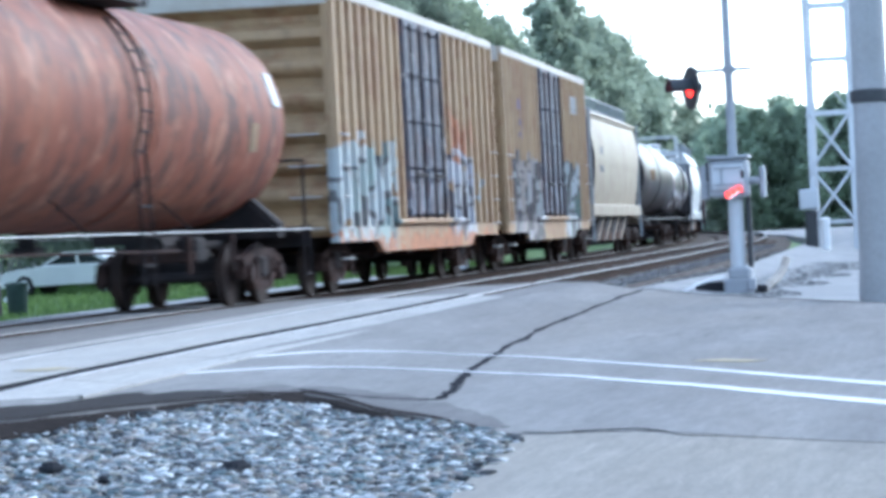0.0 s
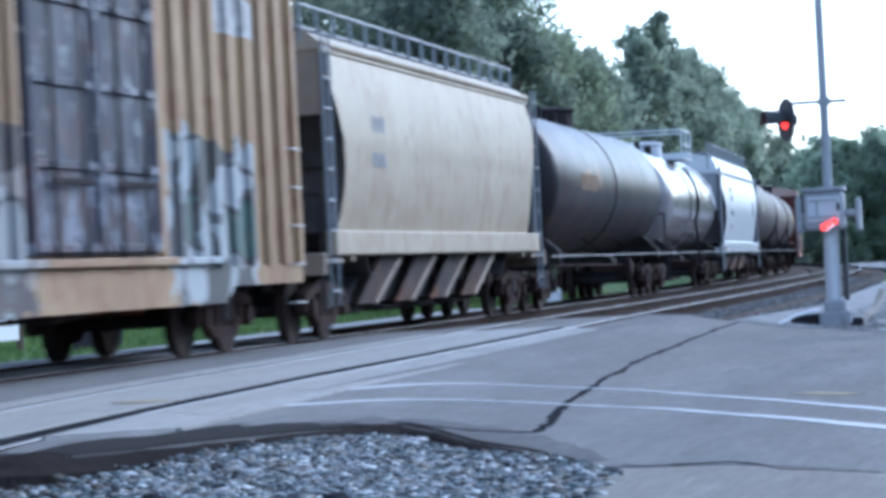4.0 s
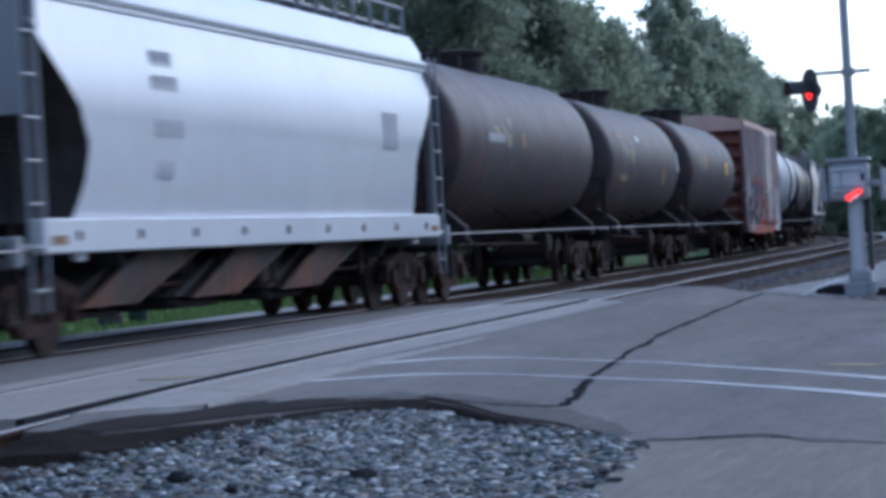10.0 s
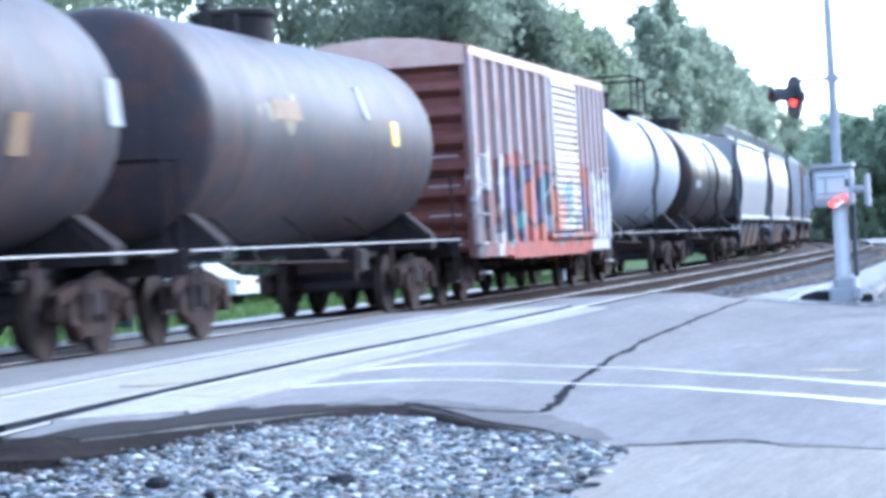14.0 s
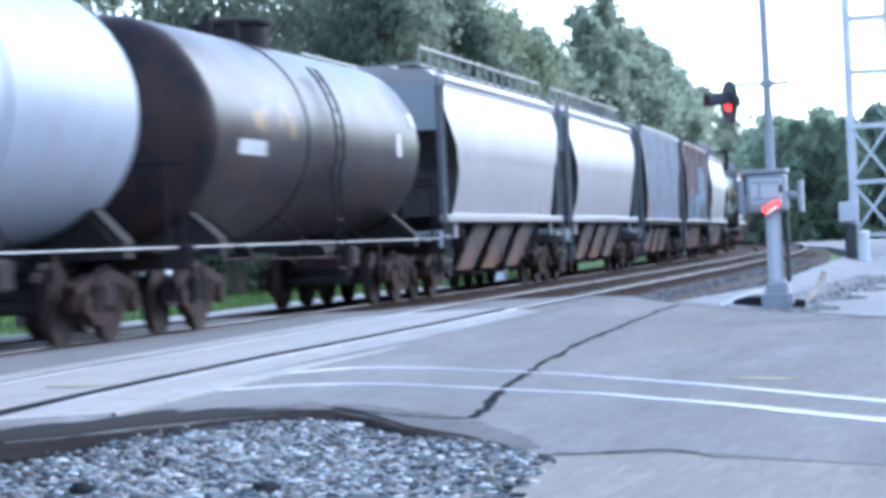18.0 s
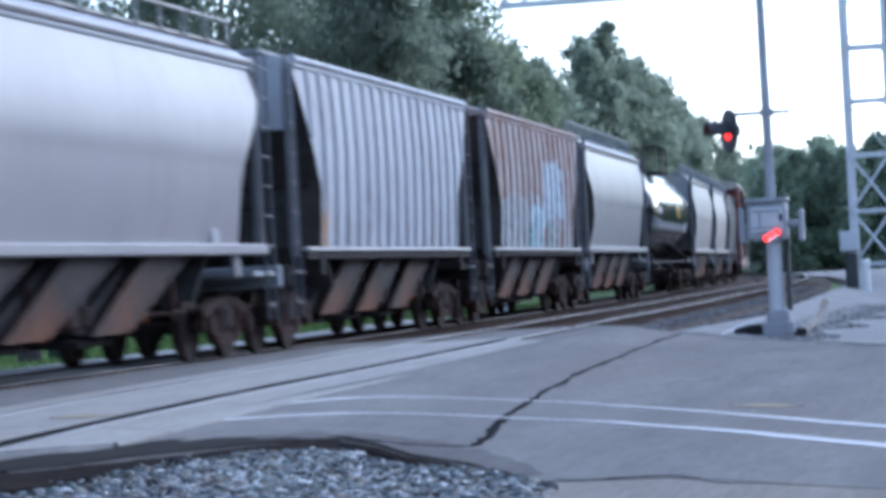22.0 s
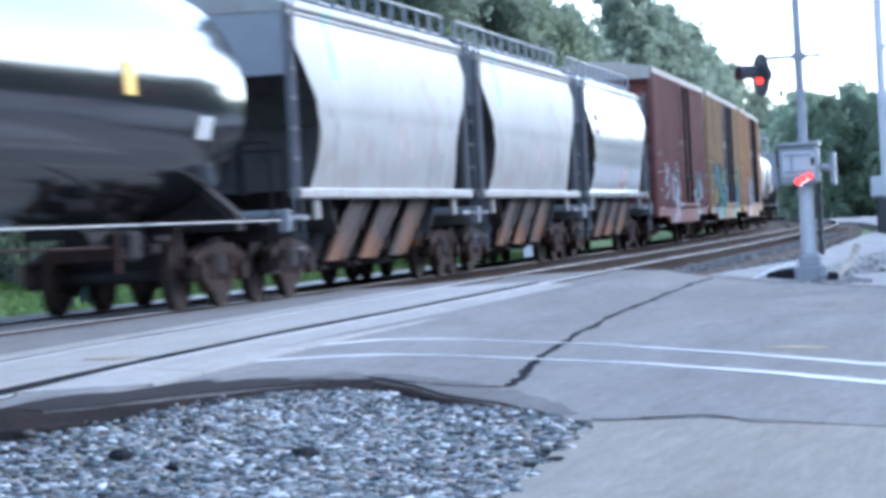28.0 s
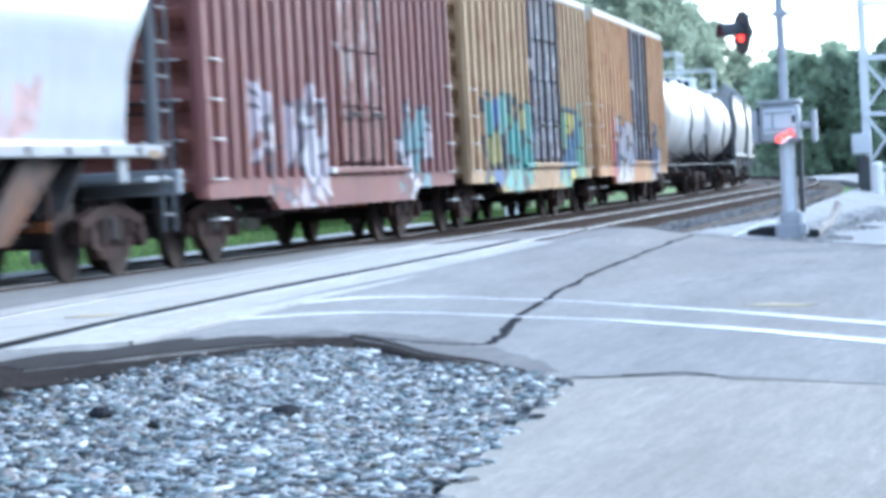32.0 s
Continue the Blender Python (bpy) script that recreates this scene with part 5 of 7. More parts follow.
        for s in (-1, 1):
            sd = Shape()
            sd.loft([[(s * (1.29 + d), y + wy * top[0], sill - 0.02), (s * (1.29 + d), y + wy * top[1], sill - 0.02), (s * (1.20 + d), y + wy * foot[1], 0.44), (s * (1.20 + d), y + wy * foot[0], 0.44)] for d in (-0.02, 0.02)])
            part("chute_side", sd, chute_mat, c, "rust-stained leaning side plate")
            # a paler flange material, as on the cream car, paints in lit chute edges
            part("chute_flange", Shape().rod((s * 1.32, y + wy * top[1], sill - 0.02), (s * 1.23, y + wy * foot[1], 0.44), 0.035, 6), brace or chute_mat, c)
        part("outlet_gate", Shape().box(0, y + wy * (foot[0] + foot[1]) / 2, 0.38, 1.9, wy * 0.42, 0.12, 0.02).rod((1.0, y + wy * foot[0], 0.36), (1.0, y + wy * foot[1], 0.36), 0.04, 8), RUN_GEAR, c)
    for s in (-1, 1):
        sl = Shape()
        sl.loft([[(-1.25, s * (zone / 2), 0.75), (1.25, s * (zone / 2), 0.75), (1.25, s * (zone / 2 + 0.06), 0.75), (-1.25, s * (zone / 2 + 0.06), 0.75)], [(-1.35, s * (h - inset), sill + 0.9), (1.35, s * (h - inset), sill + 0.9), (1.35, s * (h - inset + 0.06), sill + 0.9), (-1.35, s * (h - inset + 0.06), sill + 0.9)]])
        part("slope_plate", sl, SHADED_SLOPE, car)
    under_bits(car, h - 2.4)
    for y, z0, wd, ht, mat, nm in marks:
        part(nm, Shape().box(half_x(z0) + 0.006, y, z0, 0.01, wd, ht), mat, car)
    add_couplers(car, h + over - 0.25)
    for s in (-1, 1):
        add_truck(car, s * (h - 0.75))
    return car


# paints, car by car
YEL = dict(base=(0.262, 0.160, 0.080), faded=(0.335, 0.228, 0.124), grime=(0.135, 0.088, 0.052), rough=0.6, streak=0.55, rust=0.4, spec=0.3)
Y_END = car_paint("yellow_boxcar_end_paint", **YEL)
RED_END = car_paint("dark_red_boxcar_end_paint", (0.13, 0.045, 0.04), (0.18, 0.07, 0.06), (0.07, 0.03, 0.028), 0.7, 0.5, 0.3, spec=0.2)
P_A = car_paint("yellow_boxcar_paint_a", marks=[(-8.4, -3.2, 0.5, 2.35, [(0.36, 0.40, 0.40), (0.30, 0.36, 0.35), (0.40, 0.41, 0.40), (0.10, 0.16, 0.17), (0.34, 0.38, 0.39), (0.24, 0.31, 0.30)], 1.1, 1.05), (2.0, 5.2, 2.3, 3.1, (0.36, 0.13, 0.06), 1.0, 0.6), (1.9, 5.2, 0.7, 2.35, [(0.34, 0.35, 0.39), (0.045, 0.05, 0.07), (0.38, 0.38, 0.40), (0.28, 0.29, 0.34), (0.36, 0.35, 0.35)], 1.4, 0.95), (5.4, 6.4, 1.3, 2.0, (0.30, 0.34, 0.36), 1.8, 0.5), (-8, 8, 0.4, 0.86, (0.36, 0.125, 0.042), 0.9, 0.75)], **YEL)
P_B = car_paint("yellow_boxcar_paint_b", marks=[(-6.9, -1.7, 0.55, 2.45, [(0.25, 0.265, 0.275), (0.035, 0.038, 0.05), (0.30, 0.29, 0.30), (0.06, 0.068, 0.09), (0.22, 0.205, 0.21), (0.26, 0.23, 0.22), (0.04, 0.04, 0.05)], 1.6, 1.05), (2.5, 5.9, 0.55, 2.5, [(0.30, 0.335, 0.345), (0.03, 0.045, 0.052), (0.27, 0.31, 0.33), (0.05, 0.105, 0.10), (0.32, 0.35, 0.37)], 1.5, 1.1), (4.6, 6.2, 3.75, 4.2, (0.42, 0.42, 0.42), 0, 1.3), (-5.4, -4.8, 2.9, 4.0, (0.18, 0.135, 0.22), 1.6, 0.4)], **YEL)
P_Y24 = car_paint("yellow_boxcar_paint_c", marks=[(-6.4, -0.6, 0.6, 2.4, [(0.0595, 0.238, 0.221), (0.306, 0.272, 0.102), (0.0425, 0.102, 0.255), (0.085, 0.204, 0.119), (0.0255, 0.0425, 0.051), (0.119, 0.289, 0.272)], 1.3, 1.0), (3.0, 6.9, 0.6, 2.3, [(0.068, 0.221, 0.153), (0.374, 0.323, 0.085), (0.0425, 0.119, 0.204), (0.136, 0.272, 0.187)], 1.3, 1.0)], **YEL)
P_Y25 = car_paint("yellow_boxcar_paint_d", marks=[(-5.4, -0.8, 0.6, 2.2, [(0.36, 0.36, 0.40), (0.36, 0.08, 0.08), (0.10, 0.12, 0.2), (0.42, 0.40, 0.38)], 1.3, 0.9), (3.2, 6.8, 0.6, 2.1, [(0.34, 0.37, 0.42), (0.06, 0.08, 0.14), (0.30, 0.20, 0.12)], 1.3, 0.9)], base=(0.34, 0.17, 0.075), faded=(0.43, 0.25, 0.12), grime=(0.18, 0.10, 0.055), rough=0.6, streak=0.4, rust=0.35, spec=0.3)
DOOR_BLUE = car_paint("dark_blue_door_paint", (0.022, 0.025, 0.042), (0.048, 0.052, 0.078), (0.085, 0.088, 0.105), 0.55, 0.4, 0.25, spec=0.3, marks=[(-8, 8, 0.7, 2.0, (0.26, 0.28, 0.34), 2.4, 0.25), (-8, 8, 2.2, 4.2, (0.34, 0.34, 0.36), 3.2, 0.1)])
R11_MARKS = [(-7.2, -4.2, 0.6, 2.4, [(0.39, 0.367, 0.367), (0.156, 0.0546, 0.0468), (0.359, 0.343, 0.351), (0.0468, 0.0468, 0.0546), (0.328, 0.312, 0.32)], 1.2, 0.9), (-4.8, 6.4, 0.45, 1.15, (0.328, 0.0585, 0.0351), 0.5, 1.0), (-4.4, 4.6, 0.95, 2.35, [(0.374, 0.101, 0.0546), (0.0624, 0.172, 0.203), (0.0234, 0.039, 0.078), (0.312, 0.078, 0.0624), (0.265, 0.312, 0.328), (0.078, 0.234, 0.234), (0.39, 0.14, 0.0702), (0.0936, 0.078, 0.156)], 1.25, 1.2), (2.8, 4.8, 1.0, 2.9, (0.343, 0.0936, 0.0624), 1.0, 0.5), (4.9, 7.6, 0.5, 2.2, (0.468, 0.46, 0.468), 0.7, 0.95)]
P_R11 = car_paint("faded_red_boxcar_paint", (0.115, 0.042, 0.040), (0.16, 0.07, 0.064), (0.16, 0.105, 0.10), 0.65, 0.5, 0.25, spec=0.3, marks=R11_MARKS)
P_R11_RIB = car_paint("chalky_grey_post_paint", (0.20, 0.155, 0.155), (0.27, 0.225, 0.225), (0.14, 0.07, 0.065), 0.65, 0.5, 0.25, spec=0.3, marks=R11_MARKS)
R11_DOOR = car_paint("pale_louvred_door_paint", (0.50, 0.46, 0.42), (0.58, 0.54, 0.50), (0.3, 0.16, 0.13), 0.6, 0.45, 0.3, spec=0.3, marks=[(-8, 8, 1.0, 2.1, [(0.50, 0.46, 0.44), (0.46, 0.14, 0.08), (0.44, 0.44, 0.46), (0.08, 0.20, 0.26), (0.50, 0.20, 0.12)], 1.3, 0.7)])
P_R23 = car_paint("oxide_red_boxcar_paint", (0.10, 0.030, 0.030), (0.145, 0.05, 0.047), (0.17, 0.09, 0.085), 0.6, 0.5, 0.3, spec=0.3, marks=[(-5.6, -1.4, 0.65, 2.2, [(0.42, 0.40, 0.42), (0.14, 0.045, 0.042), (0.10, 0.09, 0.12), (0.13, 0.04, 0.04), (0.36, 0.32, 0.36)], 1.6, 0.8), (3.2, 5.8, 0.65, 2.1, [(0.40, 0.38, 0.40), (0.13, 0.04, 0.04), (0.14, 0.05, 0.05), (0.12, 0.22, 0.24)], 1.6, 0.7), (-0.8, 2.2, 1.8, 3.9, (0.36, 0.30, 0.30), 2.2, 0.2), (-4.9, -3.5, 0.3, 0.8, (0.4, 0.38, 0.38), 1.6, 0.5)])
R23_DOOR = P_R23
ROOF_PALE = surface("weathered_pale_roof", (0.42, 0.39, 0.35), (0.28, 0.24, 0.19), 0.7, 0.0, 0.5, 5, 0.9, 0.1)
ROOF_RED = surface("faded_red_roof", (0.45, 0.25, 0.20), (0.55, 0.45, 0.40), 0.7, 0.0, 0.5, 5, 0.8, 0.1)
P_CREAM = car_paint("cream_hopper_paint", (0.305, 0.25, 0.178), (0.36, 0.303, 0.22), (0.21, 0.165, 0.115), 0.55, 0.5, 0.2, spec=0.35, dent=0.05, marks=[(-3.6, -2.4, 1.9, 3.0, (0.30, 0.23, 0.17), 2.2, 0.15)])
CREAM_END = surface("rust_cream_end", (0.20, 0.15, 0.115), (0.30, 0.24, 0.18), 0.7, 0.0, 0.8, 5, 0.8, 0.1)
P_WHITE7 = car_paint("white_hopper_paint", (0.50, 0.52, 0.54), (0.56, 0.575, 0.59), (0.42, 0.43, 0.44), 0.30, 0.3, 0.03, dent=0.03)
GREY_END = surface("grey_end_paint", (0.27, 0.285, 0.305), (0.20, 0.205, 0.22), 0.6, 0.0, 0.8, 5, 0.7, 0.1)
P_GREY = car_paint("pale_grey_hopper_paint", (0.258, 0.243, 0.248), (0.31, 0.29, 0.292), (0.20, 0.18, 0.177), 0.36, 0.3, 0.0, dent=0.01, ior=1.33)
P_GREY16 = car_paint("blue_grey_ribbed_paint", (0.30, 0.315, 0.35), (0.37, 0.385, 0.415), (0.215, 0.21, 0.22), 0.5, 0.6, 0.15, spec=0.35, marks=[(-5.6, -5.0, 1.0, 2.7, (0.45, 0.27, 0.15), 0.8, 0.5)])
P_RUST17 = car_paint("rust_brown_ribbed_paint", (0.19, 0.13, 0.12), (0.30, 0.255, 0.25), (0.14, 0.08, 0.07), 0.65, 0.6, 0.5, marks=[(-5.6, 5.8, 1.2, 2.4, (0.30, 0.31, 0.34), 0.5, 0.5), (0.6, 3.4, 2.1, 3.3, (0.38, 0.45, 0.53), 0.5, 1.2), (-1.4, 0.6, 1.3, 2.4, (0.38, 0.50, 0.58), 0.6, 1.0), (-1.6, -1.2, 1.3, 2.2, (0.06, 0.26, 0.24), 0.8, 1.2), (1.0, 1.35, 1.3, 2.0, (0.06, 0.26, 0.24), 0.8, 1.2)])
P_GREY18 = car_paint("light_grey_hopper_paint", (0.225, 0.222, 0.222), (0.27, 0.265, 0.262), (0.18, 0.172, 0.17), 0.38, 0.4, 0.08, dent=0.02, ior=1.4)
P_WHITE20 = car_paint("dusty_white_hopper_paint", (0.255, 0.252, 0.242), (0.305, 0.298, 0.283), (0.22, 0.205, 0.188), 0.5, 0.3, 0.22, dent=0.03, marks=[(-4.05, -3.6, 2.95, 4.1, (0.17, 0.33, 0.32), 0.5, 1.3), (0.2, 1.2, 1.9, 2.4, (0.50, 0.33, 0.31), 2.4, 0.3), (2.4, 4.0, 1.45, 2.0, (0.22, 0.24, 0.23), 2.4, 0.3), (-4.2, -3.6, 1.9, 2.5, (0.24, 0.23, 0.22), 2.2, 0.45), (1.0, 2.2, 3.2, 3.5, (0.36, 0.33, 0.26), 2.2, 0.3)])
P_WHITE22 = car_paint("clean_grey_white_paint", (0.36, 0.36, 0.375), (0.42, 0.42, 0.43), (0.30, 0.295, 0.295), 0.13, 0.3, 0.03, dent=0.015, ior=1.9, marks=[(0.4, 1.8, 1.5, 2.1, (0.52, 0.32, 0.30), 2.6, 0.4)])
def chute_paint(name, base, alt, rust, amount):
    """Grimy plate with orange rust that spreads up from the outlets."""
    m, nt, b = node_kit(name)
    col = blend(nt, band(nt, speckle(nt, 1.2, 5), 0.35, 0.7), base, alt)
    tc = nt.nodes.new("ShaderNodeTexCoord")
    sep = nt.nodes.new("ShaderNodeSeparateXYZ")
    link(nt, tc.outputs["Object"], sep.inputs[0])
    low = calc(nt, "ADD", calc(nt, "MULTIPLY", sep.outputs["Z"], -0.42), calc(nt, "MULTIPLY", speckle(nt, 0.5, 5, (0.2, 1, 0.8)), 1.7))
    col = blend(nt, calc(nt, "MULTIPLY", band(nt, low, 0.55, 0.95), amount, True), col, rust)
    fine = band(nt, speckle(nt, 8, 5, (1, 1, 0.5)), 0.45, 0.75)
    col = blend(nt, calc(nt, "MULTIPLY", fine, 0.45), col, tuple(0.4 * q for q in base))
    link(nt, col, b.inputs["Base Color"])
    b.inputs["Roughness"].default_value = 0.8
    b.inputs["Specular IOR Level"].default_value = 0.15
    relief(nt, b, speckle(nt, 6, 4), 0.15, 0.006)
    return m


CHUTE = chute_paint("rust_stained_chute", (0.048, 0.041, 0.04), (0.028, 0.025, 0.025), (0.20, 0.075, 0.03), 0.6)
CHUTE_RUST = chute_paint("orange_rusted_chute", (0.06, 0.047, 0.043), (0.034, 0.028, 0.027), (0.25, 0.105, 0.045), 0.72)
CHUTE_GREY = chute_paint("grey_brown_chute", (0.03, 0.027, 0.027), (0.02, 0.018, 0.018), (0.06, 0.035, 0.025), 0.4)
T_RUST = car_paint("rust_red_tank_paint", (0.15, 0.042, 0.025), (0.22, 0.078, 0.042), (0.06, 0.027, 0.021), 0.65, 0.6, 0.5, spec=0.15, dent=0.05, rustcol=(0.09, 0.03, 0.018), marks=[(-8, 8, 1.2, 4.1, (0.26, 0.12, 0.075), 1.6, 0.25), (-8, 8, 1.2, 4.1, (0.07, 0.035, 0.03), 2.1, 0.2)])
T_BLACK = car_paint("grimy_black_tank_paint", (0.013, 0.013, 0.016), (0.028, 0.025, 0.028), (0.030, 0.024, 0.023), 0.36, 0.6, 0.15, spec=0.12, dent=0.04, marks=[(-4.6, -2.2, 2.5, 2.95, (0.22, 0.12, 0.05), 2.0, 0.5)])
T_BROWN = car_paint("brown_black_tank_paint", (0.034, 0.029, 0.033), (0.06, 0.051, 0.055), (0.022, 0.019, 0.021), 0.5, 0.7, 0.2, spec=0.12, dent=0.05, marks=[(-3.8, -2.2, 2.5, 2.8, (0.26, 0.22, 0.13), 3, 0.5)])
T_SILVER = car_paint("grey_silver_tank_paint", (0.225, 0.205, 0.208), (0.265, 0.243, 0.245), (0.16, 0.135, 0.13), 0.17, 0.35, 0.12, dent=0.004, ior=1.75)
T_BLUE = car_paint("pale_blue_grey_tank_paint", (0.20, 0.222, 0.27), (0.24, 0.262, 0.31), (0.16, 0.168, 0.195), 0.45, 0.35, 0.1, spec=0.35, dent=0.03)
T_GLOSS = car_paint("glossy_black_tank_paint", (0.008, 0.009, 0.011), (0.014, 0.014, 0.017), (0.02, 0.02, 0.02), 0.12, 0.2, 0.02, dent=0.004, ior=1.6)
T_WHITE = car_paint("smeared_white_tank_paint", (0.36, 0.345, 0.335), (0.43, 0.415, 0.40), (0.24, 0.21, 0.19), 0.35, 0.6, 0.15, dent=0.03, marks=[(-1.6, 1.3, 0.9, 4.2, (0.62, 0.62, 0.62), 0.5, 1.2), (2.6, 5.6, 2.6, 4.2, (0.60, 0.59, 0.57), 0.6, 0.9)])
DECAL_O = surface("orange_placard", (0.20, 0.11, 0.04), (0.10, 0.06, 0.03), 0.7, 0.0, 2.0, 9, 1.0)
DECAL_W = surface("white_placard", (0.5, 0.5, 0.49), (0.34, 0.33, 0.32), 0.7, 0.0, 2.0, 9, 1.0)
DECAL_G = surface("grey_stencil", (0.30, 0.31, 0.33), (0.36, 0.37, 0.39), 0.6)
DECAL_Y = surface("yellow_placard", (0.75, 0.45, 0.03), (0.66, 0.40, 0.03), 0.5)
def lettering(y, z, wide, tall, n, mat):
    """A line of worn stencilled characters, as plain bars."""
    return [(y + wide * (i - (n - 1) / 2) / n, z, wide / n * 0.62, tall, mat, "stencil_bar") for i in range(n)]


DECAL_D = surface("dark_grey_stencil", (0.16, 0.165, 0.18), (0.24, 0.245, 0.26), 0.6)
STENCIL = lettering(-4.6, 3.0, 0.75, 0.2, 4, DECAL_G) + lettering(-4.6, 2.75, 0.9, 0.16, 5, DECAL_G) + lettering(-4.5, 2.3, 1.0, 0.24, 5, DECAL_G) + lettering(-4.6, 1.85, 0.6, 0.2, 3, DECAL_G) + lettering(5.4, 2.5, 0.9, 0.5, 3, DECAL_G)


def build_train():
    cars = []

    def put(car, a, b):
        cars.append((car, (a + b) / 2))

    def tank(lbl, a, b, r, paint, **k):
        put(tank_car("tank_car", lbl, b - a, r, paint, **k), a, b)

    def hop(lbl, a, b, paint, chute, **k):
        put(hopper_car("hopper_car", lbl, b - a, paint, chute, **k), a, b)

    def box(lbl, a, b, paint, *r, **k):
        put(boxcar("boxcar", lbl, b - a, paint, *r, **k), a, b)

    plate = lambda y, z, w, hh, m, n="placard": (y, z, w, hh, m, n)
    tank("rust-red tank car with brown streaks", 27.0, 42.9, 1.46, T_RUST, zc=2.56, rail=True, bands=(0.9,), plates=[plate(5.6, 2.3, 0.45, 0.4, DECAL_O), plate(6.9, 3.0, 0.4, 0.5, DECAL_W)])
    box("yellow ribbed boxcar with dark blue double doors and white graffiti", 45.3, 61.2, P_A, DOOR_BLUE, ROOF_PALE, (8, 8), 3.85, -0.4, end_mat=Y_END)
    box("yellow ribbed boxcar with dark blue doors and grey graffiti", 62.7, 78.4, P_B, DOOR_BLUE, ROOF_PALE, (9, 8), 3.9, 0.05, end_mat=Y_END)
    hop("cream covered hopper car with smooth bulging sides", 80.6, 96.2, P_CREAM, CHUTE, end_mat=CREAM_END, eave=3.92, sill=1.46, inset=0.6, bays=4, lugs=False, brace=CREAM_END, belly=0.2, walk_mat=GREY_END, marks=lettering(-5.2, 2.98, 0.8, 0.22, 3, DECAL_D) + lettering(-5.2, 2.48, 0.9, 0.2, 4, DECAL_D))
    tank("grimy black tank car with an orange stencil", 98.3, 116.0, 1.47, T_BLACK, zc=2.55, steps=False, deck=False, bands=(0.0,), plates=[plate(-5.2 + 0.34 * k, 2.55, 0.22, 0.34, DECAL_O, "stencil_bar") for k in range(7)])
    tank("grey silver tank car with a shiny upper half", 117.8, 131.7, 1.40, T_SILVER, zc=2.45, top_mat=GALV, bands=(1.0,), plates=[plate(2.6, 2.75, 0.45, 0.42, DECAL_O), plate(5.9, 2.75, 0.5, 0.6, DECAL_G)])
    hop("clean white covered hopper car with bulging sides", 133.1, 149.8, P_WHITE7, CHUTE, end_mat=GREY_END, eave=3.50, sill=1.32, inset=1.35, marks=STENCIL, belly=0.2, roofh=0.6, panel=0.46, end_letters=DECAL_D)
    tank("brown black tank car with worn stencils", 151.4, 165.4, 1.44, T_BROWN, zc=2.54, steps=False, deck=False, plates=[plate(-3.6, 2.6, 1.4, 0.14, DECAL_D), plate(-1.2, 2.6, 0.4, 0.26, DECAL_O)])
    tank("brown black tank car with orange marks", 167.4, 179.7, 1.40, T_BROWN, zc=2.48, steps=False, deck=False, plates=[plate(-1.2, 3.0, 0.6, 0.14, DECAL_W), plate(-4.2, 3.0, 1.0, 0.12, DECAL_O), plate(-4.0, 2.1, 1.2, 0.14, DECAL_O), plate(2.7, 2.2, 0.5, 0.42, DECAL_O), plate(5.4, 2.6, 0.4, 0.5, DECAL_D)])
    tank("brown black tank car with a pale smear", 181.9, 194.6, 1.42, T_BROWN, zc=2.52, steps=False, deck=False, plates=[plate(-2.6, 2.75, 1.3, 0.26, DECAL_O), plate(3.2, 2.6, 0.4, 0.35, DECAL_Y), plate(1.6, 3.0, 0.2, 0.5, DECAL_D)])
    box("faded red boxcar with a pale louvred door and bright graffiti", 196.4, 210.8, P_R11, R11_DOOR, ROOF_RED, (7, 6), 2.9, 1.7, rib_w=0.22, rib_mat=P_R11_RIB, end_mat=RED_END, truck_in=1.3, louvre=True, belly=False, eave=4.18, sill=0.72)
    tank("pale blue-grey tank car with a black platform", 212.9, 225.4, 1.50, T_BLUE, zc=2.60, bands=(1.5,))
    tank("grimy black tank car with a small white placard", 227.7, 241.4, 1.46, T_BLACK, zc=2.54, deck=False, bands=(-1.5,), plates=[plate(-4.6, 2.3, 1.4, 0.2, DECAL_G), plate(4.6, 2.55, 0.34, 0.36, DECAL_W), plate(6.0, 3.0, 0.4, 0.24, DECAL_W)])
    hop("pale grey covered hopper car with bulging sides", 243.2, 257.4, P_GREY, CHUTE, end_mat=GREY_END, walk_mat=P_WHITE20, eave=3.78, shaded_eave=True, bays=3, marks=[plate(4.7, 1.6, 0.25, 0.4, DECAL_G, "stencil_bar"), plate(-4.6, 2.6, 0.6, 0.25, DECAL_G, "stencil_bar")])
    hop("pale grey covered hopper car with bulging sides", 259.2, 273.4, P_GREY, CHUTE, end_mat=GREY_END, walk_mat=P_WHITE20, eave=3.78, shaded_eave=True, bays=3, marks=[plate(4.9, 1.6, 0.25, 0.4, DECAL_G, "stencil_bar")])
    hop("blue-grey covered hopper car with vertical side ribs", 275.2, 288.4, P_GREY16, CHUTE, ribs=19, bulge=0.05, lip=False, inset=1.3, bays=3, eave=3.95, roofh=0.15, sill=1.42, rails=False, walk_mat=GREY_END)
    hop("rust-brown covered hopper car with side ribs and blue graffiti", 290.6, 303.6, P_RUST17, CHUTE, ribs=17, bulge=0.05, lip=False, inset=1.3, bays=3, eave=3.95, roofh=0.15, sill=1.42, rails=False, walk_mat=GREY_END, end_mat=RUSTY_GEAR)
    hop("light grey covered hopper car with smooth sides", 305.2, 318.9, P_GREY18, CHUTE, end_mat=GREY_END, eave=3.85)
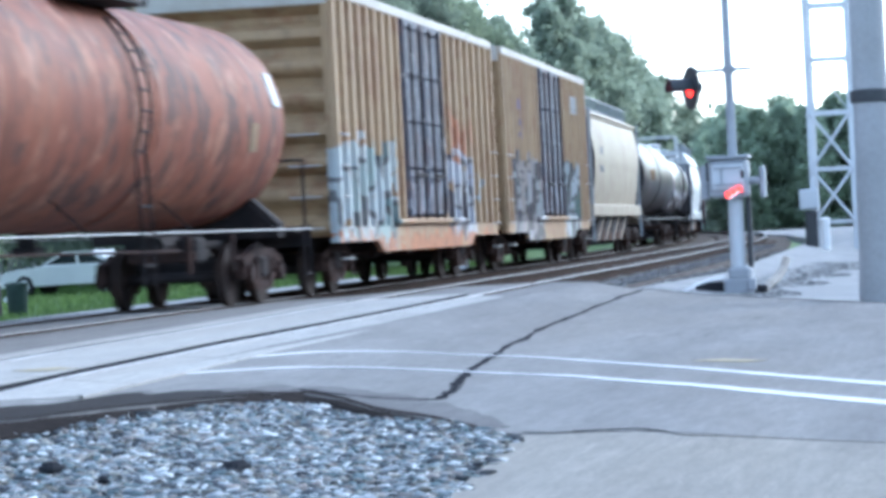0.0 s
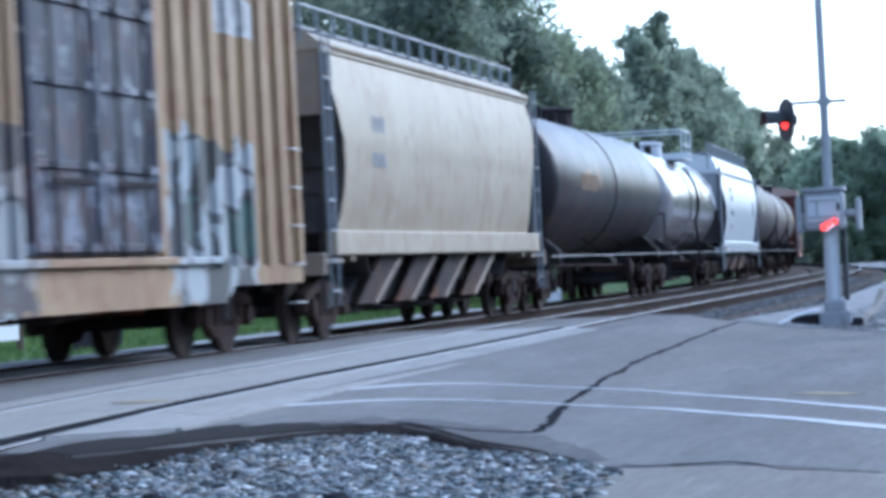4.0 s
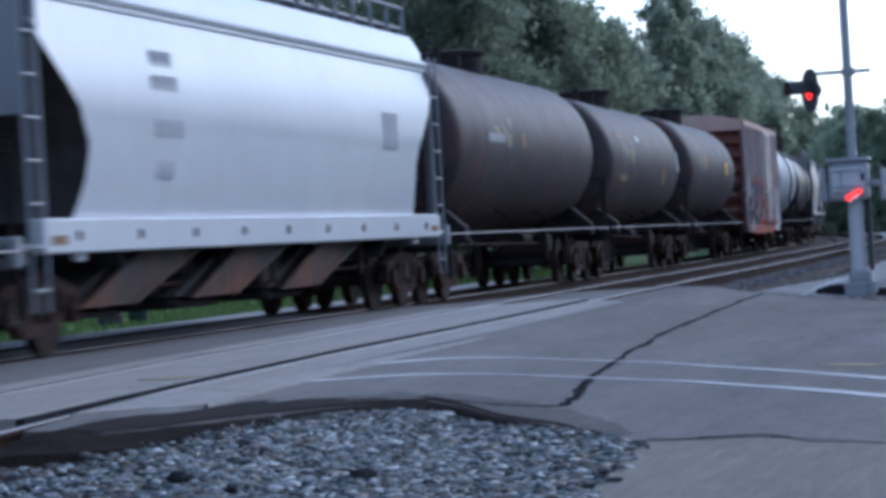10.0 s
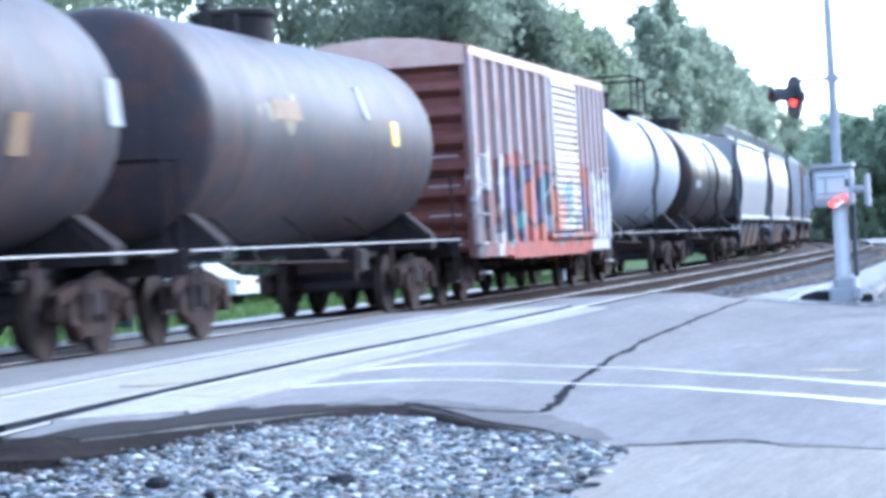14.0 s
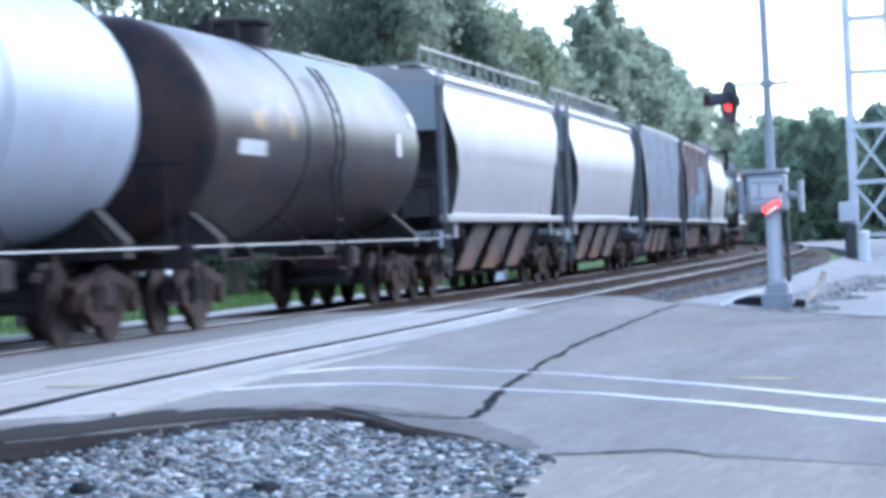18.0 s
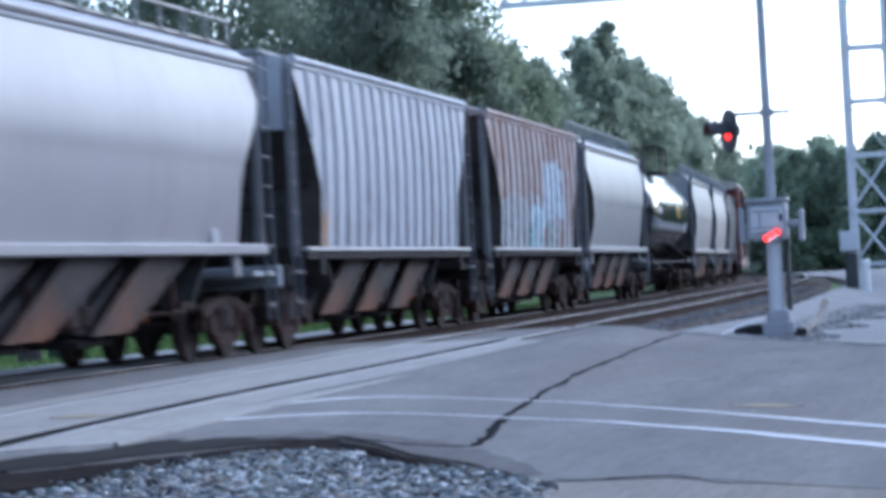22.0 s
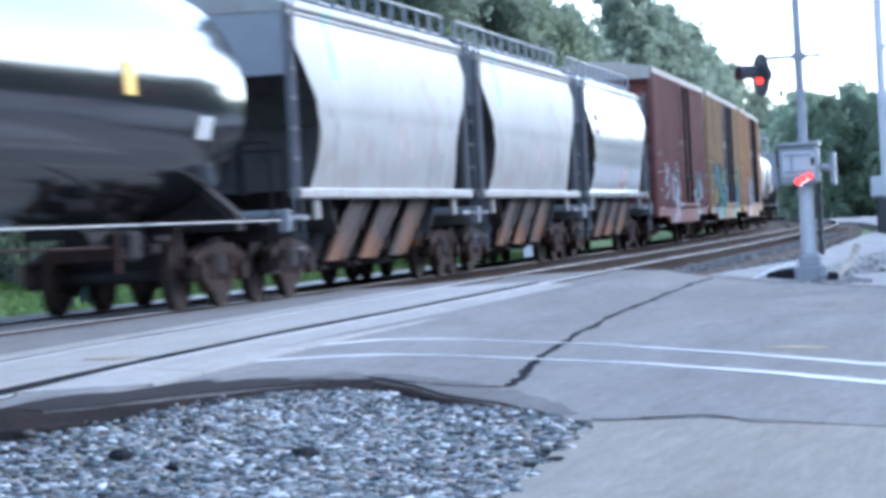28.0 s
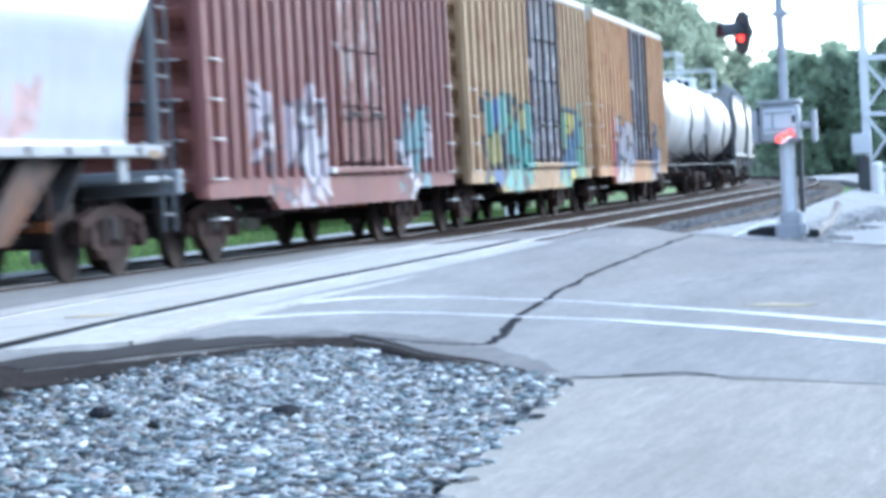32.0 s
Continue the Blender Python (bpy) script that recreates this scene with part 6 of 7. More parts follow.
    tank("glossy black tank car with a yellow placard", 320.9, 336.0, 1.48, T_GLOSS, zc=2.55, steps=False, plates=[plate(2.4, 2.62, 0.4, 0.36, DECAL_Y), plate(-4.6, 2.6, 1.2, 0.2, DECAL_D), plate(-4.8, 2.25, 1.1, 0.14, DECAL_D), plate(5.3, 2.15, 0.6, 0.28, DECAL_W)])
    hop("dusty white covered hopper car with faded stencils", 338.0, 349.9, P_WHITE20, CHUTE_RUST, end_mat=GREY_END, eave=3.82)
    hop("dusty white covered hopper car with a teal smear", 351.2, 362.6, P_WHITE20, CHUTE_RUST, end_mat=GREY_END, eave=3.82)
    hop("clean grey-white covered hopper car with dark stencils", 364.2, 375.6, P_WHITE22, CHUTE_RUST, end_mat=GREY_END, eave=3.82, dots=True, marks=lettering(-4.2, 3.1, 0.8, 0.2, 4, DECAL_D) + lettering(-4.2, 2.8, 0.9, 0.16, 5, DECAL_D) + lettering(-4.4, 2.0, 0.6, 0.22, 3, DECAL_D))
    box("oxide-red ribbed boxcar with white graffiti", 377.0, 392.3, P_R23, R23_DOOR, ROOF_PALE, (11, 9), 2.9, 0.6, end_mat=RED_END)
    box("yellow boxcar with dark doors and teal graffiti", 393.9, 409.8, P_Y24, DOOR_BLUE, ROOF_PALE, (9, 7), 3.8, 1.1, end_mat=Y_END)
    box("orange-yellow boxcar with dark doors and red graffiti", 411.3, 427.6, P_Y25, DOOR_BLUE, ROOF_PALE, (9, 7), 3.8, 1.1, end_mat=Y_END)
    tank("white tank car with a railed top platform", 430.2, 445.5, 1.46, T_WHITE, zc=2.55, top_mat=GALV)
    tank("white tank car with a railed top platform", 448.0, 463.0, 1.46, T_WHITE, zc=2.55, top_mat=GALV)
    hop("pale grey covered hopper car with smooth sides", 465.5, 479.0, P_GREY18, CHUTE_GREY, end_mat=GREY_END)
    hop("pale grey covered hopper car with smooth sides", 481.5, 495.0, P_GREY18, CHUTE_GREY, end_mat=GREY_END)
    return cars


TRAIN = build_train()


def train_gone(t):
    """Metres that the train has run by t seconds."""
    return 10.747 * t + 2.0 * max(0.0, 1 - t / 4.0) ** 2


# ---- beside the tracks ----
TAIL_RED = surface("dull_red_lamp_glass", (0.22, 0.02, 0.02), (0.12, 0.015, 0.015), 0.3, 0.0, 2, 10, 0.6, 0)
BARREL_RED = surface("dull_red_barrel_paint", (0.045, 0.036, 0.042), (0.085, 0.07, 0.078), 0.7, 0.0, 2, 10, 0.8, 0.1, gloss=0.2)
BIN_GREEN = surface("dark_green_bin_paint", (0.02, 0.035, 0.03), (0.05, 0.075, 0.065), 0.6, 0.0, 2, 10, 0.8, 0.1, gloss=0.2)
PALE_BOARD = surface("weathered_pale_timber", (0.50, 0.44, 0.38), (0.36, 0.31, 0.26), 0.8, 0.0, 1.5, 12, 0.7, 0.2)
def build_gate():
    x, y, g = -4.80, 46.0, -0.30
    m = thing("crossing_signal", "grey level crossing mast with flashing red lamps and gate machine", "crossing signal")
    part("mast", Shape().rod((x, y, g), (x - 0.02, y, 5.3), 0.085, 14, 0.065), GATE_GREY, m, "", True)
    part("finial", Shape().spin([(5.26, 0.0), (5.26, 0.12), (5.34, 0.14), (5.40, 0.08), (5.44, 0.0)], 12, axis="z", at=(x - 0.02, y, 0)).box(x, y, 5.3, 0.5, 0.05, 0.05), GATE_GREY, m, "", True)
    base = Shape().box(x, y, g + 0.03, 0.46, 0.46, 0.40, 0.04).box(x + 0.03, y - 0.03, g + 0.30, 0.36, 0.36, 0.2, 0.04).box(x + 0.22, y - 0.24, g + 0.12, 0.14, 0.12, 0.2, 0.02)
    part("foundation", base, GATE_GREY, m, "pale cast base on a footing")
    part("lower_sleeve", Shape().rod((x, y, g + 0.3), (x, y, 1.25), 0.125, 14), GALV, m, "", True)
    box = part("gate_machine", Shape().box(x - 0.06, y - 0.15, 1.50, 0.62, 0.42, 0.60, 0.05).box(x - 0.06, y - 0.15, 1.83, 0.68, 0.48, 0.06, 0.02), GATE_GREY, m, "pale grey gate machine housing")
    part("cover", Shape().box(x - 0.06, y - 0.375, 1.52, 0.5, 0.03, 0.40, 0.012), GALV, box)
    part("cover_rib", Shape().box(x - 0.06, y - 0.40, 1.66, 0.44, 0.03, 0.03).box(x - 0.06, y - 0.40, 1.40, 0.44, 0.03, 0.03).box(x - 0.16, y - 0.40, 1.53, 0.03, 0.03, 0.24), GATE_GREY, box)
    part("latch", Shape().box(x + 0.17, y - 0.40, 1.55, 0.05, 0.04, 0.12, 0.01), DARK_METAL, box)
    part("junction_box", Shape().box(x - 0.36, y - 0.1, 1.62, 0.14, 0.3, 0.30, 0.02), DARK_METAL, box)
    part("hinge", Shape().rod((x - 0.4, y - 0.15, 1.45), (x + 0.42, y - 0.15, 1.45), 0.06, 10).box(x + 0.46, y - 0.1, 1.42, 0.08, 0.26, 0.5, 0.02).box(x - 0.45, y - 0.1, 1.45, 0.12, 0.3, 0.55, 0.03), GATE_GREY, box)
    part("counterweight", Shape().box(x + 0.21, y - 0.02, 0.66, 0.07, 0.16, 1.15, 0.02), DARK_METAL, m, "dark hanging counterweight arm")
    # the lowered arm, almost end-on
    a, b = Vector((-4.71, 45.7, 1.27)), Vector((-4.09, 38.4, 1.12))
    arm = part("gate_arm", Shape().rod(a, b, 0.022, 8, 0.010), GATE_GREY, m, "thin weathered gate arm")
    for p in (Vector((-4.69, 45.55, 1.32)), Vector((-4.40, 42.0, 1.25)), Vector((-4.10, 38.5, 1.18))):
        part("arm_lamp", Shape().spin([(-0.04, 0.0), (-0.04, 0.042), (0.04, 0.042), (0.05, 0.0)], 12, axis="y", at=p[:]), RED_LAMP, arm, "lit red lamp")
    # crossarm with flashers
    part("crossarm", Shape().rod((-5.34, y, 3.22), (-4.45, y, 3.22), 0.032, 10).box(x, y, 3.22, 0.2, 0.16, 0.13, 0.02), GATE_GREY, m)
    for cx, turn in ((-5.40, 62),):
        h = part("flasher", Shape().spin([(-0.02, 0.0), (-0.02, 0.34), (0.02, 0.35), (0.03, 0.1), (0.16, 0.09), (0.2, 0.0)], 24, axis="y"), DARK_METAL, m, "black flasher disc with a hood", True)
        h.matrix_basis = pose(cx, y - 0.1, 2.96, 0, 0, -turn)
        hd = Shape()
        hd.loft([[(0.16 * math.cos(q), -0.02 - d, 0.16 * math.sin(q)) for q in [radians(-20 + 220 * i / 12) for i in range(13)]] + [(0.145 * math.cos(q), -0.02 - d, 0.145 * math.sin(q)) for q in [radians(200 - 220 * i / 12) for i in range(13)]] for d in (0.0, 0.36)])
        part("hood", hd, DARK_METAL, h)
        part("lens", Shape().spin([(-0.05, 0.0), (-0.045, 0.1), (-0.03, 0.14), (-0.02, 0.145)], 18, axis="y"), RED_LAMP, h, "lit red lens", True)
    # bent timber and conduit by the foot
    bent = thing("bent_board", "pale bent board lying by the mast's foot", "board")
    sh = Shape()
    pts = [(-5.74, 45.0, -0.33), (-5.56, 45.2, -0.22), (-5.36, 45.45, -0.13), (-5.18, 45.7, -0.08), (-5.02, 45.9, -0.06)]
    sh.loft([[(px, py - 0.04, pz - 0.012), (px, py + 0.02, pz + 0.0), (px, py + 0.02, pz + 0.03), (px, py - 0.04, pz + 0.012)] for px, py, pz in pts])
    part("board", sh, WHITE_PAINT, bent)
    # black block stands in for the shaded hollow under the board
    part("stub", Shape().box(-5.18, 46.2, -0.24, 0.62, 0.5, 0.24, 0.03), TAR, bent, "dark block added for the shaded hollow below the board")
    pipe = thing("conduit", "pale conduit curving up from the gravel", "pipe")
    c = Shape()
    pts = [(-4.50, 46.3, -0.36), (-4.36, 46.5, -0.20), (-4.25, 46.7, -0.10), (-4.17, 46.85, 0.04), (-4.12, 46.9, 0.20)]
    for p, q in zip(pts, pts[1:]):
        c.rod(p, q, 0.062, 10)
    part("bend", c, PALE_BOARD, pipe, "", True)
    part("clamp", Shape().box(-4.48, 46.1, -0.27, 0.22, 0.2, 0.14, 0.03), TAR, pipe)


def build_signal_bridge():
    t = thing("signal_gantry", "galvanised lattice tower with a signal arm over the tracks", "signal gantry")
    x0, x1, y0, y1 = -6.86, -5.62, 88.0, 89.2
    zs = [-0.4, 0.64, 2.24, 3.93, 5.55, 7.17, 8.8, 10.2]
    for x in (x0, x1):
        for y in (y0, y1):
            part("leg", Shape().box(x, y, 4.9, 0.17, 0.17, 10.6, 0.02), GALV, t)
    for z in zs[1:]:
        s = Shape()
        for y in (y0, y1):
            s.box((x0 + x1) / 2, y - 0.09, z, x1 - x0, 0.03, 0.11)
        for x in (x0, x1):
            s.box(x, (y0 + y1) / 2, z, 0.04, y1 - y0, 0.1)
        part("girt", s, GALV, t)
    for k, (za, zb) in enumerate(zip(zs[1:], zs[2:])):
        r = 0.05 if k < 2 else 0.02
        for p, q in (((x0, y0 - 0.1, za), (x1, y0 - 0.1, zb)), ((x1, y0 - 0.12, za), (x0, y0 - 0.12, zb))):
            part("brace", Shape().rod(p, q, r, 6), GALV, t)
    arm = Shape().box(-11.4, 88.5, 9.2, 12.0, 0.2, 0.2, 0.02)
    part("arm", arm, GALV, t, "long horizontal arm over the tracks")
    ar = Shape()
    for x in (-17.2, -16.6, -14.9, -11.4, -9.6, -7.0, -6.2):
        ar.rod((x, 88.5, 9.2), (x, 88.5, 10.4), 0.05 if x > -14 else 0.09, 6)
    ar.rod((-17.3, 88.5, 10.4), (-5.6, 88.5, 10.4), 0.04, 6)
    part("arm_railing", ar, GALV, t)
    part("cabinet", Shape().box(-6.96, 87.75, 1.35, 0.58, 0.4, 0.62, 0.04), GALV, t, "small grey cabinet on the leg")
    post = thing("cable_post", "short dark post at the gantry's foot", "post", shape=Shape().box(-6.9, 87.4, 0.32, 0.36, 0.3, 1.35, 0.05), mat=DARK_METAL)
    thing("bollard", "short white round bollard", "bollard", shape=Shape().spin([(-0.42, 0.13), (0.66, 0.13), (0.7, 0.15), (0.74, 0.15), (0.78, 0.1), (0.79, 0.0)], 16, axis="z", at=(-6.24, 84, 0)), mat=WHITE_PAINT, smooth=True)
    p = thing("utility_pole", "thick weathered grey utility pole with a dark collar", "pole")
    part("shaft", Shape().spin([(-0.5, 0.30), (0.1, 0.27), (2.4, 0.25), (9.5, 0.20), (9.6, 0.0)], 20, axis="z", at=(-2.32, 41, 0)), POLE_GREY, p, "", True)
    part("collar", Shape().spin([(2.38, 0.25), (2.40, 0.29), (2.55, 0.29), (2.57, 0.24)], 20, axis="z", at=(-2.32, 41, 0)), DARK_METAL, p, "", True)


def build_vehicle(label, x, y, turn, length, height, suv):
    car = thing("parked_car", label, "car", "cars parked on the grass")
    h, w = length / 2, 0.88
    body = Shape()
    if suv:
        prof = [(-h, 0.32), (-h, 1.0), (-h + 0.1, 1.05), (h - 1.3, 1.05), (h - 0.2, 0.95), (h, 0.75), (h, 0.3)]
        cab = [(-h + 0.05, 1.04), (-h + 0.3, height), (h - 2.2, height), (h - 1.45, 1.04)]
    else:
        prof = [(-h, 0.35), (-h, 0.85), (-h + 0.8, 0.93), (h - 1.4, 0.90), (h - 0.25, 0.78), (h, 0.6), (h, 0.28)]
        cab = [(-h + 0.55, 0.90), (-h + 1.3, height), (h - 2.15, height), (h - 1.35, 0.88)]
    rings = []
    for s, k in ((-w, 0.94), (-w * 0.96, 1), (w * 0.96, 1), (w, 0.94)):
        rings.append([(a * (0.985 if abs(s) == w else 1), s, 0.62 + (z - 0.62) * k) for a, z in prof])
    body.loft(rings)
    part("body", body, WHITE_PAINT, car, "white painted body")
    c = Shape().loft([[(a + (0.04 if a < 0 else -0.04) * (i in (0, 3)), s, z) for a, z in cab] for i, s in enumerate((-w * 0.86, -w * 0.8, w * 0.8, w * 0.86))])
    part("cabin", c, WHITE_PAINT, car)
    for s in (-1, 1):
        (a0, z0), (a1, z1), (a2, z2), (a3, z3) = cab
        mid = (a1 + a2) / 2
        for q in ([(a0 + 0.3, z0 + 0.05), (a1 + 0.1, z1 - 0.09), (mid - 0.05, z1 - 0.09), (mid - 0.05, z0 + 0.05)], [(mid + 0.05, z0 + 0.05), (mid + 0.05, z1 - 0.09), (a2 - 0.05, z2 - 0.09), (a3 - 0.25, z3 + 0.07)]):
            part("window", Shape().loft([[(a, s * (w * 0.86 + d), z) for a, z in q] for d in (-0.01, 0.012)]), GLASS_DARK, car)
    (a2, z2), (a3, z3) = cab[2:]
    part("windscreen", Shape().loft([[(a2 + 0.06 + d, -w * 0.7, z2 - 0.06), (a3 - 0.05 + d, -w * 0.76, z3 + 0.04), (a3 - 0.05 + d, w * 0.76, z3 + 0.04), (a2 + 0.06 + d, w * 0.7, z2 - 0.06)] for d in (0.0, 0.03)]), GLASS_DARK, car)
    for sx in (-h + 0.85, h - 0.9):
        for s in (-1, 1):
            wh = part("wheel", Shape().spin([(-0.1, 0.0), (-0.1, 0.26), (-0.08, 0.32), (0.08, 0.32), (0.1, 0.26), (0.1, 0.0)], 18, axis="y", at=(sx, s * 0.8, 0.32)), RUBBER, car, "", True)
            part("rim", Shape().spin([(-0.02, 0.0), (-0.02, 0.19), (0.02, 0.2), (0.03, 0.0)], 14, axis="y", at=(sx, s * 0.9, 0.32)), GALV, wh, "", True)
    for s in (-1, 1):
        part("headlight", Shape().box(h - 0.02, s * 0.62, 0.68, 0.06, 0.3, 0.12, 0.02), GALV, car)
        part("tail_lamp", Shape().box(-h - 0.0, s * 0.68, 0.72, 0.05, 0.26, 0.14, 0.02), TAIL_RED, car, "dull red tail lamp")
    car.matrix_basis = pose(x, y, -0.43, 0, 0, turn)


def build_yard():
    build_vehicle("white parked saloon car on the grass", -29.4, 85.7, 173, 4.5, 1.33, False)
    build_vehicle("white parked saloon car standing beside the verge", -25.45, 56.9, -3, 4.5, 1.38, False)
    build_vehicle("white parked van beyond the saloon car", -41.0, 114.0, 62, 4.4, 1.75, True)
    b = thing("litter_barrel", "dull dark purple-grey litter barrel with a grey lid on the verge", "barrel", "barrels on the verge")
    x, y = -21.95, 58.3
    part("drum", Shape().spin([(-0.46, 0.0), (-0.46, 0.25), (-0.22, 0.27), (-0.21, 0.26), (0.02, 0.26), (0.03, 0.27), (0.22, 0.26)], 20, axis="z", at=(x, y, 0)), BARREL_RED, b, "", True)
    part("lid", Shape().spin([(0.21, 0.28), (0.25, 0.28), (0.31, 0.18), (0.33, 0.0)], 20, axis="z", at=(x, y, 0)), GALV, b, "", True)
    b = thing("litter_bin", "dark green litter bin behind the barrel", "barrel", "barrels on the verge")
    part("drum", Shape().spin([(-0.46, 0.0), (-0.46, 0.2), (0.2, 0.24), (0.22, 0.26), (0.26, 0.26), (0.30, 0.0)], 18, axis="z", at=(x + 0.3, y + 0.9, 0)), BIN_GREEN, b, "", True)
    hy = thing("fire_hydrant", "dark green fire hydrant with a white bonnet", "hydrant")
    hx, hyy = -24.4, 66.4
    part("barrel", Shape().spin([(-0.46, 0.16), (-0.42, 0.16), (-0.41, 0.11), (-0.12, 0.11), (-0.11, 0.13), (-0.08, 0.13)], 14, axis="z", at=(hx, hyy, 0)), BIN_GREEN, hy, "", True)
    part("bonnet", Shape().spin([(-0.08, 0.16), (0.0, 0.15), (0.07, 0.10), (0.10, 0.04), (0.14, 0.03), (0.14, 0.0)], 14, axis="z", at=(hx, hyy, 0)), WHITE_PAINT, hy, "white domed bonnet", True)
    for s in (-1, 1):
        part("nozzle", Shape().rod((hx + s * 0.1, hyy - 0.02, -0.2), (hx + s * 0.2, hyy - 0.02, -0.2), 0.06, 10), WHITE_PAINT, hy)
    thing("marker_block", "small white painted marker block beside the far track", "marker", shape=Shape().box(-17.5, 86.8, -0.18, 0.42, 0.35, 0.62, 0.04), mat=WHITE_PAINT)
    post = Shape().box(-23.9, 59.5, 0.2, 0.14, 0.14, 1.4, 0.02)
    thing("fence_post", "dark wooden post on the verge", "post", shape=post, mat=TIE_WOOD)
    thing("field_shed", "small white shed far behind the trees", "shed", shape=Shape().box(-44, 110, 0.9, 6, 4, 2.6, 0.05).loft([[(-47.3, yy, 2.2), (-44, yy, 3.6), (-40.7, yy, 2.2)] for yy in (107.7, 112.3)]), mat=WHITE_PAINT)
    # pale path along the far track
    sh = Shape()
    sh.loft([[on_track(s, FAR_TRACK, z, d)[0] for d, z in ((-7.3, -0.6), (-7.0, -0.375), (-5.3, -0.375), (-5.0, -0.6))] for s in np.linspace(42, 90, 16)])
    sh2 = Shape()
    sh2.loft([[on_track(s, FAR_TRACK, z, d)[0] for d, z in ((-5.2, -0.6), (-5.1, -0.37), (-3.6, -0.34), (-2.3, -0.30), (-2.1, -0.6))] for s in np.linspace(24, 110, 24)])
    thing("ballast_shoulder", "grey cindery shoulder beside the far track", "ballast", "", "structure", sh2, SHOULDER)
    thing("path", "pale bare path along the grass verge", "path", "", "structure", sh, CONCRETE)
    rng = np.random.default_rng(11)
    n = 30000
    s = rng.uniform(35, 120, n)
    d = rng.uniform(-26, -3.3, n)
    x = -FAR_TRACK - s * s / (2 * BEND) + d
    keep = ~((d > -7.2) & (s < 90))
    x, s = x[keep], s[keep]
    n = len(x)
    h = rng.uniform(0.05, 0.16, n)
    a = rng.uniform(0, 6.28, n)
    wdt = rng.uniform(0.03, 0.08, n)
    z = np.full(n, -0.45)
    lean = rng.normal(0, 0.05, (n, 2))
    v = np.stack([np.stack([x - wdt * np.cos(a), s - wdt * np.sin(a), z], -1), np.stack([x + wdt * np.cos(a), s + wdt * np.sin(a), z], -1), np.stack([x + lean[:, 0], s + lean[:, 1], z + h], -1)], 1)
    sheet_mesh("grass", "short mown green grass tufts", v.reshape(-1, 3), np.arange(3 * n).reshape(-1, 3), LEAVES[3], "grass")


# ---- trees ----
def leaf_cloud(centres, radii, per, size, rng):
    c = np.repeat(centres, per, axis=0)
    r = np.repeat(radii, per)[:, None]
    p = c + rng.normal(size=(len(c), 3)).clip(-2.1, 2.1) * r * np.array([0.62, 0.62, 0.5])
    u = rng.normal(size=(len(c), 3))
    u /= np.linalg.norm(u, axis=1)[:, None]
    w = np.cross(u, rng.normal(size=(len(c), 3)))
    w /= np.linalg.norm(w, axis=1)[:, None]
    s = size * rng.uniform(0.5, 1.4, (len(c), 1))
    v = np.stack([p - u * s, p + w * s * 0.55, p + u * s, p - w * s * 0.55], 1)
    return v.reshape(-1, 3), np.arange(4 * len(c)).reshape(-1, 4)


def build_tree(x, y, height, wide, mat, seed, kind, leaf=0.24, dense=1.0, low=0.22):
    """A tapered trunk with limbs, and a crown of leaf clumps with gaps."""
    rng = np.random.default_rng(seed)
    t = thing("tree", {"deep": "dark green broadleaf tree behind the tracks", "mid": "mid-green broadleaf tree beside the line", "sparse": "tall thin tree with an open ragged crown"}[kind], "tree", "trees along the line")
    z0 = -0.45
    tr = Shape()
    top = Vector((x + rng.uniform(-0.4, 0.4), y, z0 + height * 0.8))
    foot = Vector((x, y, z0 - 0.1))
    mid = foot.lerp(top, 0.45) + Vector((rng.uniform(-0.3, 0.3), 0, 0))
    r0 = height * 0.018 + 0.05
    tr.rod(foot, mid, r0, 8, r0 * 0.7).rod(mid, top, r0 * 0.7, 8, r0 * 0.15)
    n = int((75 if kind != "sparse" else 42) * dense)
    cs, rs = [], []
    for i in range(n):
        hgt = low + (1 - low) * (i + rng.uniform(0, 1)) / n
        q = (hgt - low) / (1 - low)
        prof = (math.sin(math.pi * min(q * 0.85 + 0.18, 1.0))) ** 0.6 if kind != "sparse" else 0.35 + 0.3 * math.sin(q * 7 + seed)
        a = rng.uniform(0, 6.28)
        rad = wide * prof * rng.uniform(0.35, 1.0)
        c = (x + rad * math.cos(a), y + rad * math.sin(a), z0 + height * hgt * 0.97)
        cs.append(c)
        rs.append(wide * rng.uniform(0.14, 0.30) * (1 if kind != "sparse" else 0.9))
        if i % 4 == 0:
            st = foot.lerp(top, max(0.15, hgt * 0.8))
            tr.rod(st, Vector(c), r0 * 0.32, 5, r0 * 0.06)
    part("trunk", tr, BARK, t)
    v, f = leaf_cloud(np.array(cs), np.array(rs), int(170 * (1 if kind != "sparse" else 0.7)), leaf * 0.7, rng)
    sheet_mesh("crown", "", v, f, mat, "", t)
    return t


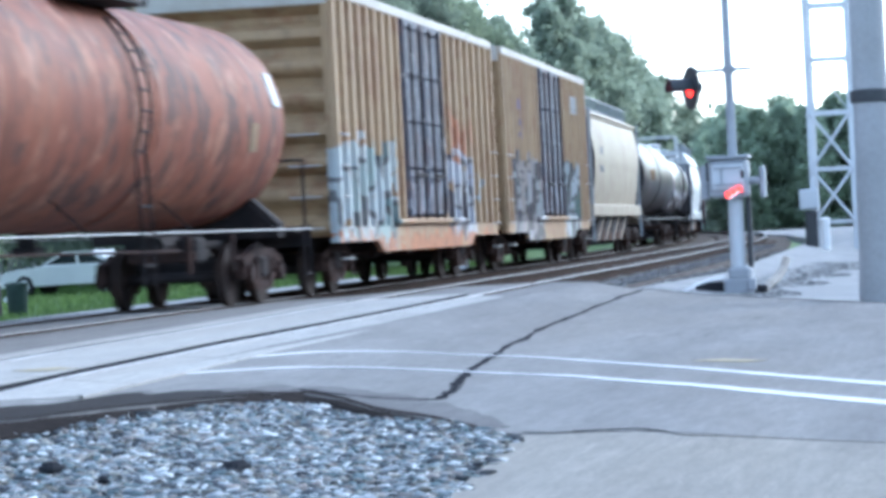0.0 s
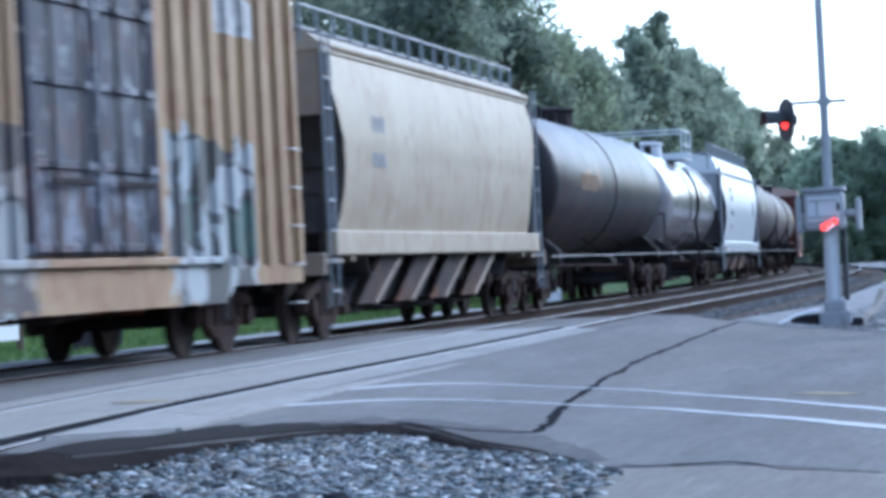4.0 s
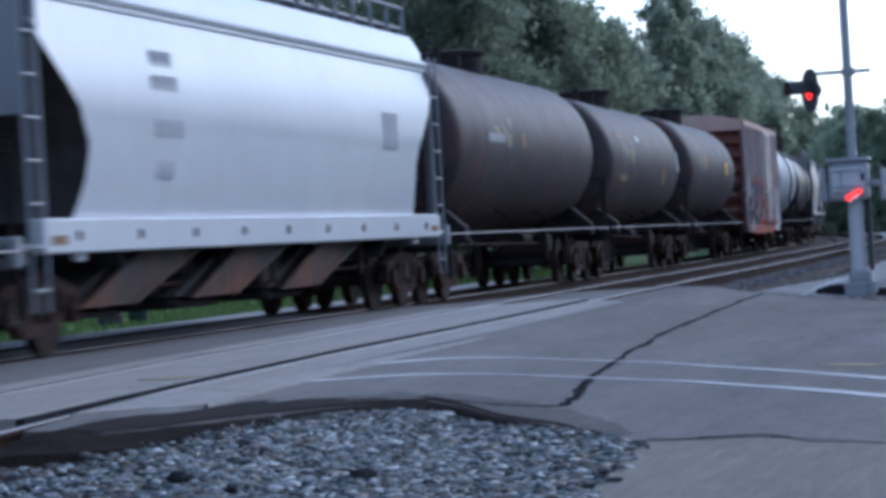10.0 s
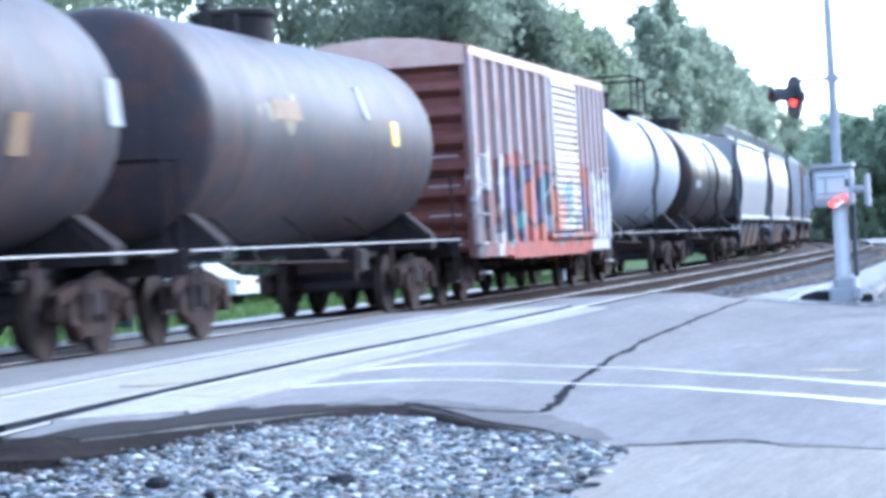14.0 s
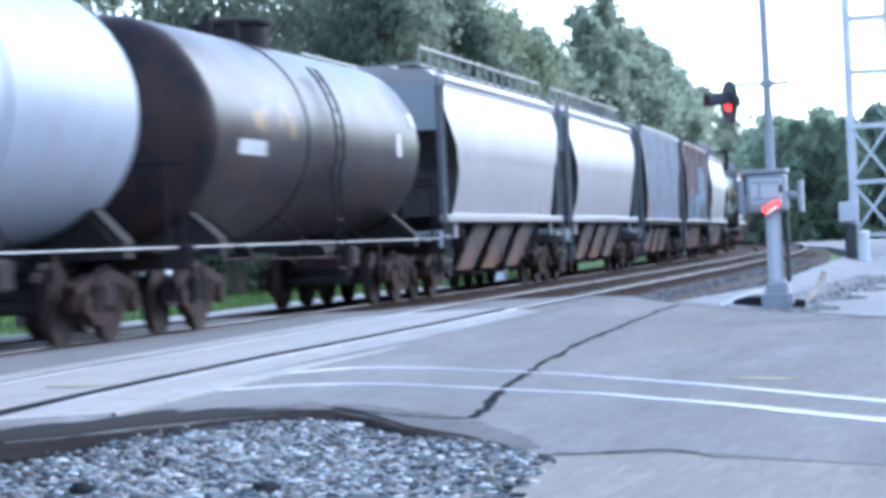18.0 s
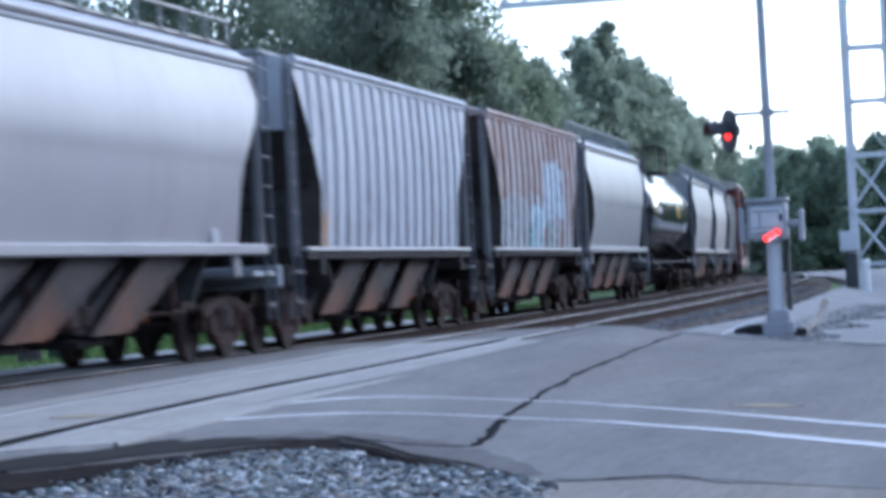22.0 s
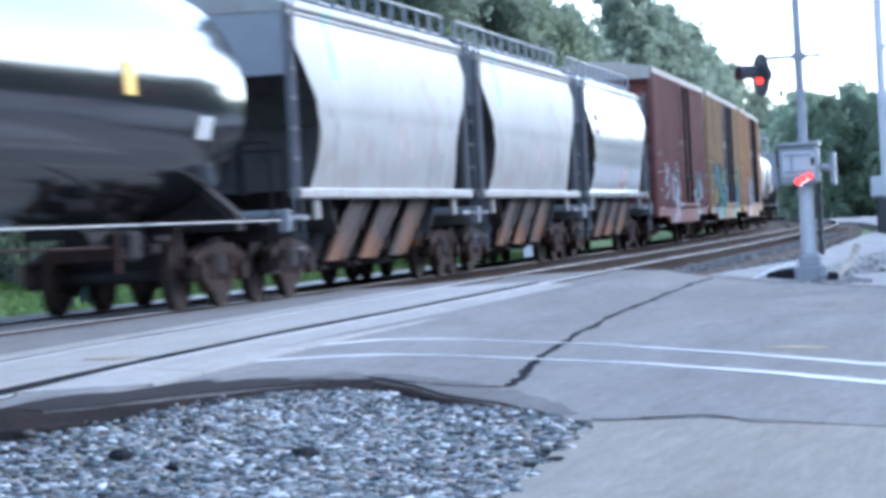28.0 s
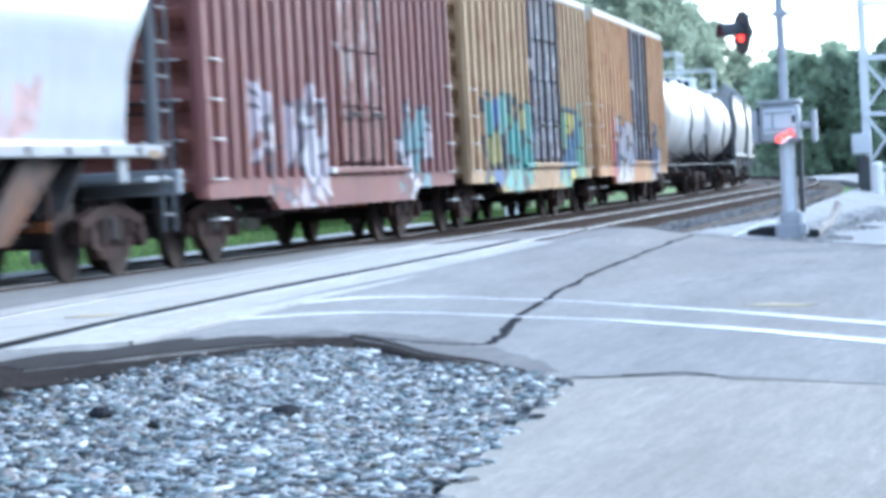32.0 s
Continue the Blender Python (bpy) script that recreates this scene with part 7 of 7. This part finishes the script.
def build_woods():
    rng = random.Random(3)
    # the near mass behind the train
    for i, (x, y, h, w) in enumerate(((-32, 78, 13, 4.2), (-36, 92, 15, 4.5), (-28.5, 96, 14.5, 4.2), (-30, 112, 16, 4.5), (-25.5, 104, 13.5, 3.6), (-23.6, 99, 12.0, 3.0), (-26, 122, 14.5, 4.0), (-42, 84, 15, 4.6), (-46, 104, 17, 5), (-39, 120, 17, 5), (-34, 130, 16, 4.6), (-24.6, 116, 11.5, 2.9), (-25.8, 131, 12.0, 3.0))):
        build_tree(x, y, h, w, LEAVES[0 if i % 3 else 1], 20 + i, "deep", 0.20, 1.3, 0.12)
    # further along the bend
    for i, (x, y, h, w, k) in enumerate(((-27.6, 140, 12.0, 3.2, "deep"), (-29.5, 150, 12.6, 3.4, "mid"), (-28.6, 178, 17.0, 1.9, "sparse"), (-30.2, 180, 16.2, 2.0, "sparse"), (-29.4, 176, 15.0, 2.8, "mid"), (-31.0, 168, 13.8, 3.8, "mid"), (-30.4, 192, 16.4, 3.8, "deep"), (-30.6, 203, 16.0, 3.6, "mid"), (-31.0, 216, 15.6, 3.4, "deep"), (-31.3, 228, 14.2, 2.9, "mid"), (-38, 170, 15, 4.5, "deep"), (-40, 200, 16, 4.8, "deep"), (-45.5, 330, 20.5, 5.0, "mid"), (-43.0, 335, 18.4, 4.4, "deep"), (-40.4, 338, 15.0, 3.8, "mid"), (-37.8, 332, 12.2, 3.5, "deep"), (-35.5, 345, 11.6, 3.5, "mid"))):
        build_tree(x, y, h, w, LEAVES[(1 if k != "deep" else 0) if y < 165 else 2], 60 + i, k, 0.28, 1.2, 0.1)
    # outside the bend, beyond the gantry
    for i, (x, y, h, w) in enumerate(((-26.6, 252, 9.6, 2.6), (-24.2, 250, 10.6, 2.8), (-22.0, 252, 11.0, 2.9), (-19.8, 250, 10.6, 2.8), (-17.6, 256, 11.8, 3.0), (-15.0, 254, 13.0, 3.4), (-11.6, 256, 13.6, 3.6), (-8, 258, 13, 3.8), (-3.5, 262, 14, 4), (2, 262, 14, 4.2), (-24, 275, 12.5, 4), (-17, 280, 13, 4), (-30, 290, 12.5, 4), (-33.5, 305, 12, 3.8))):
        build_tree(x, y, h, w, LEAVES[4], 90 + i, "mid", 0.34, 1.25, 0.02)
    # undergrowth and far woods
    gen = np.random.default_rng(8)
    cs, rs = [], []
    for _ in range(420):
        s = gen.uniform(100, 330)
        d = gen.uniform(9.0, 34.0)
        cs.append((-FAR_TRACK - s * s / (2 * BEND) - d - 6, s, gen.uniform(-0.3, 2.6)))
        rs.append(gen.uniform(0.9, 2.0))
    for _ in range(220):
        cs.append((gen.uniform(-30, 30), gen.uniform(254, 300), gen.uniform(-0.2, 3.5)))
        rs.append(gen.uniform(1.0, 2.2))
    v, f = leaf_cloud(np.array(cs), np.array(rs), 170, 0.26, gen)
    sheet_mesh("undergrowth", "tangled green undergrowth below the trees", v, f, LEAVES[0], "undergrowth")
    cs, rs = [], []
    # this ring is never in view, added to darken reflections low on the cars
    for i in range(900):
        a = gen.uniform(-150, 82)
        r = gen.uniform(75, 110)
        cs.append((r * math.cos(radians(a)), r * math.sin(radians(a)) * 1.6, gen.uniform(0, 13)))
        rs.append(gen.uniform(2.0, 3.6))
    for i in range(500):
        cs.append((gen.uniform(-190, -60), gen.uniform(-60, 330), gen.uniform(0, 14)))
        rs.append(gen.uniform(2.2, 3.8))
    # unseen belt to the right, also added for the reflections
    for i in range(420):
        cs.append((gen.uniform(5, 75), gen.uniform(112, 170), gen.uniform(0, 12)))
        rs.append(gen.uniform(2.0, 3.4))
    for i in range(300):
        cs.append((gen.uniform(-120, 120), gen.uniform(360, 420), gen.uniform(0, 13)))
        rs.append(gen.uniform(2.5, 4.0))
    v, f = leaf_cloud(np.array(cs), np.array(rs), 80, 0.9, gen)
    sheet_mesh("far_woods", "distant belt of green woods, its unseen parts added for the reflections", v, f, LEAVES[2], "woods")


build_gate()
build_signal_bridge()
build_yard()
build_woods()


def roll_wheels():
    """The wheels roll at the train's pace. Wheels at the same place in their bogies turn alike and share one set of keys."""
    shared = {}
    for car, _ in TRAIN:
        for truck in car.children:
            for w in truck.children:
                if not w.name.startswith("wheel"):
                    continue
                x, y, z = w.location
                key = (x > 0, y > 0)
                if key not in shared:
                    rows = []
                    for k in range(32 * FPS + 1):
                        a = math.degrees(train_gone(k / FPS) / 0.42)
                        rows.append((k / FPS, pose(x, y, z, a % 360.0, 0, 0) @ pose(0, 0, 0, 0, 0, 180 if x > 0 else 0)))
                    walk(w, rows)
                    shared[key] = w
                else:
                    w.rotation_mode = "QUATERNION"
                    w.animation_data_create()
                    w.animation_data.action = shared[key].animation_data.action
                    w.animation_data.action_slot = shared[key].animation_data.action_slot


def motions():
    for car, s0 in TRAIN:
        rows = []
        for k in range(33):
            p, a = on_track(s0 - train_gone(k), FAR_TRACK)
            rows.append((float(k), pose(p.x, p.y, p.z, 0, 0, a)))
        walk(car, rows)
    roll_wheels()


motions()
